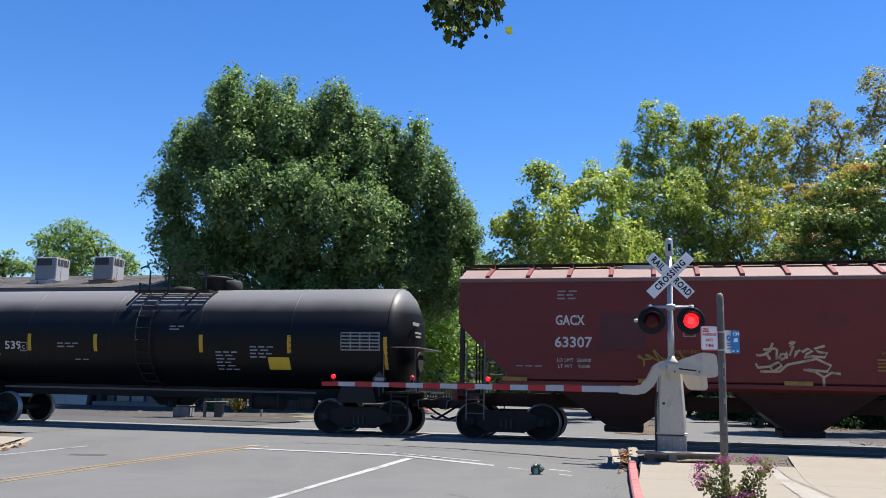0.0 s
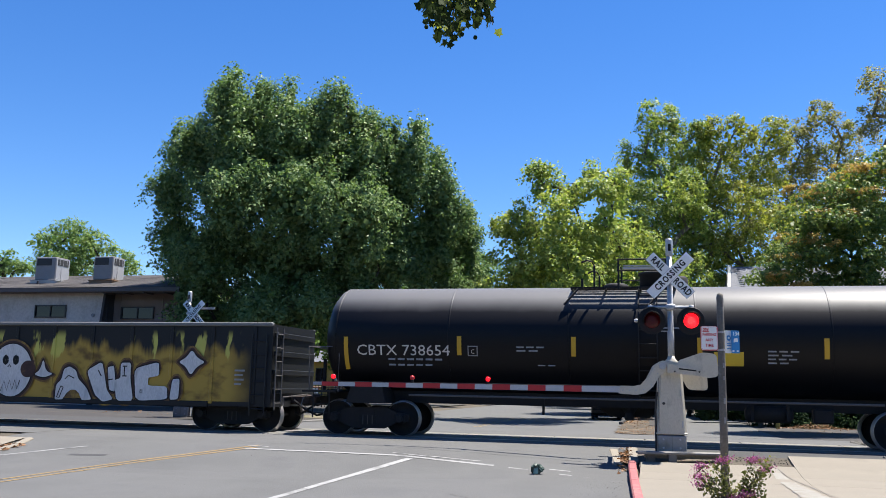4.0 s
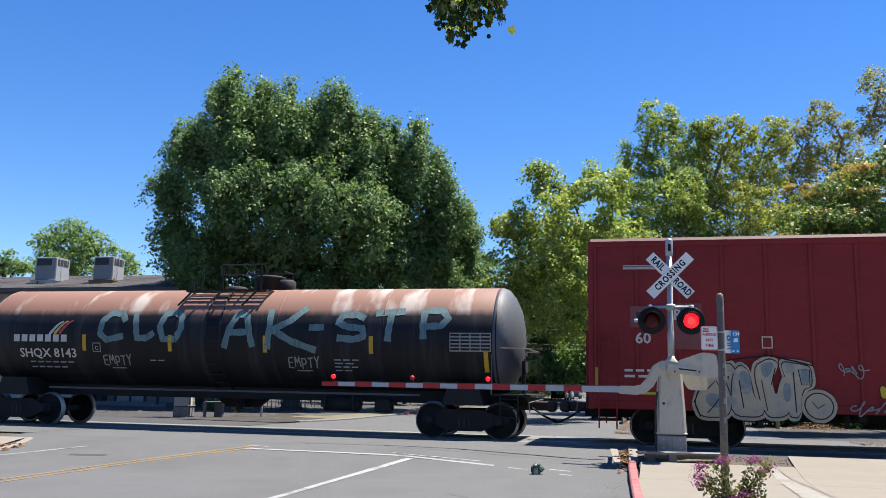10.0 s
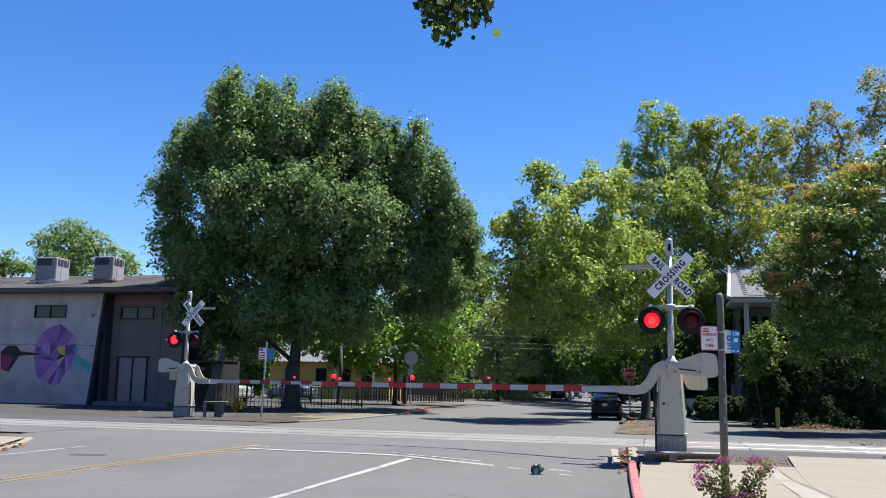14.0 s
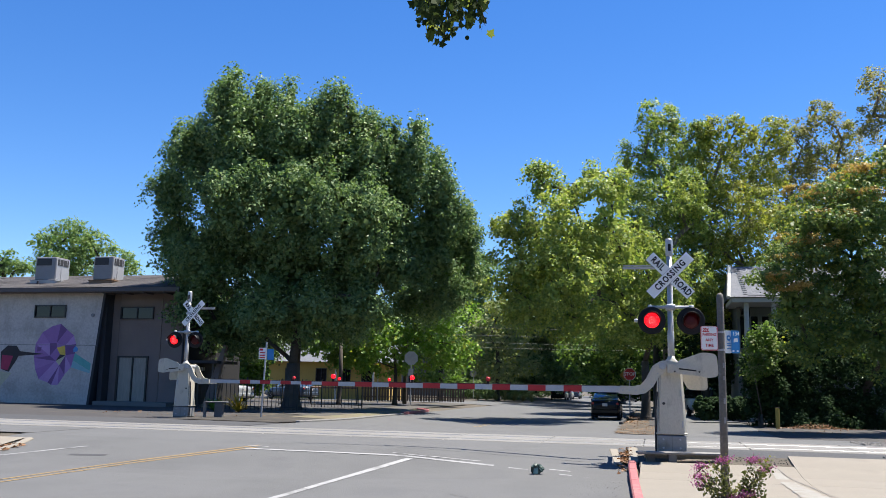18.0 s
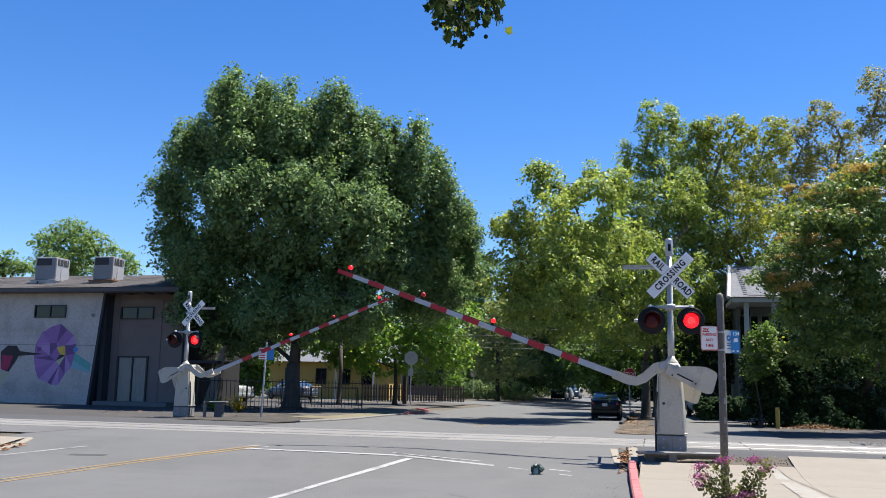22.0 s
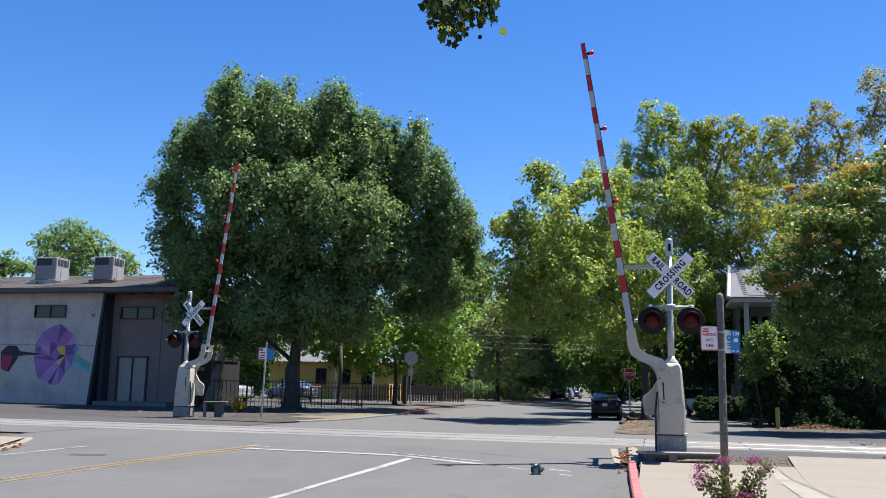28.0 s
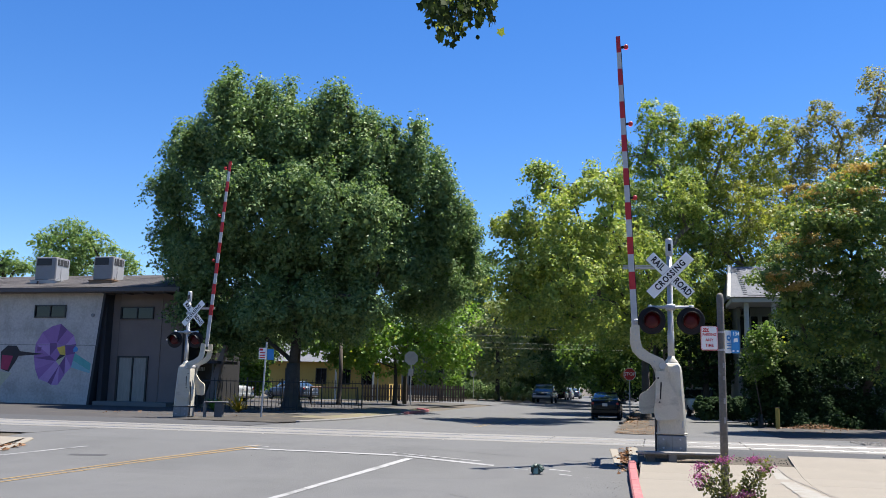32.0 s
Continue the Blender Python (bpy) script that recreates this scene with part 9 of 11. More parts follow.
SHINGLE = material("grey_shingle", (0.062, 0.056, 0.055), 0.95, vary=0.3, scale=2.0, fine=14, bump=0.5, rand=0.14)
SHINGLE_PALE = material("pale_shingle", (0.115, 0.120, 0.135), 0.95, vary=0.25, scale=2.0, fine=14, bump=0.4, rand=0.2)
TRIM = material("cream_trim", (0.44, 0.43, 0.39), 0.7, vary=0.06)
GUTTER = material("brown_gutter", (0.09, 0.075, 0.07), 0.7, vary=0.1)
FRAME_BLACK = material("black_window_frame", (0.015, 0.015, 0.015), 0.5, vary=0.1)
PANE = glass("window_glass", (0.006, 0.008, 0.010), 0.06)
PANE.node_tree.nodes["Principled BSDF"].inputs["Specular IOR Level"].default_value = 0.35
# blind and the street's reflection, put together into one pale pane colour
DOOR_PANE = material("pale_blind_and_reflection", (0.27, 0.245, 0.205), 0.5, vary=0.25, scale=2, stretch=(8, 1, 1))
UNIT_GREY = material("air_unit_grey", (0.20, 0.195, 0.20), 0.6, vary=0.1)
UNIT_PALE = material("air_unit_pale", (0.36, 0.36, 0.37), 0.5, metal=0.2, vary=0.1)
GRILLE = material("dark_grille", (0.03, 0.03, 0.032), 0.7, vary=0.2, stretch=(30, 1, 1))
YELLOW_WALL = material("yellow_siding", (0.42, 0.29, 0.075), 0.85, vary=0.08, scale=1.0)
WOOD_FENCE = material("weathered_fence_wood", (0.066, 0.046, 0.034), 0.9, vary=0.25, scale=3, fine=25, bump=0.3, rand=0.25)
IRON = material("black_iron", (0.012, 0.012, 0.012), 0.5, vary=0.15)
MURAL = [material("mural_" + n, c, 0.85, vary=0.10, scale=2) for n, c in (("violet", (0.30, 0.145, 0.34)), ("lilac", (0.42, 0.24, 0.46)), ("plum", (0.17, 0.08, 0.20)), ("purple", (0.35, 0.18, 0.395)))]
MURAL_GOLD = material("mural_gold", (0.66, 0.45, 0.08), 0.85)
MURAL_CREAM = material("mural_cream", (0.48, 0.44, 0.30), 0.85)
MURAL_TEAL = material("mural_teal", (0.13, 0.38, 0.34), 0.85, vary=0.12, scale=2)
MURAL_AQUA = material("mural_aqua", (0.22, 0.42, 0.44), 0.85, vary=0.12, scale=2)
MURAL_BLUE = material("mural_blue", (0.09, 0.24, 0.50), 0.85)
MURAL_DARK = material("mural_dark", (0.045, 0.035, 0.035), 0.85)
MURAL_PINK = material("mural_pink", (0.36, 0.04, 0.09), 0.85)


def flat(name, poly, y, mat, parent, label=""):
    sh = Shape()
    sh.v = [(x, y, z) for x, z in poly]
    sh.f = [tuple(range(len(poly)))]
    return part(name, sh, mat, parent, label)


def window(parent, x, y, z, w, h, mull=1, frame=FRAME_BLACK, pane=PANE, depth=0.10, t=0.06):
    """A framed window on a wall that faces +y."""
    sh = Shape()
    for dx in (-1, 1):
        sh.box(x + dx * (w / 2 - t / 2), y, z, t, depth, h)
    for dz in (-1, 1):
        sh.box(x, y, z + dz * (h / 2 - t / 2), w - 2 * t, depth, t)
    for i in range(mull):
        sh.box(x - w / 2 + w * (i + 1) / (mull + 1), y, z, t * 0.8, depth * 0.8, h - 2 * t)
    win = part("window", sh, frame, parent)
    for i in range(mull + 1):
        part("pane", Shape().box(x - w / 2 + w * (i + 0.5) / (mull + 1), y - depth * 0.2, z, w / (mull + 1) - t, 0.012, h - 2 * t), pane, win)
    return win


def shingles(roof, x0, x1, y0, z0, y1, z1, mat, row=0.30, wide=1.1, tilt=2.5):
    """Courses of shingle strips on a slope from (y0, z0) up to (y1, z1), laid as parts."""
    run = math.hypot(y1 - y0, z1 - z0)
    n = int(run / row)
    k = max(1, int((x1 - x0) / wide))
    ang = math.atan2(z1 - z0, y1 - y0)
    sh = Shape().box(0, 0, 0, (x1 - x0) / k - 0.006, row * 1.06, 0.011)
    me = sh.mesh("shingle", mat)
    rr = random.Random(3)
    for i in range(n):
        for j in range(k):
            u = (i + 0.5) / n
            ob = new("shingle", me)
            ob.parent = roof
            ob.matrix_basis = Matrix.Translation((x0 + (x1 - x0) * (j + 0.5 + (0.25 if i % 2 else -0.25) * 0.9) / k, y0 + (y1 - y0) * u, z0 + (z1 - z0) * u + 0.02 + rr.random() * 0.008)) @ Matrix.Rotation(ang, 4, "X") @ pose(0, 0, 0, -tilt if y1 > y0 else tilt, 0, 0)


def track_pose(a, s):
    return Matrix.Translation(at(a, s)) @ pose(0, 0, 0, 0, 0, TURN)


# grey building with the flower mural
gb = empty("mural_building", track_pose(28.78, -17.3), "grey two-storey building with a painted violet flower", "building")
H = 5.95
sh = Shape()
sh.prism([(0.0, -0.3), (24, -0.3), (24, H), (-0.58, H)], -0.35, 0.0)
wall = part("front_wall", sh, STUCCO, gb, "grey stucco wall with a painted flower")
part("wall_edge", Shape().prism([(-0.14, -0.3), (-0.004, -0.3), (-0.584, H), (-0.72, H)], -0.9, 0.01), DARK_WALL, gb)
part("wall_seam", Shape().box(11.7, 0.004, 3.05, 24.2, 0.012, 0.025), ALU_DULL, wall)
window(wall, 2.56, 0.02, 4.83, 1.92, 0.68)
part("wall_lamp", Shape().lathe([(0.02, 0), (0.09, 0.05), (0.09, 0.12)], 12, pose(-0.1, 0.05, 4.62, -90, 0, 0)), UNIT_GREY, wall)
# flower: facets round a gold heart
cx, cz = 2.12, 2.55
# edge, inner and heart corners of the folded-paper flower, from its centre
EDGE = [(-0.26, 1.62), (-0.67, 1.32), (-1.10, 1.01), (-1.27, 0.56), (-1.24, 0.06), (-1.08, -0.64), (-0.72, -1.04), (-0.36, -1.59), (0.03, -1.59), (0.26, -1.46), (0.82, -1.29), (1.08, -0.79), (1.22, -0.19), (1.18, 0.56), (0.82, 1.16), (0.26, 1.48)]
INNER = [(-0.10, 0.61), (0.31, 0.58), (0.26, -0.07), (-0.13, 0.36), (-0.62, 0.48), (-0.69, -0.04), (-0.36, -0.56), (-0.13, -0.34), (-0.36, 0.01)]
FLOWER = [(cx + u, cz + v) for u, v in EDGE + INNER]
for shade, corners in ((0, (15, 0, 16)), (2, (0, 1, 16)), (0, (1, 2, 20, 16)), (1, (2, 3, 20)), (2, (3, 4, 21, 20)), (0, (4, 5, 21)), (1, (5, 6, 21)), (2, (6, 22, 21)), (0, (6, 7, 22)), (1, (7, 8, 22)), (2, (8, 9, 22)), (1, (9, 10, 23, 22)), (0, (10, 11, 23)), (3, (11, 12, 23)), (2, (12, 18, 23)), (0, (12, 13, 18)), (1, (13, 17, 18)), (3, (13, 14, 17)), (0, (14, 15, 16, 17)), (2, (17, 16, 19, 18)), (0, (18, 19, 24, 23)), (3, (16, 20, 19))):
    flat("petal_facet", [FLOWER[k] for k in corners], 0.006, MURAL[shade], wall)
flat("flower_heart", [FLOWER[19], FLOWER[20], FLOWER[21], FLOWER[24]], 0.010, MURAL_GOLD, wall)
flat("flower_heart", [FLOWER[21], FLOWER[22], FLOWER[23]], 0.012, MURAL_CREAM, wall)
flat("flower_heart", [FLOWER[24], FLOWER[21], FLOWER[23]], 0.010, MURAL_DARK, wall)
flat("violet_facet", [(cx + 1.05, cz + 0.38), (cx + 0.80, cz + 0.38), (cx + 0.82, cz + 0.20), (cx + 1.05, cz + 0.14)], 0.012, MURAL[2], wall)
flat("blue_facet", [(cx - 1.12, cz + 0.28), (cx - 1.25, cz + 0.46), (cx - 1.43, cz + 0.32), (cx - 1.38, cz + 0.18), (cx - 1.16, cz + 0.12)], 0.012, MURAL_BLUE, wall)
flat("teal_sweep", [(cx - 1.24, cz + 0.10), (-0.12, 2.10), (-0.10, 1.72), (cx - 1.15, cz - 0.30)], 0.004, MURAL_TEAL, wall)
flat("teal_sweep", [(cx - 1.15, cz - 0.31), (-0.10, 1.71), (-0.09, 1.60), (cx - 1.07, cz - 0.66)], 0.004, MURAL_AQUA, wall)
# long-billed bird of the mural
flat("bird_bill", [(cx + 0.55, cz + 0.02), (cx + 2.2, cz + 0.16), (cx + 2.2, cz - 0.10)], 0.014, MURAL_DARK, wall)
flat("bird_head", [(cx + 2.05, cz + 0.1), (cx + 2.35, cz + 0.45), (cx + 2.9, cz + 0.45), (cx + 3.3, cz + 0.1), (cx + 3.2, cz - 0.8), (cx + 2.7, cz - 0.95), (cx + 2.3, cz - 0.35)], 0.010, MURAL_DARK, wall)
flat("bird_throat", [(cx + 2.5, cz - 0.1), (cx + 3.2, cz - 0.05), (cx + 3.2, cz - 0.8), (cx + 2.75, cz - 0.85)], 0.014, MURAL_PINK, wall)
flat("bird_breast", [(cx + 2.5, cz - 1.0), (cx + 3.4, cz - 0.9), (cx + 3.4, cz - 2.0)], 0.010, MURAL_CREAM, wall)
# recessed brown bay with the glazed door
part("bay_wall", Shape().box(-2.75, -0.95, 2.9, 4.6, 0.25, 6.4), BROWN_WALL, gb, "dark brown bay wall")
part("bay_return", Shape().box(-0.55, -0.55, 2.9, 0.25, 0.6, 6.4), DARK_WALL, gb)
for x in (-1.05, -3.55):
    part("bay_batten", Shape().box(x, -0.81, 2.9, 0.10, 0.04, 6.2), BROWN_WALL, gb)
window(gb, -2.12, -0.80, 4.81, 1.95, 0.66)
dr = window(gb, -2.05, -0.80, 1.22, 1.80, 2.66, pane=DOOR_PANE, t=0.09)
tagged(dr, "black-framed glass door, blind and street reflection put into its pale panes")
part("downspout", Shape().tube([(-4.75, -0.75, 5.7), (-4.9, -0.78, 5.2), (-4.95, -0.78, 0.0)], 0.05, 8), DARK_WALL, gb)
part("bay_step", Shape().box(-2.7, -0.3, 0.05, 4.2, 1.2, 0.30), CONCRETE_GREY, gb)
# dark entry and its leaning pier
part("side_wall", Shape().box(-5.05, -3.9, 2.7, 0.25, 5.9, 5.8), SHADED_WALL, gb)
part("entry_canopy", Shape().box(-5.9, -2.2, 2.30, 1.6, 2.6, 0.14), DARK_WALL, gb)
part("leaning_pier", Shape().prism([(-5.65, -0.2), (-6.15, -0.2), (-6.95, 3.2), (-6.75, 3.2)], -1.9, -1.65), BROWN_WALL, gb, "grey leaning entry pier")
for i in range(5):
    part("entry_letter", Shape().box(-5.19, -2.0 - i * 0.16, 1.95, 0.02, 0.07, 0.2), UNIT_PALE, gb)
for x in (-6.2, -6.45):
    part("canopy_post", Shape().tube([(x, -1.7, 0), (x, -1.7, 2.3)], 0.045, 8), UNIT_GREY, gb)
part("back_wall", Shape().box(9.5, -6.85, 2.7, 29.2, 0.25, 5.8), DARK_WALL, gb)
# roof
E0, R0 = (0.55, 6.02), (-3.3, 7.12)
roof = part("roof", Shape().add([(24.5, E0[0], E0[1]), (-5.3, E0[0], E0[1]), (-5.3, R0[0], R0[1]), (24.5, R0[0], R0[1]), (24.5, -7.3, 6.0), (-5.3, -7.3, 6.0), (24.5, E0[0], E0[1] - 0.12), (-5.3, E0[0], E0[1] - 0.12)], [(0, 1, 2, 3), (3, 2, 5, 4), (0, 6, 7, 1)]), SHINGLE, gb, "low grey shingle roof")
part("fascia", Shape().box(9.6, E0[0] + 0.03, 5.88, 29.8, 0.08, 0.26), GUTTER, gb)
part("soffit", Shape().box(9.6, 0.1, 5.82, 29.6, 1.3, 0.05), GUTTER, gb)
for i in range(4):
    part("rafter_end", Shape().box(-1.0 - i * 1.15, 0.2, 5.76, 0.09, 0.9, 0.12), GUTTER, gb)
shingles(roof, -5.3, 8.0, E0[0], E0[1], R0[0], R0[1], SHINGLE, row=0.29, wide=0.95)


WOOD_CURB = material("timber_curb", (0.20, 0.12, 0.07), 0.8, vary=0.2, stretch=(1, 1, 8))


def air_unit(x, y, z, curb, w=1.12, d=1.15, h=1.25):
    u = empty("air_conditioner", track_pose(28.78, -17.3) @ Matrix.Translation((x, y, z)), "boxy grey rooftop air conditioner with dark grilles", "air conditioner", "rooftop air conditioners")
    part("case", Shape().box(0, 0, h / 2 + 0.25, w, d, h, bev=0.03), UNIT_GREY, u)
    part("side_panel", Shape().box(-w / 2 - 0.006, 0, h / 2 + 0.22, 0.02, d * 0.92, h * 0.92), UNIT_PALE, u)
    part("grille", Shape().box(0.08, d / 2 + 0.008, h * 0.85 + 0.16, w * 0.72, 0.02, h * 0.30), GRILLE, u)
    part("grille", Shape().box(-w / 2 - 0.02, 0, h * 0.85 + 0.16, 0.02, d * 0.75, h * 0.28), GRILLE, u)
    for i in range(3):
        part("grille_bar", Shape().box(-w / 2 - 0.03, -0.3 + i * 0.3, h * 0.85 + 0.16, 0.015, 0.02, h * 0.28), UNIT_PALE, u)
    part("pipe", Shape().tube([(-w / 2 - 0.05, 0.2, 0.3), (-w / 2 - 0.12, 0.25, 0.7), (-w / 2 - 0.05, 0.1, 1.0)], 0.02, 6), UNIT_PALE, u)
    part("curb", Shape().box(0, 0, 0.02, w * 1.22, d * 1.25, 0.30, bev=0.02), curb, u)
    part("curb_cap", Shape().box(0, 0, 0.19, w * 1.30, d * 1.30, 0.06, bev=0.02), curb, u)
    return u


air_unit(3.9, -1.6, 6.42, UNIT_PALE, 1.28, 1.2)
air_unit(0.2, -1.4, 6.38, WOOD_CURB, 1.15, 1.1)
vent = solid("roof_vent", Shape().tube([(4.0, -0.6, 6.15), (4.0, -0.6, 6.55)], 0.05, 8), DARK_WALL, "short dark vent pipe on the shingle roof", "vent pipe")
vent.matrix_basis = track_pose(28.78, -17.3)

# porch house behind the shrubs
hs = empty("porch_house", track_pose(-5.2, -30.0), "pale green two-storey house with a columned porch", "house")
SAGE = material("sage_siding", (0.14, 0.15, 0.14), 0.85, vary=0.08, scale=1.2, stretch=(0.3, 1, 8))
part("wall", Shape().box(-5.8, -5.0, 3.3, 11, 6.0, 7.0), SAGE, hs)
part("side_wall", Shape().box(0.35, -5.0, 3.3, 0.2, 6.0, 7.0), SAGE, hs)
part("porch_floor", Shape().box(-2.8, -0.6, 3.55, 6.4, 2.6, 0.25), TRIM, hs)
part("porch_base", Shape().box(-2.8, -0.6, 0.25, 6.4, 2.6, 0.6), TRIM, hs)
for x in (0.15, -1.35, -3.3, -5.4):
    part("column", Shape().box(x, 0.5, 5.2, 0.26, 0.26, 3.1, bev=0.03), TRIM, hs, "cream porch column")
    part("column", Shape().box(x, 0.5, 2.0, 0.34, 0.34, 3.1, bev=0.03), TRIM, hs, "cream porch column")
for i in range(5):
    window(hs, 0.1 - i * 0.62, -1.9, 5.1, 0.5, 2.0, mull=0, frame=SAGE)
part("eave", Shape().box(-5.0, -1.0, 6.75, 12.0, 4.2, 0.28, bev=0.03), TRIM, hs, "cream eave with a gutter")
hr = part("roof", Shape().add([(1.1, 1.3, 6.9), (-11, 1.3, 6.9), (-11, -4.6, 9.4), (0.55, -4.6, 9.4), (1.1, -9.0, 6.9), (-11, -9.0, 6.9)], [(0, 1, 2, 3), (0, 3, 4), (3, 2, 5, 4)]), SHINGLE_PALE, hs, "pale grey shingle roof")
part("hip", Shape().add([(1.13, 1.3, 6.93), (0.58, -4.6, 9.43), (1.13, -9.0, 6.93)], [(0, 1, 2)]), SAGE, hs, "pale gable end")
part("rake_board", Shape().tube([(1.16, 1.35, 6.86), (0.62, -4.6, 9.42)], 0.11, 6), TRIM, hs, "cream rake board")
shingles(hr, -10.5, 0.2, 1.2, 6.95, -4.2, 9.28, SHINGLE_PALE, row=0.20, wide=0.5, tilt=1.2)

# yellow house across the side street
yh = empty("yellow_house", Matrix.Translation((-9.6, 76.0, -0.1)) @ pose(0, 0, 0, 0, 0, 180 - 8), "low yellow house with dark windows behind trees", "house")
part("wall", Shape().box(0, -3, 1.6, 10.5, 6, 3.4), YELLOW_WALL, yh)
part("roof", Shape().prism([(-3.9, 3.2), (3.9, 3.2), (0, 4.9)], -5.8, 5.8, Matrix.Translation((0, -3, 0)) @ pose(0, 0, 0, 0, 0, 90)), SHINGLE_PALE, yh)
part("porch_roof", Shape().box(-2.6, 0.6, 3.25, 3.6, 1.6, 0.14), SHINGLE_PALE, yh)
for x in (3.3, 0.6, -1.5, -3.4):
    window(yh, x, 0.03, 2.0, 0.95, 1.35, mull=1)
for x in (-1.0, -4.2):
    part("porch_post", Shape().box(x, 1.2, 1.55, 0.14, 0.14, 3.3), TRIM, yh)
# white house far down the street
wh = empty("gabled_house", Matrix.Translation((-1.0, 116.0, -0.2)) @ pose(0, 0, 0, 0, 0, 180), "grey gabled house far down the street", "house")
part("wall", Shape().box(0, -3, 2.2, 9, 6, 4.6), SAGE, wh)
part("roof", Shape().prism([(-5.2, 4.4), (5.2, 4.4), (0, 7.4)], -7, 1.0), SHINGLE_PALE, wh)
for x in (-2.6, 0, 2.6):
    window(wh, x, 0.03, 2.2, 1.0, 1.6, mull=1)


# ---- fences ----
def picket_fence(p0, p1, h, label):
    d = Vector((p1[0] - p0[0], p1[1] - p0[1], 0))
    n = int(d.length / 0.24)
    f = empty("picket_fence", Matrix.Translation((p0[0], p0[1], land(*p0))) @ Matrix.Rotation(math.atan2(d.y, d.x), 4, "Z"), label, "fence")
    me = Shape().prism([(-0.08, 0), (0.08, 0), (0.08, h - 0.12), (0, h), (-0.08, h - 0.12)], -0.012, 0.012).mesh("picket", WOOD_FENCE)
    for i in range(n):
        ob = new("picket", me)
        ob.parent = f
        ob.matrix_basis = pose((i + 0.5) * 0.24, 0, 0.03 * math.sin(i * 1.7))
    for z in (0.35, h - 0.35):
        part("fence_rail", Shape().box(d.length / 2, -0.04, z, d.length, 0.05, 0.09), WOOD_FENCE, f)
    return f


def iron_fence(p0, p1, h, gap, label):
    d = Vector((p1[0] - p0[0], p1[1] - p0[1], 0))
    n = int(d.length / gap)
    f = empty("iron_fence", Matrix.Translation((p0[0], p0[1], land(*p0))) @ Matrix.Rotation(math.atan2(d.y, d.x), 4, "Z"), label, "fence")
    me = Shape().tube([(0, 0, 0), (0, 0, h)], 0.016, 5).mesh("bar", IRON)
    for i in range(n + 1):
        ob = new("bar", me)
        ob.parent = f
        ob.matrix_basis = pose(i * gap, 0, 0)
    for z in (0.15, h - 0.15):
        part("fence_rail", Shape().box(d.length / 2, 0, z, d.length, 0.035, 0.04), IRON, f)
    for i in range(0, n + 1, 12):
        part("fence_post", Shape().box(i * gap, 0, h / 2, 0.06, 0.06, h + 0.1), IRON, f)
    return f


picket_fence((-6.2, 70.0), (2.2, 74.0), 1.35, "weathered brown picket fence along the side street")
p, q = at(22.0, -16.5), at(16.2, -16.5)
iron_fence((p.x, p.y), (q.x, q.y), 1.5, 0.22, "black iron fence beside the shade tree")
p, q = at(16.0, -24.0), at(21, -24)
iron_fence((p.x, p.y), (q.x, q.y), 1.5, 0.2, "black iron fence beyond the shade tree")

# ---- vehicles ----
CAR_BLACK = material("black_car_paint", (0.007, 0.007, 0.009), 0.22, vary=0.05, spec=0.25)
CAR_SILVER = material("silver_car_paint", (0.40, 0.41, 0.42), 0.25, metal=0.4, vary=0.05)
CAR_BLUE = material("blue_car_paint", (0.06, 0.08, 0.11), 0.22, vary=0.05)
CAR_WHITE = material("white_car_paint", (0.55, 0.55, 0.54), 0.25, vary=0.05)
CAR_GREY = material("grey_car_paint", (0.12, 0.12, 0.125), 0.25, vary=0.05)
CAR_GLASS = glass("car_glass", (0.035, 0.055, 0.065), 0.03)
CAR_GLASS.node_tree.nodes["Principled BSDF"].inputs["IOR"].default_value = 1.75
CAR_GLASS.node_tree.nodes["Principled BSDF"].inputs["Coat Weight"].default_value = 1.0
TYRE = material("tyre_rubber", (0.012, 0.012, 0.012), 0.85, vary=0.2)
RIM = material("alloy_rim", (0.35, 0.35, 0.36), 0.3, metal=0.7)
TAIL = material("red_tail_lens", (0.30, 0.015, 0.012), 0.25)
HEAD = material("headlamp_lens", (0.55, 0.56, 0.58), 0.15)


def loft(sections):
    """A closed skin over cross-sections of equal point counts."""
    sh = Shape()
    n = len(sections[0])
    for sec in sections:
        sh.v += [tuple(p) for p in sec]
    for i in range(len(sections) - 1):
        sh.f += [(i * n + k, i * n + (k + 1) % n, i * n + n + (k + 1) % n, i * n + n + k) for k in range(n)]
    sh.f += [tuple(range(n - 1, -1, -1)), tuple(range(len(sh.v) - n, len(sh.v)))]
    return sh


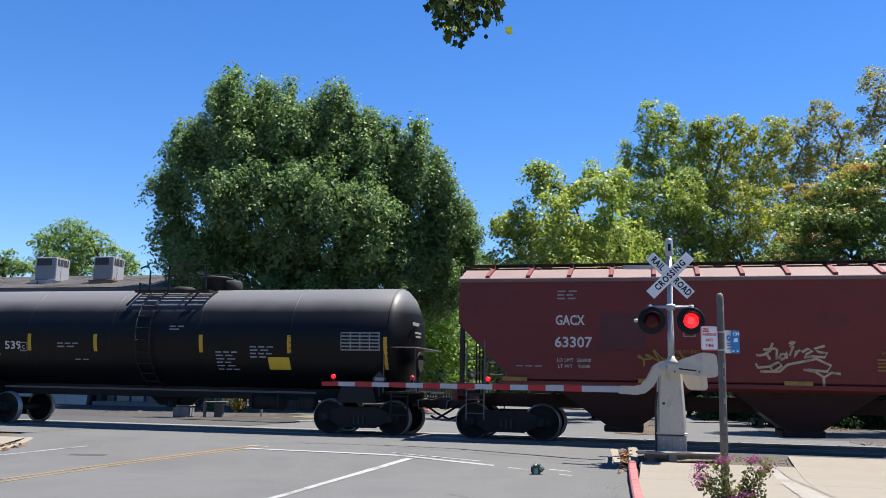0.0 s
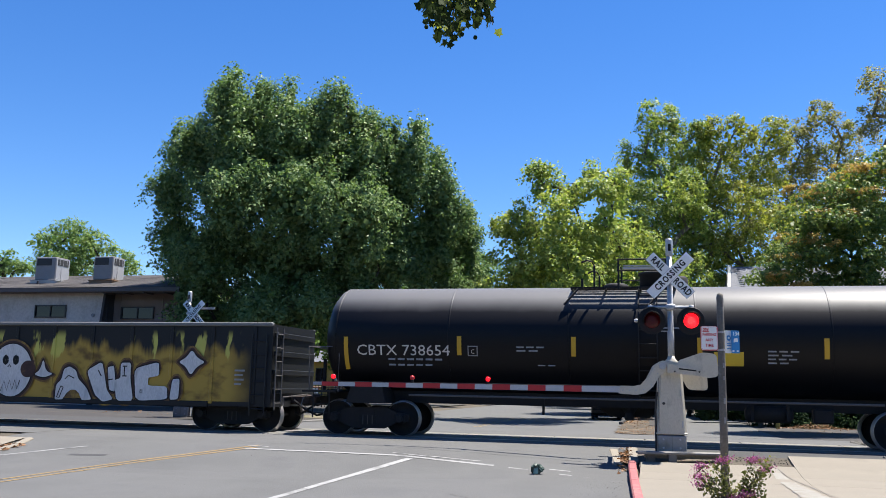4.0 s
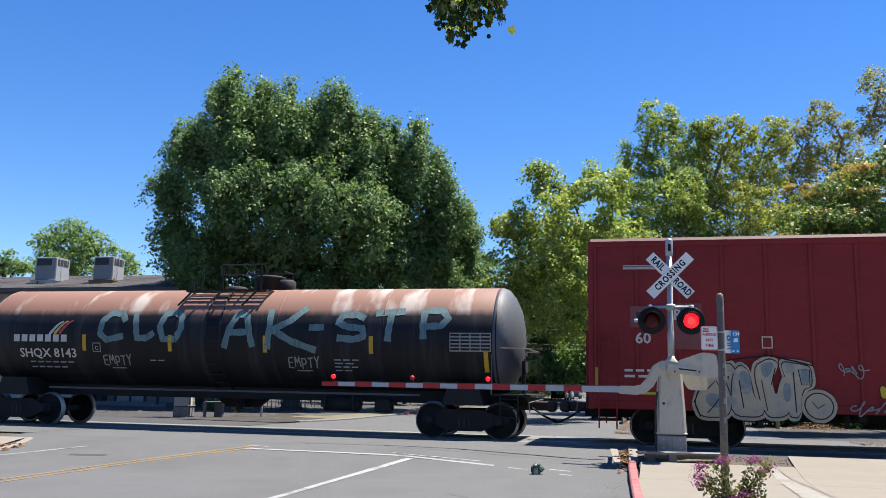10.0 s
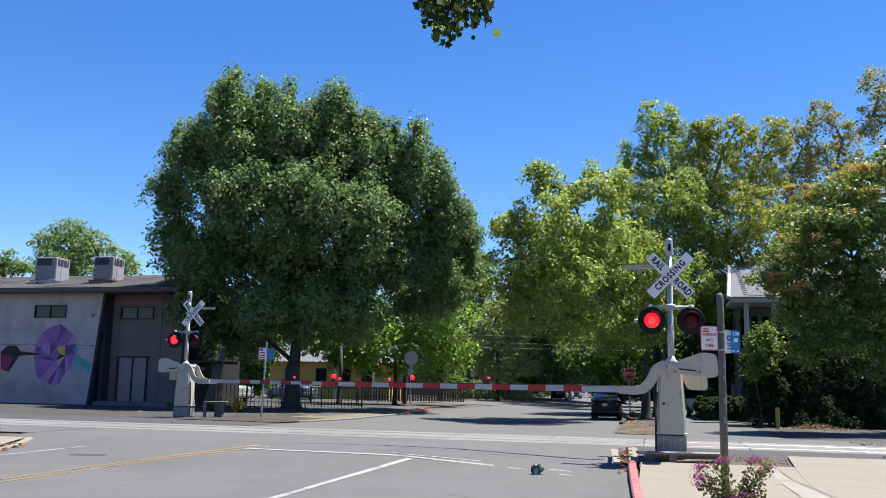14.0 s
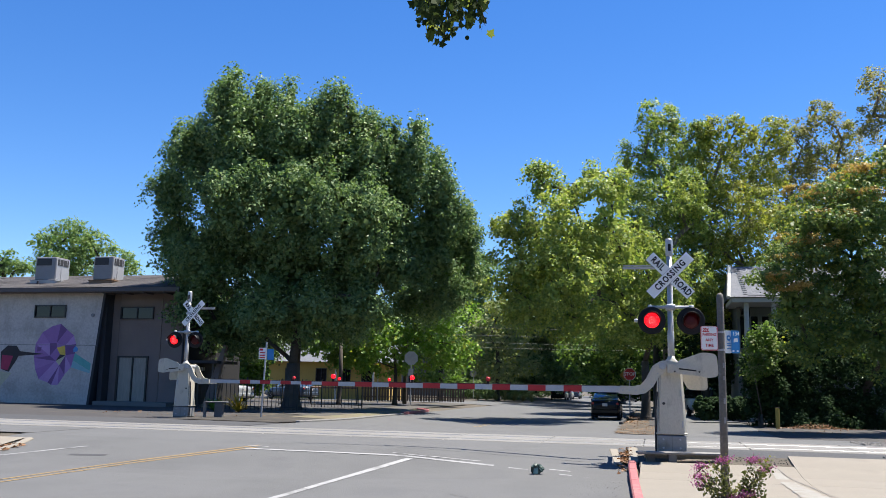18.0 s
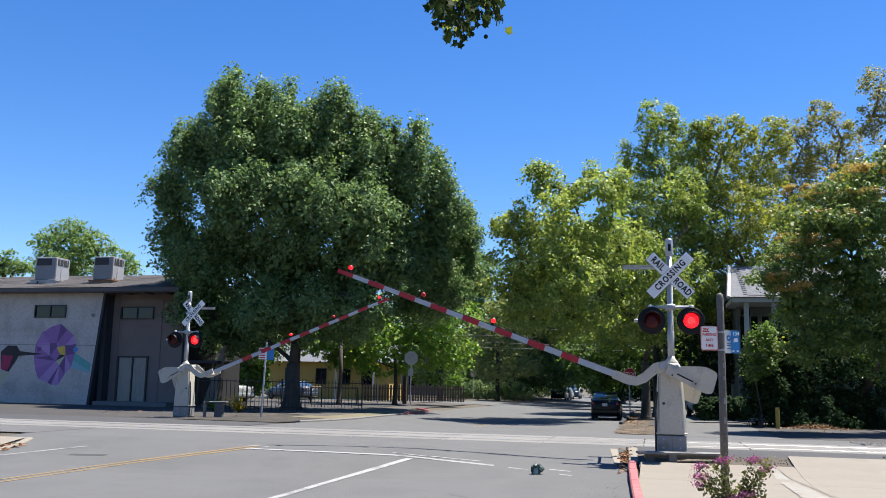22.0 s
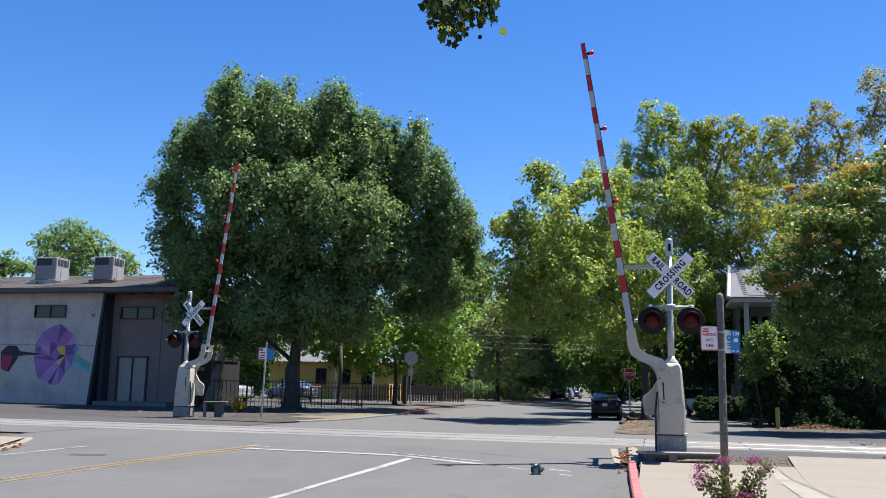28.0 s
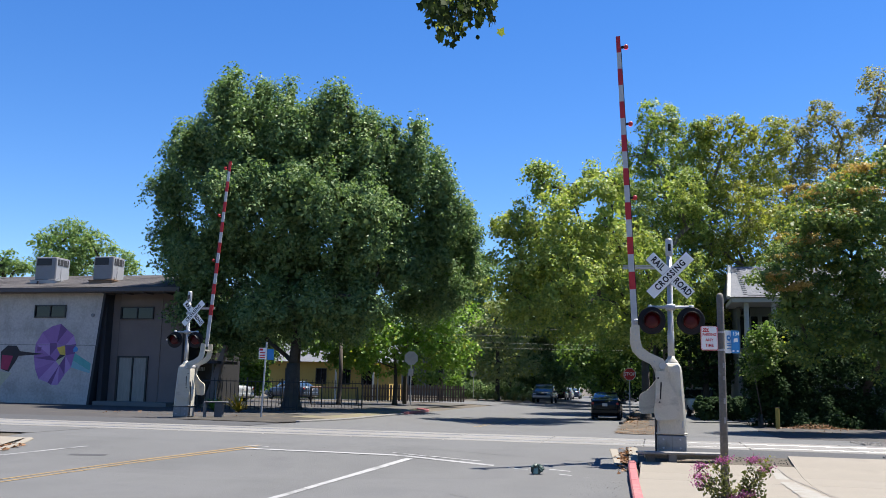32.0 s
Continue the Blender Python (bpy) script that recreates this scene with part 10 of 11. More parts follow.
def car(name, m, paint, label, category, kind="sedan", group="", wheels_out=None):
    """A road vehicle that points along its local x."""
    c = empty(name, m, label, category, group)
    L, W = (4.75, 0.91) if kind == "sedan" else (5.3, 0.98)
    up = 0.0 if kind == "sedan" else 0.22
    half = L / 2
    if kind == "sedan":
        shape = [(-1.0, 0.62, 0.42, 0.78), (-0.985, 0.9, 0.28, 0.98), (-0.88, 0.97, 0.22, 1.06), (-0.5, 1.0, 0.20, 1.02), (0.0, 1.0, 0.20, 0.98), (0.45, 1.0, 0.20, 0.95), (0.75, 0.96, 0.22, 0.86), (0.94, 0.88, 0.28, 0.70), (1.0, 0.6, 0.38, 0.58)]
    else:
        shape = [(-1.0, 0.92, 0.50, 1.02), (-0.985, 0.99, 0.42, 1.08), (-0.5, 1.0, 0.40, 1.10), (-0.05, 1.0, 0.40, 1.10), (0.40, 1.0, 0.40, 1.08), (0.80, 0.98, 0.42, 1.02), (0.97, 0.93, 0.48, 0.94), (1.0, 0.8, 0.55, 0.85)]
    secs = []
    for k, w, z0, z1 in shape:
        x, y = k * half, W * w
        secs.append([(x, -y * 0.9, z0), (x, y * 0.9, z0), (x, y, z0 + 0.18), (x, y, z1 - 0.14), (x, y * 0.92, z1), (x, -y * 0.92, z1), (x, -y, z1 - 0.14), (x, -y, z0 + 0.18)])
    part("body", loft(secs), paint, c, flat=False)
    if kind == "sedan":
        cab = [(-0.80, 0.86, 1.02, 1.03), (-0.48, 0.78, 1.00, 1.40), (-0.25, 0.76, 1.0, 1.45), (0.05, 0.76, 0.98, 1.45), (0.18, 0.77, 0.97, 1.40), (0.46, 0.86, 0.94, 0.96)]
    else:
        cab = [(-0.10, 0.88, 1.08, 1.70), (-0.05, 0.86, 1.08, 1.80), (0.18, 0.86, 1.08, 1.80), (0.40, 0.92, 1.05, 1.10)]
    secs = []
    for k, w, z0, z1 in cab:
        x = k * half
        secs.append([(x, -W * (w + 0.06), z0 - 0.02), (x, W * (w + 0.06), z0 - 0.02), (x, W * w, z1 - 0.03), (x, W * w * 0.9, z1), (x, -W * w * 0.9, z1), (x, -W * w, z1 - 0.03)])
    part("greenhouse", loft(secs), CAR_GLASS, c, "dark glass", flat=False)
    top = [q for q in cab if q[3] > 1.3]
    secs = []
    for k, w, z0, z1 in top:
        x = k * half
        secs.append([(x, -W * w * 0.98, z1 - 0.05), (x, W * w * 0.98, z1 - 0.05), (x, W * w * 0.9, z1 + 0.012), (x, -W * w * 0.9, z1 + 0.012)])
    part("roof", loft(secs), paint, c, flat=False)
    for k in (-1, 1):
        part("tail_lamp", Shape().box(-half * 0.965, k * W * 0.74, 0.86 + up * 0.5, 0.12, W * 0.36, 0.15, bev=0.03), TAIL, c)
        part("headlamp", Shape().box(half * 0.955, k * W * 0.68, 0.66 + up, 0.14, W * 0.36, 0.16, bev=0.03), HEAD, c)
        part("wing_mirror", Shape().box(half * 0.28, k * (W + 0.10), 1.02 + up * 0.6, 0.12, 0.20, 0.13, bev=0.03), paint, c)
    part("rear_bumper", Shape().box(-half * 0.99, 0, 0.46 + up * 0.5, 0.14, W * 1.8, 0.22, bev=0.04), paint if kind == "sedan" else RIM, c)
    part("number_plate", Shape().box(-half - 0.045 if kind != "sedan" else -half * 0.985 - 0.03, 0, 0.80 if kind == "sedan" else 0.62, 0.015, 0.32, 0.15), STENCIL, c)
    part("front_bumper", Shape().box(half * 0.985, 0, 0.42 + up, 0.14, W * 1.7, 0.2, bev=0.04), paint if kind == "sedan" else RIM, c)
    part("front_grille", Shape().box(half * 0.99, 0, 0.62 + up, 0.08, W * 1.0, 0.2, bev=0.02), BLACK, c)
    rad = 0.33 if kind == "sedan" else 0.39
    for x in (-half * 0.60, half * 0.62):
        for k in (-1, 1):
            place = Vector((x, k * (W - 0.10), rad))
            w = part("wheel", Shape().lathe([(rad * 0.66, -0.11), (rad, -0.09), (rad, 0.09), (rad * 0.66, 0.11)], 20, pose(0, 0, 0, -90 * k, 0, 0)), TYRE, c, flat=False)
            w.matrix_basis = Matrix.Translation(place)
            part("rim", Shape().lathe([(rad * 0.64, 0.06), (rad * 0.62, 0.112), (rad * 0.3, 0.09), (rad * 0.1, 0.12)], 14, pose(0, 0, 0, -90 * k, 0, 0)), RIM, w)
            if wheels_out is not None:
                wheels_out.append((w, place))
    return c


def parked(x, y, turn):
    return Matrix.Translation((x, y, land(x, y))) @ pose(0, 0, 0, 0, 0, turn)


AWAY = TURN - 90
p = at(2.65, -26.2)
car("sedan_car", parked(p.x, p.y, AWAY) @ Matrix.Diagonal((0.95, 0.83, 0.99, 1)), CAR_BLACK, "black sedan parked at the kerb beyond the crossing", "car")
car("sedan_car", parked(-15.0, 61.0, AWAY + 70), CAR_SILVER, "silver car parked behind the iron fence", "car", group="parked cars")
car("sedan_car", parked(-12.0, 72.0, AWAY + 65), CAR_BLUE, "blue car parked behind the shade tree", "car", group="parked cars")
for i, (a, s, paint) in enumerate(((11.3, -84, CAR_BLACK), (11.3, -91, CAR_GREY), (3.4, -92, CAR_GREY), (3.3, -100, CAR_WHITE), (3.3, -107, CAR_GREY), (3.3, -115, CAR_SILVER), (3.3, -124, CAR_WHITE), (11.2, -102, CAR_BLUE))):
    p = at(a, s)
    car("sedan_car", parked(p.x, p.y, AWAY), paint, "car parked along the shaded far street", "car", group="parked cars")
p = at(-2.6, -36.5)
car("utility_car", parked(p.x, p.y, AWAY + 8), CAR_WHITE, "white sport utility car in the drive", "car", kind="pickup", group="parked cars")
PICKUP_WHEELS = []
PICKUP = car("pickup_truck", parked(8.4, 73.2, AWAY + 180), CAR_GREY, "grey pickup truck rolling up the far street", "truck", kind="pickup", wheels_out=PICKUP_WHEELS)

# ---- posts and signs ----
POST_GREY = material("weathered_post", (0.125, 0.115, 0.10), 0.75, vary=0.25, scale=4, fine=30, bump=0.2, tint=(0.22, 0.21, 0.20), stain=0.15)


def rounded(w, h, r, n=4):
    pts = []
    for cx, cz, a0 in ((w / 2 - r, h / 2 - r, 0), (-w / 2 + r, h / 2 - r, 90), (-w / 2 + r, -h / 2 + r, 180), (w / 2 - r, -h / 2 + r, 270)):
        pts += [(cx + r * math.cos(radians(a0 + 90 * i / n)), cz + r * math.sin(radians(a0 + 90 * i / n))) for i in range(n + 1)]
    return pts


FACE = Matrix(((1, 0, 0, 0), (0, 0, -1, 0), (0, 1, 0, 0), (0, 0, 0, 1)))  # writing that faces -y

sp = empty("sign_post", Matrix.Translation((4.43, 14.0, -0.36)), "grey weathered steel post with no-parking and bus signs", "sign post")
part("pole", Shape().lathe([(0.062, -0.1), (0.058, 1.5), (0.055, 3.16), (0.048, 3.22), (0.02, 3.245)], 14, pose(0, 0, 0)), POST_GREY, sp, flat=False)
for z, w in ((1.55, 0.03), (1.9, 0.02), (2.1, 0.025), (1.25, 0.03), (2.35, 0.015)):
    part("sticker_scrap", Shape().box(0.01, -0.058, z, w, 0.008, w * 3), STENCIL_DIM, sp)
np_sign = part("parking_sign", Shape().prism(rounded(0.265, 0.385, 0.035), -0.004, 0.004, pose(-0.205, -0.055, 2.52, 0, 0, -6)), SIGN_RED, sp, "white sign with red lettering")
sm = pose(-0.205, -0.055, 2.52, 0, 0, -6)
part("sign_face", Shape().prism(rounded(0.253, 0.373, 0.032), -0.007, -0.0035, sm), SIGN_WHITE, np_sign)
part("sign_border", Shape().prism(rounded(0.238, 0.358, 0.028), -0.0078, -0.007, sm), SIGN_RED, np_sign)
part("sign_field", Shape().prism(rounded(0.230, 0.350, 0.026), -0.0092, -0.0078, sm), SIGN_WHITE, np_sign)
part("no_block", Shape().box(-0.055, -0.0105, 0.128, 0.10, 0.002, 0.065, sm), SIGN_RED, np_sign)
lettering("sign_words", "NO", 0.068, SIGN_WHITE, sm @ Matrix.Translation((-0.055, -0.0145, 0.128)) @ FACE, np_sign, bold=0.001)
for i, wd in enumerate(("PARKING", "ANY", "TIME")):
    lettering("sign_words", wd, 0.062, SIGN_RED, sm @ Matrix.Translation((0, -0.0105, 0.055 - i * 0.085)) @ FACE, np_sign, bold=0.001, wide=0.80 if i == 0 else 0.95)
bs = pose(0.235, 0.03, 2.475, 0, 0, 18)
bus = part("bus_sign", Shape().prism(rounded(0.15, 0.36, 0.012), -0.004, 0.004, bs), SIGN_BLUE, sp, "blue bus stop sign")
lettering("route_number", "134", 0.085, SIGN_WHITE, bs @ Matrix.Translation((0.012, -0.006, 0.125)) @ FACE, bus, bold=0.001)
part("bus_mark", Shape().prism([(-0.04, -0.01), (0.045, 0.0), (0.035, 0.06), (-0.03, 0.05)], -0.006, -0.0042, bs), SIGN_WHITE, bus)
for x in (-0.045, 0.035):
    part("bus_print", Shape().box(x, -0.005, -0.145, 0.035, 0.002, 0.025, bs), SIGN_WHITE, bus)
ws = pose(0.125, 0.05, 2.475, 0, 0, 18)
wsg = part("timetable_sign", Shape().prism(rounded(0.12, 0.36, 0.012), -0.004, 0.004, ws), SIGN_WHITE, sp, "white bus sign with a blue symbol")
part("bus_symbol", Shape().prism(rounded(0.075, 0.085, 0.03), -0.006, -0.0042, ws @ Matrix.Translation((0.01, 0, 0.06))), SIGN_BLUE, wsg)
part("symbol_hole", Shape().prism(rounded(0.035, 0.04, 0.012), -0.0078, -0.006, ws @ Matrix.Translation((0.01, 0, 0.06))), SIGN_WHITE, wsg)
for z in (-0.03, -0.06, -0.11):
    part("sign_print", Shape().box(0.01, -0.005, z, 0.07, 0.002, 0.014, ws), SIGN_BLUE, wsg)
for z in (2.34, 2.62):
    part("clamp", Shape().lathe([(0.064, -0.015), (0.064, 0.015)], 12, pose(0, 0, z)), GALV, sp)


def octagon(r):
    return [(r * math.cos(radians(22.5 + 45 * i)), r * math.sin(radians(22.5 + 45 * i))) for i in range(8)]


def stop_sign(x, y, z, size, front, label):
    g = empty("stop_sign", Matrix.Translation((x, y, land(x, y))), label, "stop sign", "stop signs")
    part("pole", Shape().tube([(0, 0.05, 0), (0, 0.05, z + 0.1)], 0.035, 8), GALV, g)
    sg = part("sign_plate", Shape().prism(octagon(size), -0.004, 0.004, pose(0, 0, z)), SIGN_WHITE if front else GALV, g)
    if front:
        part("red_field", Shape().prism(octagon(size * 0.93), -0.007, -0.0045, pose(0, 0, z)), SIGN_RED, sg)
        lettering("sign_words", "STOP", size * 0.72, SIGN_WHITE, pose(0, -0.010, z) @ FACE, sg, bold=0.004)
    return g


stop_sign(11.9, 56.0, 2.55, 0.41, True, "red stop sign on a steel post beside the street")
ss = bpy.data.objects["stop_sign"]
part("warning_plate", Shape().prism([(0.36, 0), (0, 0.36), (-0.36, 0), (0, -0.36)], 0.095, 0.105, pose(-0.26, 0, 2.50)), material("warning_orange", (0.40, 0.20, 0.03), 0.6), ss, "orange-yellow diamond warning plate")
part("plate_bracket", Shape().box(-0.1, 0.08, 2.5, 0.3, 0.03, 0.06), GALV, ss)
stop_sign(3.4, 92.0, 2.6, 0.41, False, "stop sign seen from its grey back")
stop_sign(-1.92, 57.5, 3.05, 0.46, False, "stop sign on the corner island seen from its grey back")
part("small_sign", Shape().box(0, 0, 2.15, 0.32, 0.01, 0.45), GALV, bpy.data.objects["stop_sign.002"])
g = empty("sign_post", Matrix.Translation((-6.95, 34.6, land(-6.95, 34.6))), "steel post with no-parking and blue bus signs beyond the rails", "sign post")
part("pole", Shape().tube([(0.06, 0, 0), (0.14, 0, 2.9)], 0.035, 8), GALV, g)
ps = part("parking_sign", Shape().box(0.0, -0.05, 2.45, 0.28, 0.008, 0.44), SIGN_WHITE, g)
part("no_block", Shape().box(-0.05, -0.057, 2.60, 0.14, 0.004, 0.08), SIGN_RED, ps)
for z in (2.48, 2.38, 2.29):
    part("sign_print", Shape().box(0, -0.057, z, 0.20, 0.004, 0.045), SIGN_RED, ps)
part("bus_sign", Shape().box(0.31, -0.03, 2.42, 0.26, 0.008, 0.42), SIGN_BLUE, g, "blue bus stop sign")
g = empty("sign_post", Matrix.Translation((-4.35, 62.0, land(-4.35, 62))), "thin steel post with a narrow sign by the fence", "sign post")
part("pole", Shape().tube([(0, 0, 0), (0, 0, 2.3)], 0.03, 8), GALV, g)
part("sign_plate", Shape().box(0, -0.04, 1.95, 0.15, 0.01, 0.5), GALV, g)
p = at(-5.3, -19.6)
b = empty("bollard", Matrix.Translation(p), "weathered yellow wooden marker post by the hedge", "bollard")
part("post", Shape().box(0, 0, 0.42, 0.15, 0.15, 0.98, bev=0.02), material("faded_yellow_paint", (0.36, 0.27, 0.06), 0.8, vary=0.2, scale=4), b)
part("cap", Shape().box(0, 0, 0.93, 0.165, 0.165, 0.03, bev=0.01), WOOD_FENCE, b)
# signal cabinet and pipe frame beside the far gate
g = empty("signal_box", Matrix.Translation((-8.35, 33.3, 0.0)), "grey galvanised cable pedestal and frame beside the far gate", "signal box")
ZINC_DARK = material("weathered_zinc", (0.085, 0.085, 0.085), 0.7, vary=0.25, scale=4, fine=30)
part("pedestal", Shape().box(0.15, 0, 0.12, 0.30, 0.28, 0.85, bev=0.03), ZINC_DARK, g)
part("lid", Shape().box(0.05, 0, 0.56, 0.80, 0.32, 0.06, bev=0.02), ZINC_DARK, g)
part("post", Shape().box(-0.38, 0, 0.15, 0.10, 0.12, 0.85, bev=0.02), ALU_DULL, g)
# pipe gate behind the tree
g = empty("pipe_gate", Matrix.Translation((-8.4, 58.0, 0)) @ pose(0, 0, 0, 0, 0, 4), "rusty pipe barrier beyond the shade tree", "barrier")
part("rail", Shape().tube([(0, 0, 1.05), (3.0, 0, 1.05)], 0.06, 8), RUST, g)
for x in (0.0, 3.0):
    part("post", Shape().tube([(x, 0, 0), (x, 0, 1.1)], 0.05, 8), IRON, g)

# ---- litter bag on the street ----
rg = np.random.default_rng(4)
bag = Shape()
n1, n2 = 9, 14
for i in range(n1):
    th = math.pi * i / (n1 - 1)
    for k in range(n2):
        ph = 2 * math.pi * k / n2
        rr2 = 1 + 0.28 * math.sin(3 * ph + i) * math.sin(th) + 0.14 * rg.normal() * math.sin(th)
        bag.v.append((0.16 * rr2 * math.sin(th) * math.cos(ph) + 0.05 * math.cos(th), 0.11 * rr2 * math.sin(th) * math.sin(ph), max(0.0, 0.085 + 0.095 * math.cos(th) * rr2 - 0.3 * 0.16 * math.sin(th) * math.cos(ph) * (1 if th < 1.6 else 0))))
for i in range(n1 - 1):
    bag.f += [(i * n2 + k, i * n2 + n2 + k, i * n2 + n2 + (k + 1) % n2, i * n2 + (k + 1) % n2) for k in range(n2)]
ob = empty("litter_bag", Matrix.Translation((1.95, 17.9, land(1.95, 17.9) + 0.005)) @ pose(0, 0, 0, 0, 0, 20) @ Matrix.Diagonal((0.7, 0.8, 1.05, 1)), "crumpled dark green bag lying on the street", "bag")
part("bag", bag, material("dark_green_plastic", (0.016, 0.040, 0.030), 0.45, vary=0.3, scale=8), ob)
# paler left face of the bag, laid on as a sheet of its own
part("bag_pale_face", Shape().add([(-0.17, -0.06, 0.01), (-0.05, -0.135, 0.015), (-0.03, -0.10, 0.12), (-0.12, -0.05, 0.14)], [(0, 1, 2, 3)]), material("pale_teal_plastic", (0.16, 0.26, 0.22), 0.4, vary=0.3, scale=9), ob)

# ---- overhead wires on utility poles ----
def utility_pole(x, y, h, turn, offs):
    g = empty("utility_pole", Matrix.Translation((x, y, land(x, y))) @ pose(0, 0, 0, 0, 0, turn), "brown timber utility pole with crossarms among the trees", "utility pole", "utility poles")
    part("pole", Shape().tube([(0, 0, -0.1), (0, 0, h)], [0.17, 0.12], 10), TREE_BARK, g)
    for z in offs:
        part("crossarm", Shape().box(0, -0.16, z, 0.7, 0.10, 0.10, bev=0.01), TREE_BARK, g)
    return g


utility_pole(-2.5, 63.0, 6.2, 0, (5.75, 5.2, 4.7, 4.35))
utility_pole(17.7, 63.0, 6.2, 0, (5.75, 5.2, 4.7, 4.35))
utility_pole(-12.0, 88.0, 12.2, 10, (11.6, 11.05))
utility_pole(-62.0, 77.5, 9.6, 10, (8.95, 8.4))


def overhead_wire(p0, p1, sag):
    a, b2 = Vector(p0), Vector(p1)
    pts = [a + (b2 - a) * (k / 12) - Vector((0, 0, sag * 4 * (k / 12) * (1 - k / 12))) for k in range(13)]
    solid("overhead_wire", Shape().tube(pts, 0.007, 4), IRON, "thin dark overhead utility wire", "wire", "overhead wires")


for h in (5.55, 5.0, 4.5, 4.15):
    overhead_wire((-2.5, 62.84, h), (17.7, 62.84, h - 0.05), 0.12)
overhead_wire((-62.0, 77.34, 9.0), (-12.0, 87.84, 11.65), 0.6)
overhead_wire((-62.0, 77.34, 8.45), (-12.0, 87.84, 11.1), 0.6)

# ---- crape myrtle by the post ----
LEAF_MYRTLE = foliage("crape_myrtle_leaves", (0.060, 0.080, 0.025), (0.20, 0.19, 0.065), 0.35)
cm = empty("crape_myrtle", Matrix.Translation((4.1, 12.6, -0.33)), "young crape myrtle with magenta blossom beside the post", "shrub")
rg = np.random.default_rng(8)
tips = [(-0.50, -0.1, 0.50, 1), (-0.44, 0.05, 0.62, 1), (-0.13, 0.0, 0.72, 1), (-0.22, 0.1, 0.66, 0), (0.30, 0.0, 0.74, 1), (0.50, 0.1, 0.60, 1), (0.42, -0.1, 0.66, 0), (-0.42, 0.1, 0.38, 1), (0.14, -0.1, 0.28, 1), (0.44, 0.05, 0.30, 0), (-0.02, -0.05, 0.22, 1), (0.20, 0.1, 0.45, 0), (0.52, 0.0, 0.72, 0)]
for x, y, z, fl in tips:
    q = [(0.02, 0, -0.15), (x * 0.25, y * 0.4, z * 0.4), (x * 0.75, y, z * 0.8), (x, y, z)]
    part("stem", Shape().tube(q, [0.009, 0.007, 0.004, 0.002], 5), TREE_BARK, cm)
cl, cn = [], []
for x, y, z, fl in tips:
    for _ in range(85):
        t = 0.35 + 0.68 * rg.random()
        cl.append((x * t + rg.normal() * 0.045, y * t + rg.normal() * 0.045, z * t + rg.normal() * 0.045))
        v = rg.normal(size=3) + np.array([0, -0.3, 0.7])
        cn.append(v / np.linalg.norm(v))
ob = new("foliage", leaf_mesh("foliage", np.array(cl), np.array(cn), 0.036, LEAF_MYRTLE, rg, long=1.7))
ob.parent = cm
for x, y, z, fl in tips:
    if fl:
        n = 260
        c = np.array([x, y, z]) + rg.normal(size=(n, 3)) * np.array([0.048, 0.040, 0.026]) + rg.normal(size=(n, 1)) * np.array([0.035, 0, 0.012])
        v = rg.normal(size=(n, 3))
        v /= np.linalg.norm(v, axis=1, keepdims=True)
        ob = new("blossom", leaf_mesh("blossom", c, v, 0.016, PINK, rg, long=1.2))
        ob.parent = cm

# ---- yellow-green yucca and low plants beyond the rails ----
def spiky(x, y, r, n, mat, name, label, seed):
    rg2 = np.random.default_rng(seed)
    sh2 = Shape()
    for i in range(n):
        w = rg2.random() * 6.283
        e = 0.25 + 1.1 * rg2.random()
        L2 = r * (0.7 + 0.5 * rg2.random())
        d = Vector((math.cos(w) * math.cos(e), math.sin(w) * math.cos(e), math.sin(e)))
        sd = Vector((-math.sin(w), math.cos(w), 0)) * 0.025
        mid = d * L2 * 0.55 + Vector((0, 0, 0.04))
        tip = d * L2 - Vector((0, 0, 0.12 * L2))
        sh2.add([Vector((0, 0, 0)) - sd * 0.6, Vector((0, 0, 0)) + sd * 0.6, mid + sd, tip, mid - sd], [(0, 1, 2, 4), (4, 2, 3)])
    ob2 = solid(name, sh2, mat, label, "plant")
    ob2.matrix_basis = Matrix.Translation((x, y, land(x, y)))
    return ob2


spiky(-8.9, 39.5, 0.95, 90, LEAF_GOLD, "yucca", "spiky yellow-green yucca by the iron fence", 2)
spiky(-10.2, 40.5, 0.8, 70, LEAF_FRESH, "yucca", "spiky green plant by the iron fence", 3)
for i in range(7):
    spiky(3.6 + i * 0.9, 86 + 0.3 * i, 1.1, 60, LEAF_OLIVE, "grass_clump", "dry ornamental grass clump along the verge", 20 + i)
hedge_rg = np.random.default_rng(31)
hx = [(13.6 + 0.55 * i, 46.0 + 0.2 * i, 0.45, 0.5, 0.5, 0.62) for i in range(5)]
c, nrm = crown_points(hx, 26, 0.22, hedge_rg, 0.0, 0.7)
tagged(new("clipped_hedge", leaf_mesh("clipped_hedge", c, nrm, 0.09, LEAF_DEEP, hedge_rg)), "clipped dark green hedge beside the drive", "hedge")

# dry leaves in the gutter by the kerb end, and under the hedge
def scatter(n, fn, size, mat, name, label):
    pts, nn = [], []
    for _ in range(n):
        a, s = fn()
        q = at(a, s, 0.012 + 0.02 * hedge_rg.random())
        pts.append(tuple(q))
        v = hedge_rg.normal(size=3) * 0.35 + np.array([0, 0, 1])
        nn.append(v / np.linalg.norm(v))
    return tagged(new(name, leaf_mesh(name, np.array(pts), np.array(nn), size, mat, hedge_rg, long=1.3)), label, "leaves", kind="stuff")


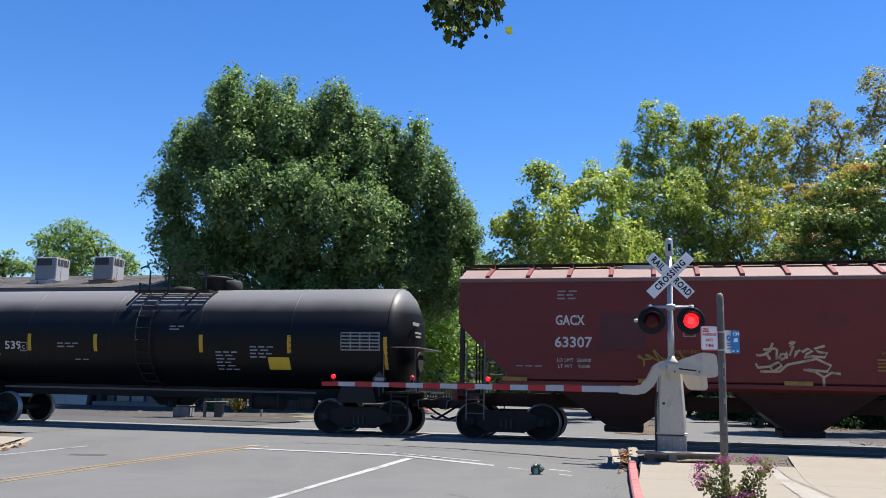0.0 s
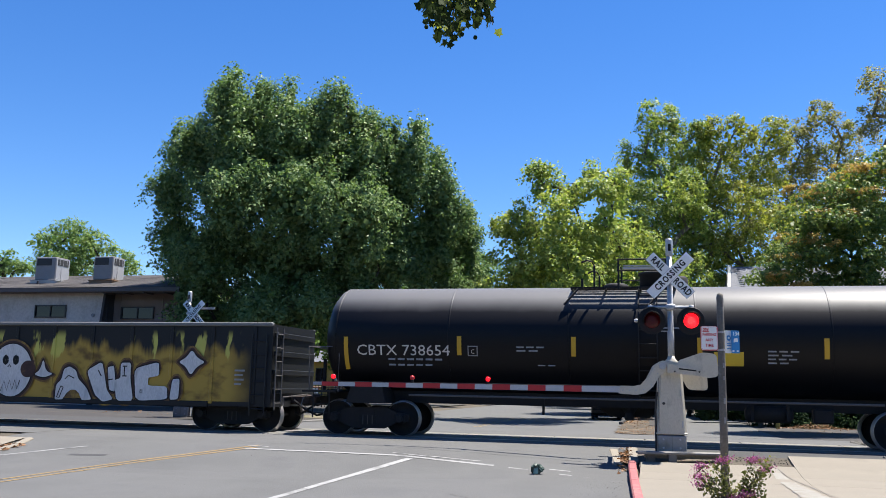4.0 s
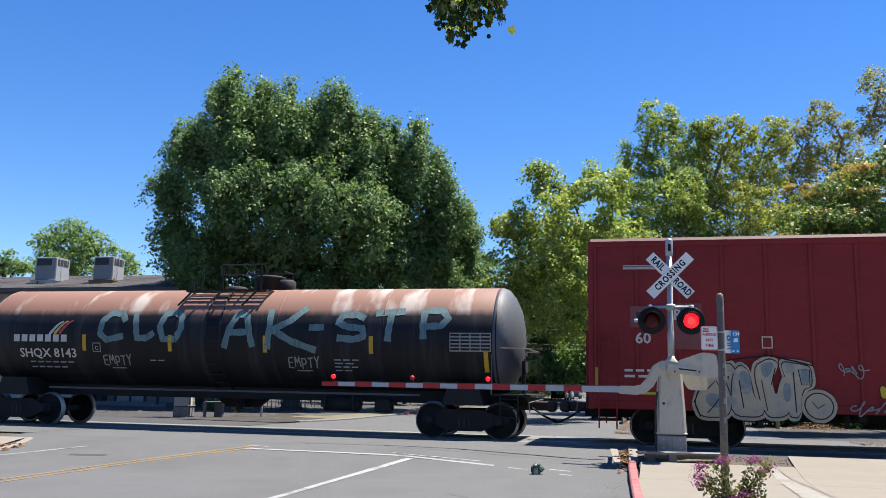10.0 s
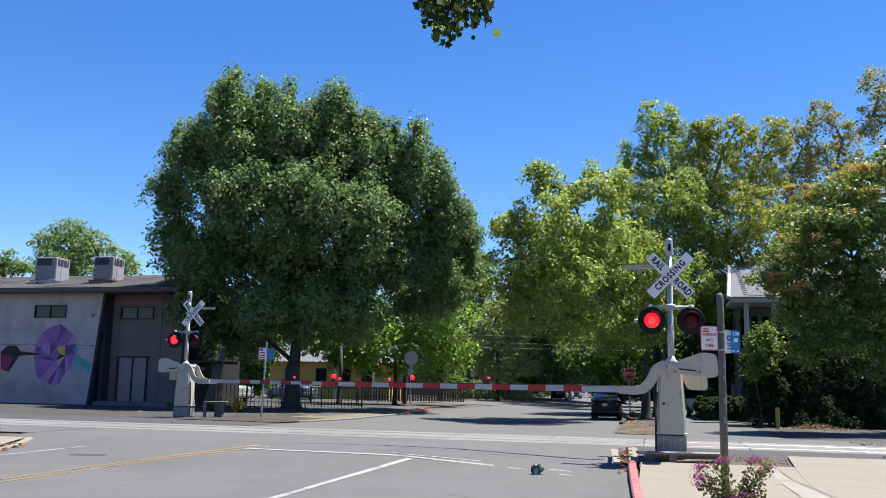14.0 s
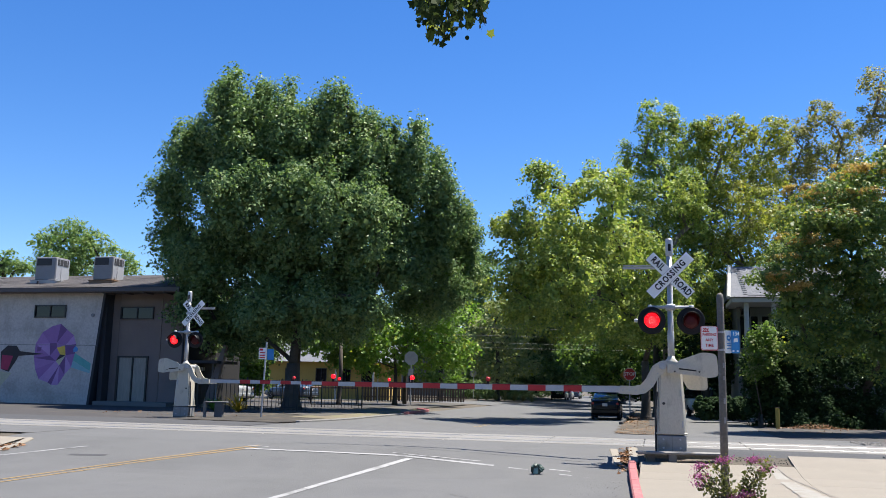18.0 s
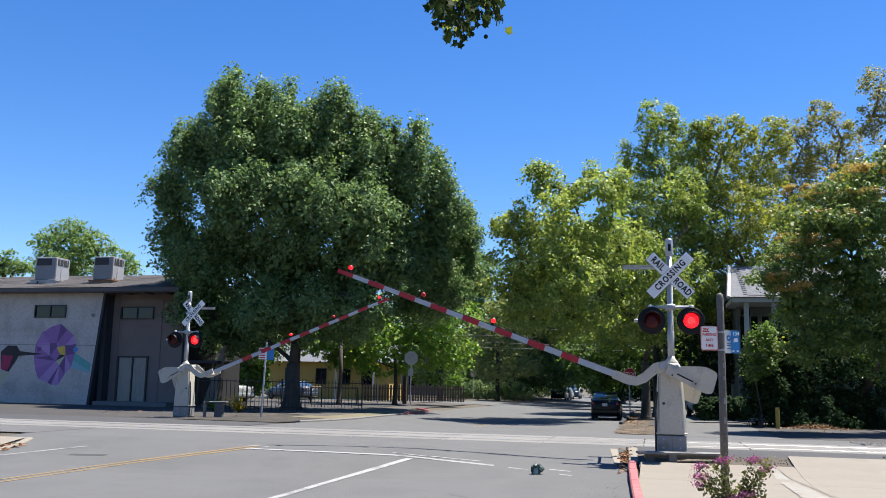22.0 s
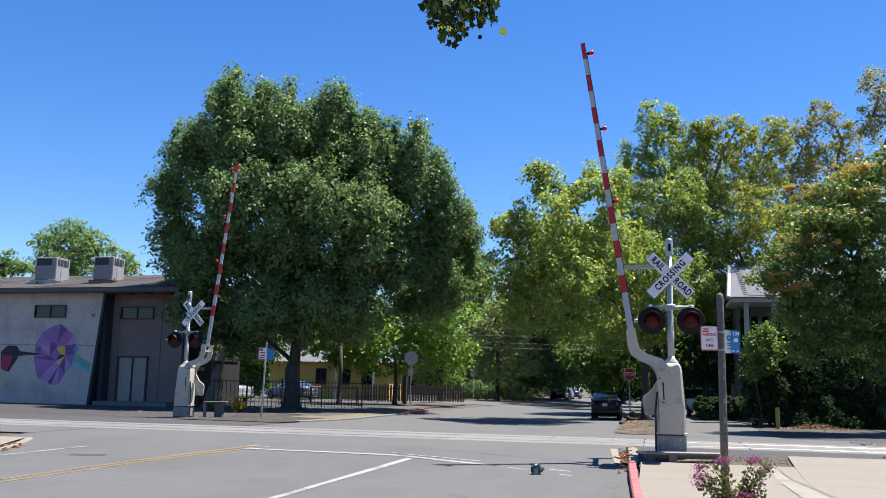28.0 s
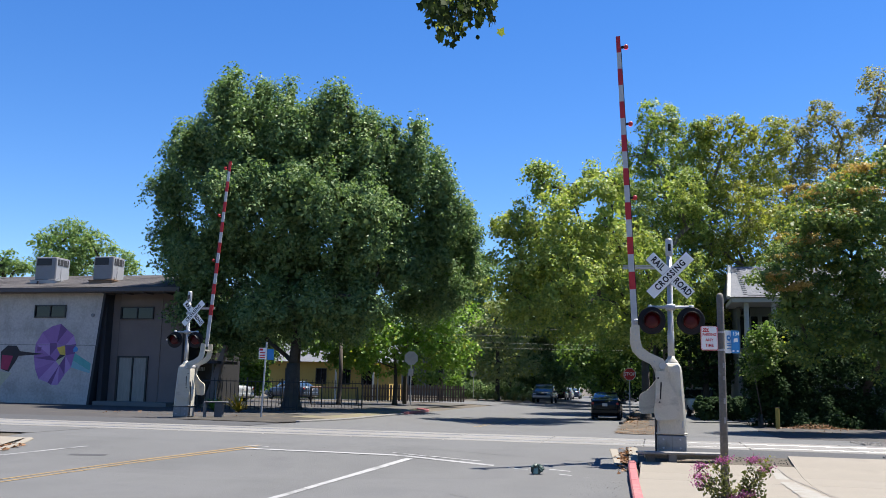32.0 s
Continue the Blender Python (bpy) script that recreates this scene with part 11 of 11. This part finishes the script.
DRY = foliage("dry_leaves", (0.12, 0.062, 0.030), (0.24, 0.125, 0.06), 0.15)
scatter(260, lambda: (0.68 + hedge_rg.normal() * 0.08, 3.6 + hedge_rg.normal() * 0.45), 0.06, DRY, "dry_leaves", "dry brown leaves gathered at the kerb end")
scatter(120, lambda: (13.92 - 0.15 + hedge_rg.random() * 0.9, 6.1 - 0.1 + hedge_rg.random() * 0.7), 0.07, DRY, "dry_leaves", "dry brown leaves on the kerb corner")
scatter(90, lambda: (-7.2 + hedge_rg.normal() * 1.5, -16.5 + hedge_rg.normal() * 1.3), 0.05, DRY, "dry_leaves", "dry brown leaves under the hedge")
heap = hedge_rg.normal(size=(420, 3)) * np.array([0.75, 0.30, 0.0]) + np.array([17.0, 40.6, 0])
heap[:, 2] = [land(x, y) + 0.02 + 0.30 * math.exp(-((x - 17.0) / 0.9) ** 2 - ((y - 40.6) / 0.4) ** 2) * hedge_rg.random() for x, y, _ in heap]
heap_n = hedge_rg.normal(size=(420, 3)) * 0.6 + np.array([0, -0.3, 1])
tagged(new("leaf_heap", leaf_mesh("leaf_heap", heap, heap_n / np.linalg.norm(heap_n, axis=1, keepdims=True), 0.055, DRY, hedge_rg, long=1.3)), "heap of dry brown leaves before the hedge", "leaves", kind="stuff")
scatter(260, lambda: (0.9 + hedge_rg.random() * 0.7, -20 - hedge_rg.random() * 12), 0.06, DRY, "dry_leaves", "dry leaves along the verge")
scatter(700, lambda: (-0.6 + hedge_rg.random() * 2.1, -9 - hedge_rg.random() * 26), 0.05, DRY, "dry_leaves", "dry brown leaves on the soil by the street")
scatter(160, lambda: (14 + hedge_rg.random() * 8, -7 - hedge_rg.random() * 14), 0.06, DRY, "dry_leaves", "dry leaves under the shade tree")

# ---- near plane tree whose limb carries the twig ----
near = empty("plane_tree", Matrix(), "tall plane tree beside the pavement with a limb over the street", "tree")
sh = Shape()
sh.tube([(5.4, 5.2, -0.5), (5.4, 5.2, 0.1), (5.3, 5.3, 3.5), (5.2, 5.4, 6.2), (5.0, 5.5, 9.0)], [0.30, 0.23, 0.20, 0.17, 0.08], 12)
sh.tube([(5.24, 5.36, 5.6), (3.8, 5.9, 6.5), (1.8, 6.7, 6.75), (0.10, 7.2, 6.40), (-0.5, 7.5, 6.35)], [0.10, 0.08, 0.055, 0.035, 0.015], 8)
part("trunk", sh, BARK_PALE, near, flat=False)
rg = np.random.default_rng(91)
c, nrm = crown_points([(5.0, 5.5, 9.0, 1.9, 1.9, 1.6), (3.6, 5.6, 7.9, 1.2, 1.1, 0.7)], 12, 0.45, rg)
ob = new("crown", leaf_mesh("crown", c, nrm, 0.15, LEAF_MID, rg))
ob.parent = near

# ---- twig of plane leaves hanging into view ----
TWIG_PIVOT = Vector((0.10, 7.2, 6.17))
TWIG = empty("hanging_twig", Matrix.Translation(TWIG_PIVOT), "hanging twig of plane leaves with round seed balls", "twig")
LOBE = [(0, -0.5), (0.16, -0.42), (0.42, -0.48), (0.36, -0.2), (0.62, 0.05), (0.34, 0.10), (0.28, 0.22), (0.0, 0.62), (-0.28, 0.22), (-0.34, 0.10), (-0.62, 0.05), (-0.36, -0.2), (-0.42, -0.48), (-0.16, -0.42)]
lobe_dark = Shape()
lobe_dark.v = [(x, 0.10 * abs(x) ** 1.5, z) for x, z in LOBE]
lobe_dark.f = [tuple(range(len(LOBE)))]
# the same leaf in two colours, with shade and sunlight put into them
PL_DARK = foliage("shaded_plane_leaf", (0.022, 0.036, 0.013), (0.05, 0.07, 0.024), 0.25, rough=0.7, spec=0.05)
PL_LIT = foliage("lit_plane_leaf", (0.20, 0.25, 0.05), (0.34, 0.36, 0.09), 0.5, rough=0.7, spec=0.05)
me_d, me_l = lobe_dark.mesh("plane_leaf", PL_DARK), lobe_dark.mesh("plane_leaf", PL_LIT)
rgt = random.Random(6)
sh = Shape()
ends = [(-0.20, -1.64), (-0.05, -1.80), (0.02, -1.88), (0.15, -1.70), (0.30, -1.66), (0.36, -1.74), (-0.12, -1.55), (0.20, -1.55)]
for x, z in ends:
    part("stem", Shape().tube([(0.05, 0, 0.3), (0.06 + x * 0.2, 0, -0.9), (x * 0.8, 0, z + 0.25), (x, 0, z)], [0.02, 0.012, 0.006, 0.003], 5), TREE_BARK, TWIG)
for i in range(430):
    u = rgt.random()
    x = rgt.uniform(-0.30, 0.36)
    low = -1.62 - 0.34 * max(0, 1 - abs(x + 0.02) / 0.28) - (0.12 if x > 0.2 else 0)
    z = low + 0.05 + rgt.random() ** 1.2 * (1.75 + low + 0.55)
    ob = new("plane_leaf", me_l if (i % 14 == 0 or (z < -1.86 and i % 2)) else me_d)
    ob.parent = TWIG
    k = rgt.uniform(0.045, 0.082)
    ob.matrix_basis = Matrix.Translation((x, rgt.uniform(-0.25, 0.25), z)) @ Euler((rgt.uniform(-0.9, 0.9), rgt.uniform(0, 6.28), rgt.uniform(-1.2, 1.2))).to_matrix().to_4x4() @ Matrix.Scale(k, 4)
ob = new("plane_leaf", me_l)
ob.parent = TWIG
ob.matrix_basis = Matrix.Translation((0.415, 0.0, -1.80)) @ pose(0, 0, 0, 10, 25, 20) @ Matrix.Scale(0.075, 4)
for x, z in ((-0.21, -1.79), (0.10, -1.84), (0.215, -1.86)):
    part("seed_ball", Shape().lathe([(0.004, -0.019), (0.014, -0.014), (0.019, 0), (0.014, 0.014), (0.004, 0.019)], 10, pose(x, 0, z)), LEAF_DEEP, TWIG, flat=False)

# ---- what moves ----
def travelled(t):
    return 10.46 * t + 0.013 * t * t


FLIP0, HALF_PERIOD, LAST_FLASH = 0.453, 0.6105, 26.4
NEAR_ARM = [(0, 0), (20.55, 0), (20.8, 2.2), (21.2, 8.4), (21.6, 14.0), (22.0, 19.9), (22.4, 26.0), (22.8, 31.3), (23.2, 36.3), (23.6, 41.0), (24.0, 45.5), (24.4, 49.8), (24.8, 54.5), (25.2, 58.8), (25.5, 61.8), (26.5, 71.5), (27.5, 79.0), (27.8, 80.4), (28.3, 82.8), (28.9, 85.5), (29.3, 87.3), (29.8, 88.6), (30.2, 87.3), (30.6, 87.4), (32.0, 87.5)]
FAR_ARM = [(0, 0), (20.6, 0), (21.2, 9.4), (22.0, 22.5), (23.0, 38.0), (24.0, 51.5), (25.5, 68.3), (26.6, 77.5), (28.0, 83.5), (29.0, 85.3), (30.0, 86.2), (32.0, 85.7)]
CLIP_END = 32.0


def motions():
    # the train runs to the left, gaining a little speed
    for car, centre in CARS:
        rows = []
        for t in (0, 2, 4, 6, 8, 10, 12, 14, 18, 22, 27, 32):
            p = ALONG * (centre + travelled(t)) + ACROSS * TRACK
            rows.append((t, Matrix.Translation(p) @ pose(0, 0, 0, 0, 0, TURN)))
        walk(car, rows)
    # wheels roll while their car passes
    for wheel, place, car in WHEELS:
        centre = [c for o, c in CARS if o == car][0]
        seen = [i / 15 for i in range(0, 15 * 32 + 1) if -32 < centre + travelled(i / 15) + place.x < 42]
        rows = []
        for t in sorted({0.0, CLIP_END, *seen}):
            tt = min(max(t, seen[0]), seen[-1])
            turn = (travelled(tt) - travelled(seen[0])) / 0.457
            rows.append((t, Matrix.Translation(place) @ Matrix.Rotation(turn, 4, "Y")))
        walk(wheel, rows)
    # gate arms rise
    for arm, pivot, face in ARMS:
        rows = [(t, Matrix.Translation(pivot) @ pose(0, 0, 0, 0, -d, 0)) for t, d in (NEAR_ARM if face > 0 else FAR_ARM)]
        walk(arm, rows)
    # signal lenses turn their lit or unlit side to the street in turn
    flips = []
    n = 0
    while FLIP0 + HALF_PERIOD * n < LAST_FLASH:
        flips.append(FLIP0 + HALF_PERIOD * n - 0.15 * smooth((n - 20) / 17))
        n += 1
    for lens, place, face, phase in LENSES:
        start = 0 if face > 0 else 180
        if phase.startswith("steady"):
            times, turn = [LAST_FLASH], start
        else:
            turn = start + (0 if phase.startswith("right") else 180)
            times = list(flips)
            shown_lit = (turn + 180 * len(times) - start) % 360 == 0
            if shown_lit:
                times.append(LAST_FLASH + 0.3)
        rows = [(0.0, turn)]
        for t in times:
            first = round(t * 30 - 1.5)
            for k, d in ((0, 0), (1, 60), (2, 120), (3, 180)):
                rows.append(((first + k) / 30, turn + d))
            turn += 180
        rows.append((CLIP_END, turn))
        walk(lens, [(t, Matrix.Translation(place) @ pose(0, 0, 0, 0, 0, d)) for t, d in rows])
    # the hanging twig sways in the wind
    sway = [(0, 4), (1, -1), (2, -7), (3, -13), (3.6, -16), (4.6, -14), (5.5, -7), (6, 4), (6.5, -5), (7, -28), (7.5, -31), (8, -27), (8.5, -5), (9, 5), (9.5, 10), (10, 9), (10.5, 1), (11, -11), (11.5, -16), (12, -27), (12.5, -22), (13, -19), (13.5, -11), (14, -19), (14.5, -10), (15.5, -14), (16.5, -18), (17.5, -22), (18, -30), (19, -24), (19.5, -18), (20.5, -22), (21, -13), (21.5, 4), (22.5, 2), (23, -7), (23.5, -19), (24.5, -25), (25.5, -18), (26.5, -8), (27.5, -5), (28, -7), (29, -16), (29.5, -28), (30, -34), (31, -24), (31.5, -16), (32, -11)]
    walk(TWIG, [(t, Matrix.Translation(TWIG_PIVOT) @ pose(0, 0, 0, 0, -0.146 * d, 0)) for t, d in sway])
    # a pickup rolls up slowly from far down the street
    rows = []
    for t, y in ((0, 300), (18, 195), (22, 162), (24, 147), (25.5, 136), (28, 115), (29, 108.5), (30, 102), (31, 95), (32, 87)):
        x = 10.2 + (y - 87) * 0.182
        rows.append((t, Matrix.Translation((x, y, land(x, y))) @ pose(0, 0, 0, 0, 0, TURN + 90)))
    walk(PICKUP, rows)
    for wheel, place in PICKUP_WHEELS:
        walk(wheel, [(t, Matrix.Translation(place) @ pose(0, 0, 0, 0, d, 0)) for t, d in [(k * 2, k * 75) for k in range(17)]])

motions()
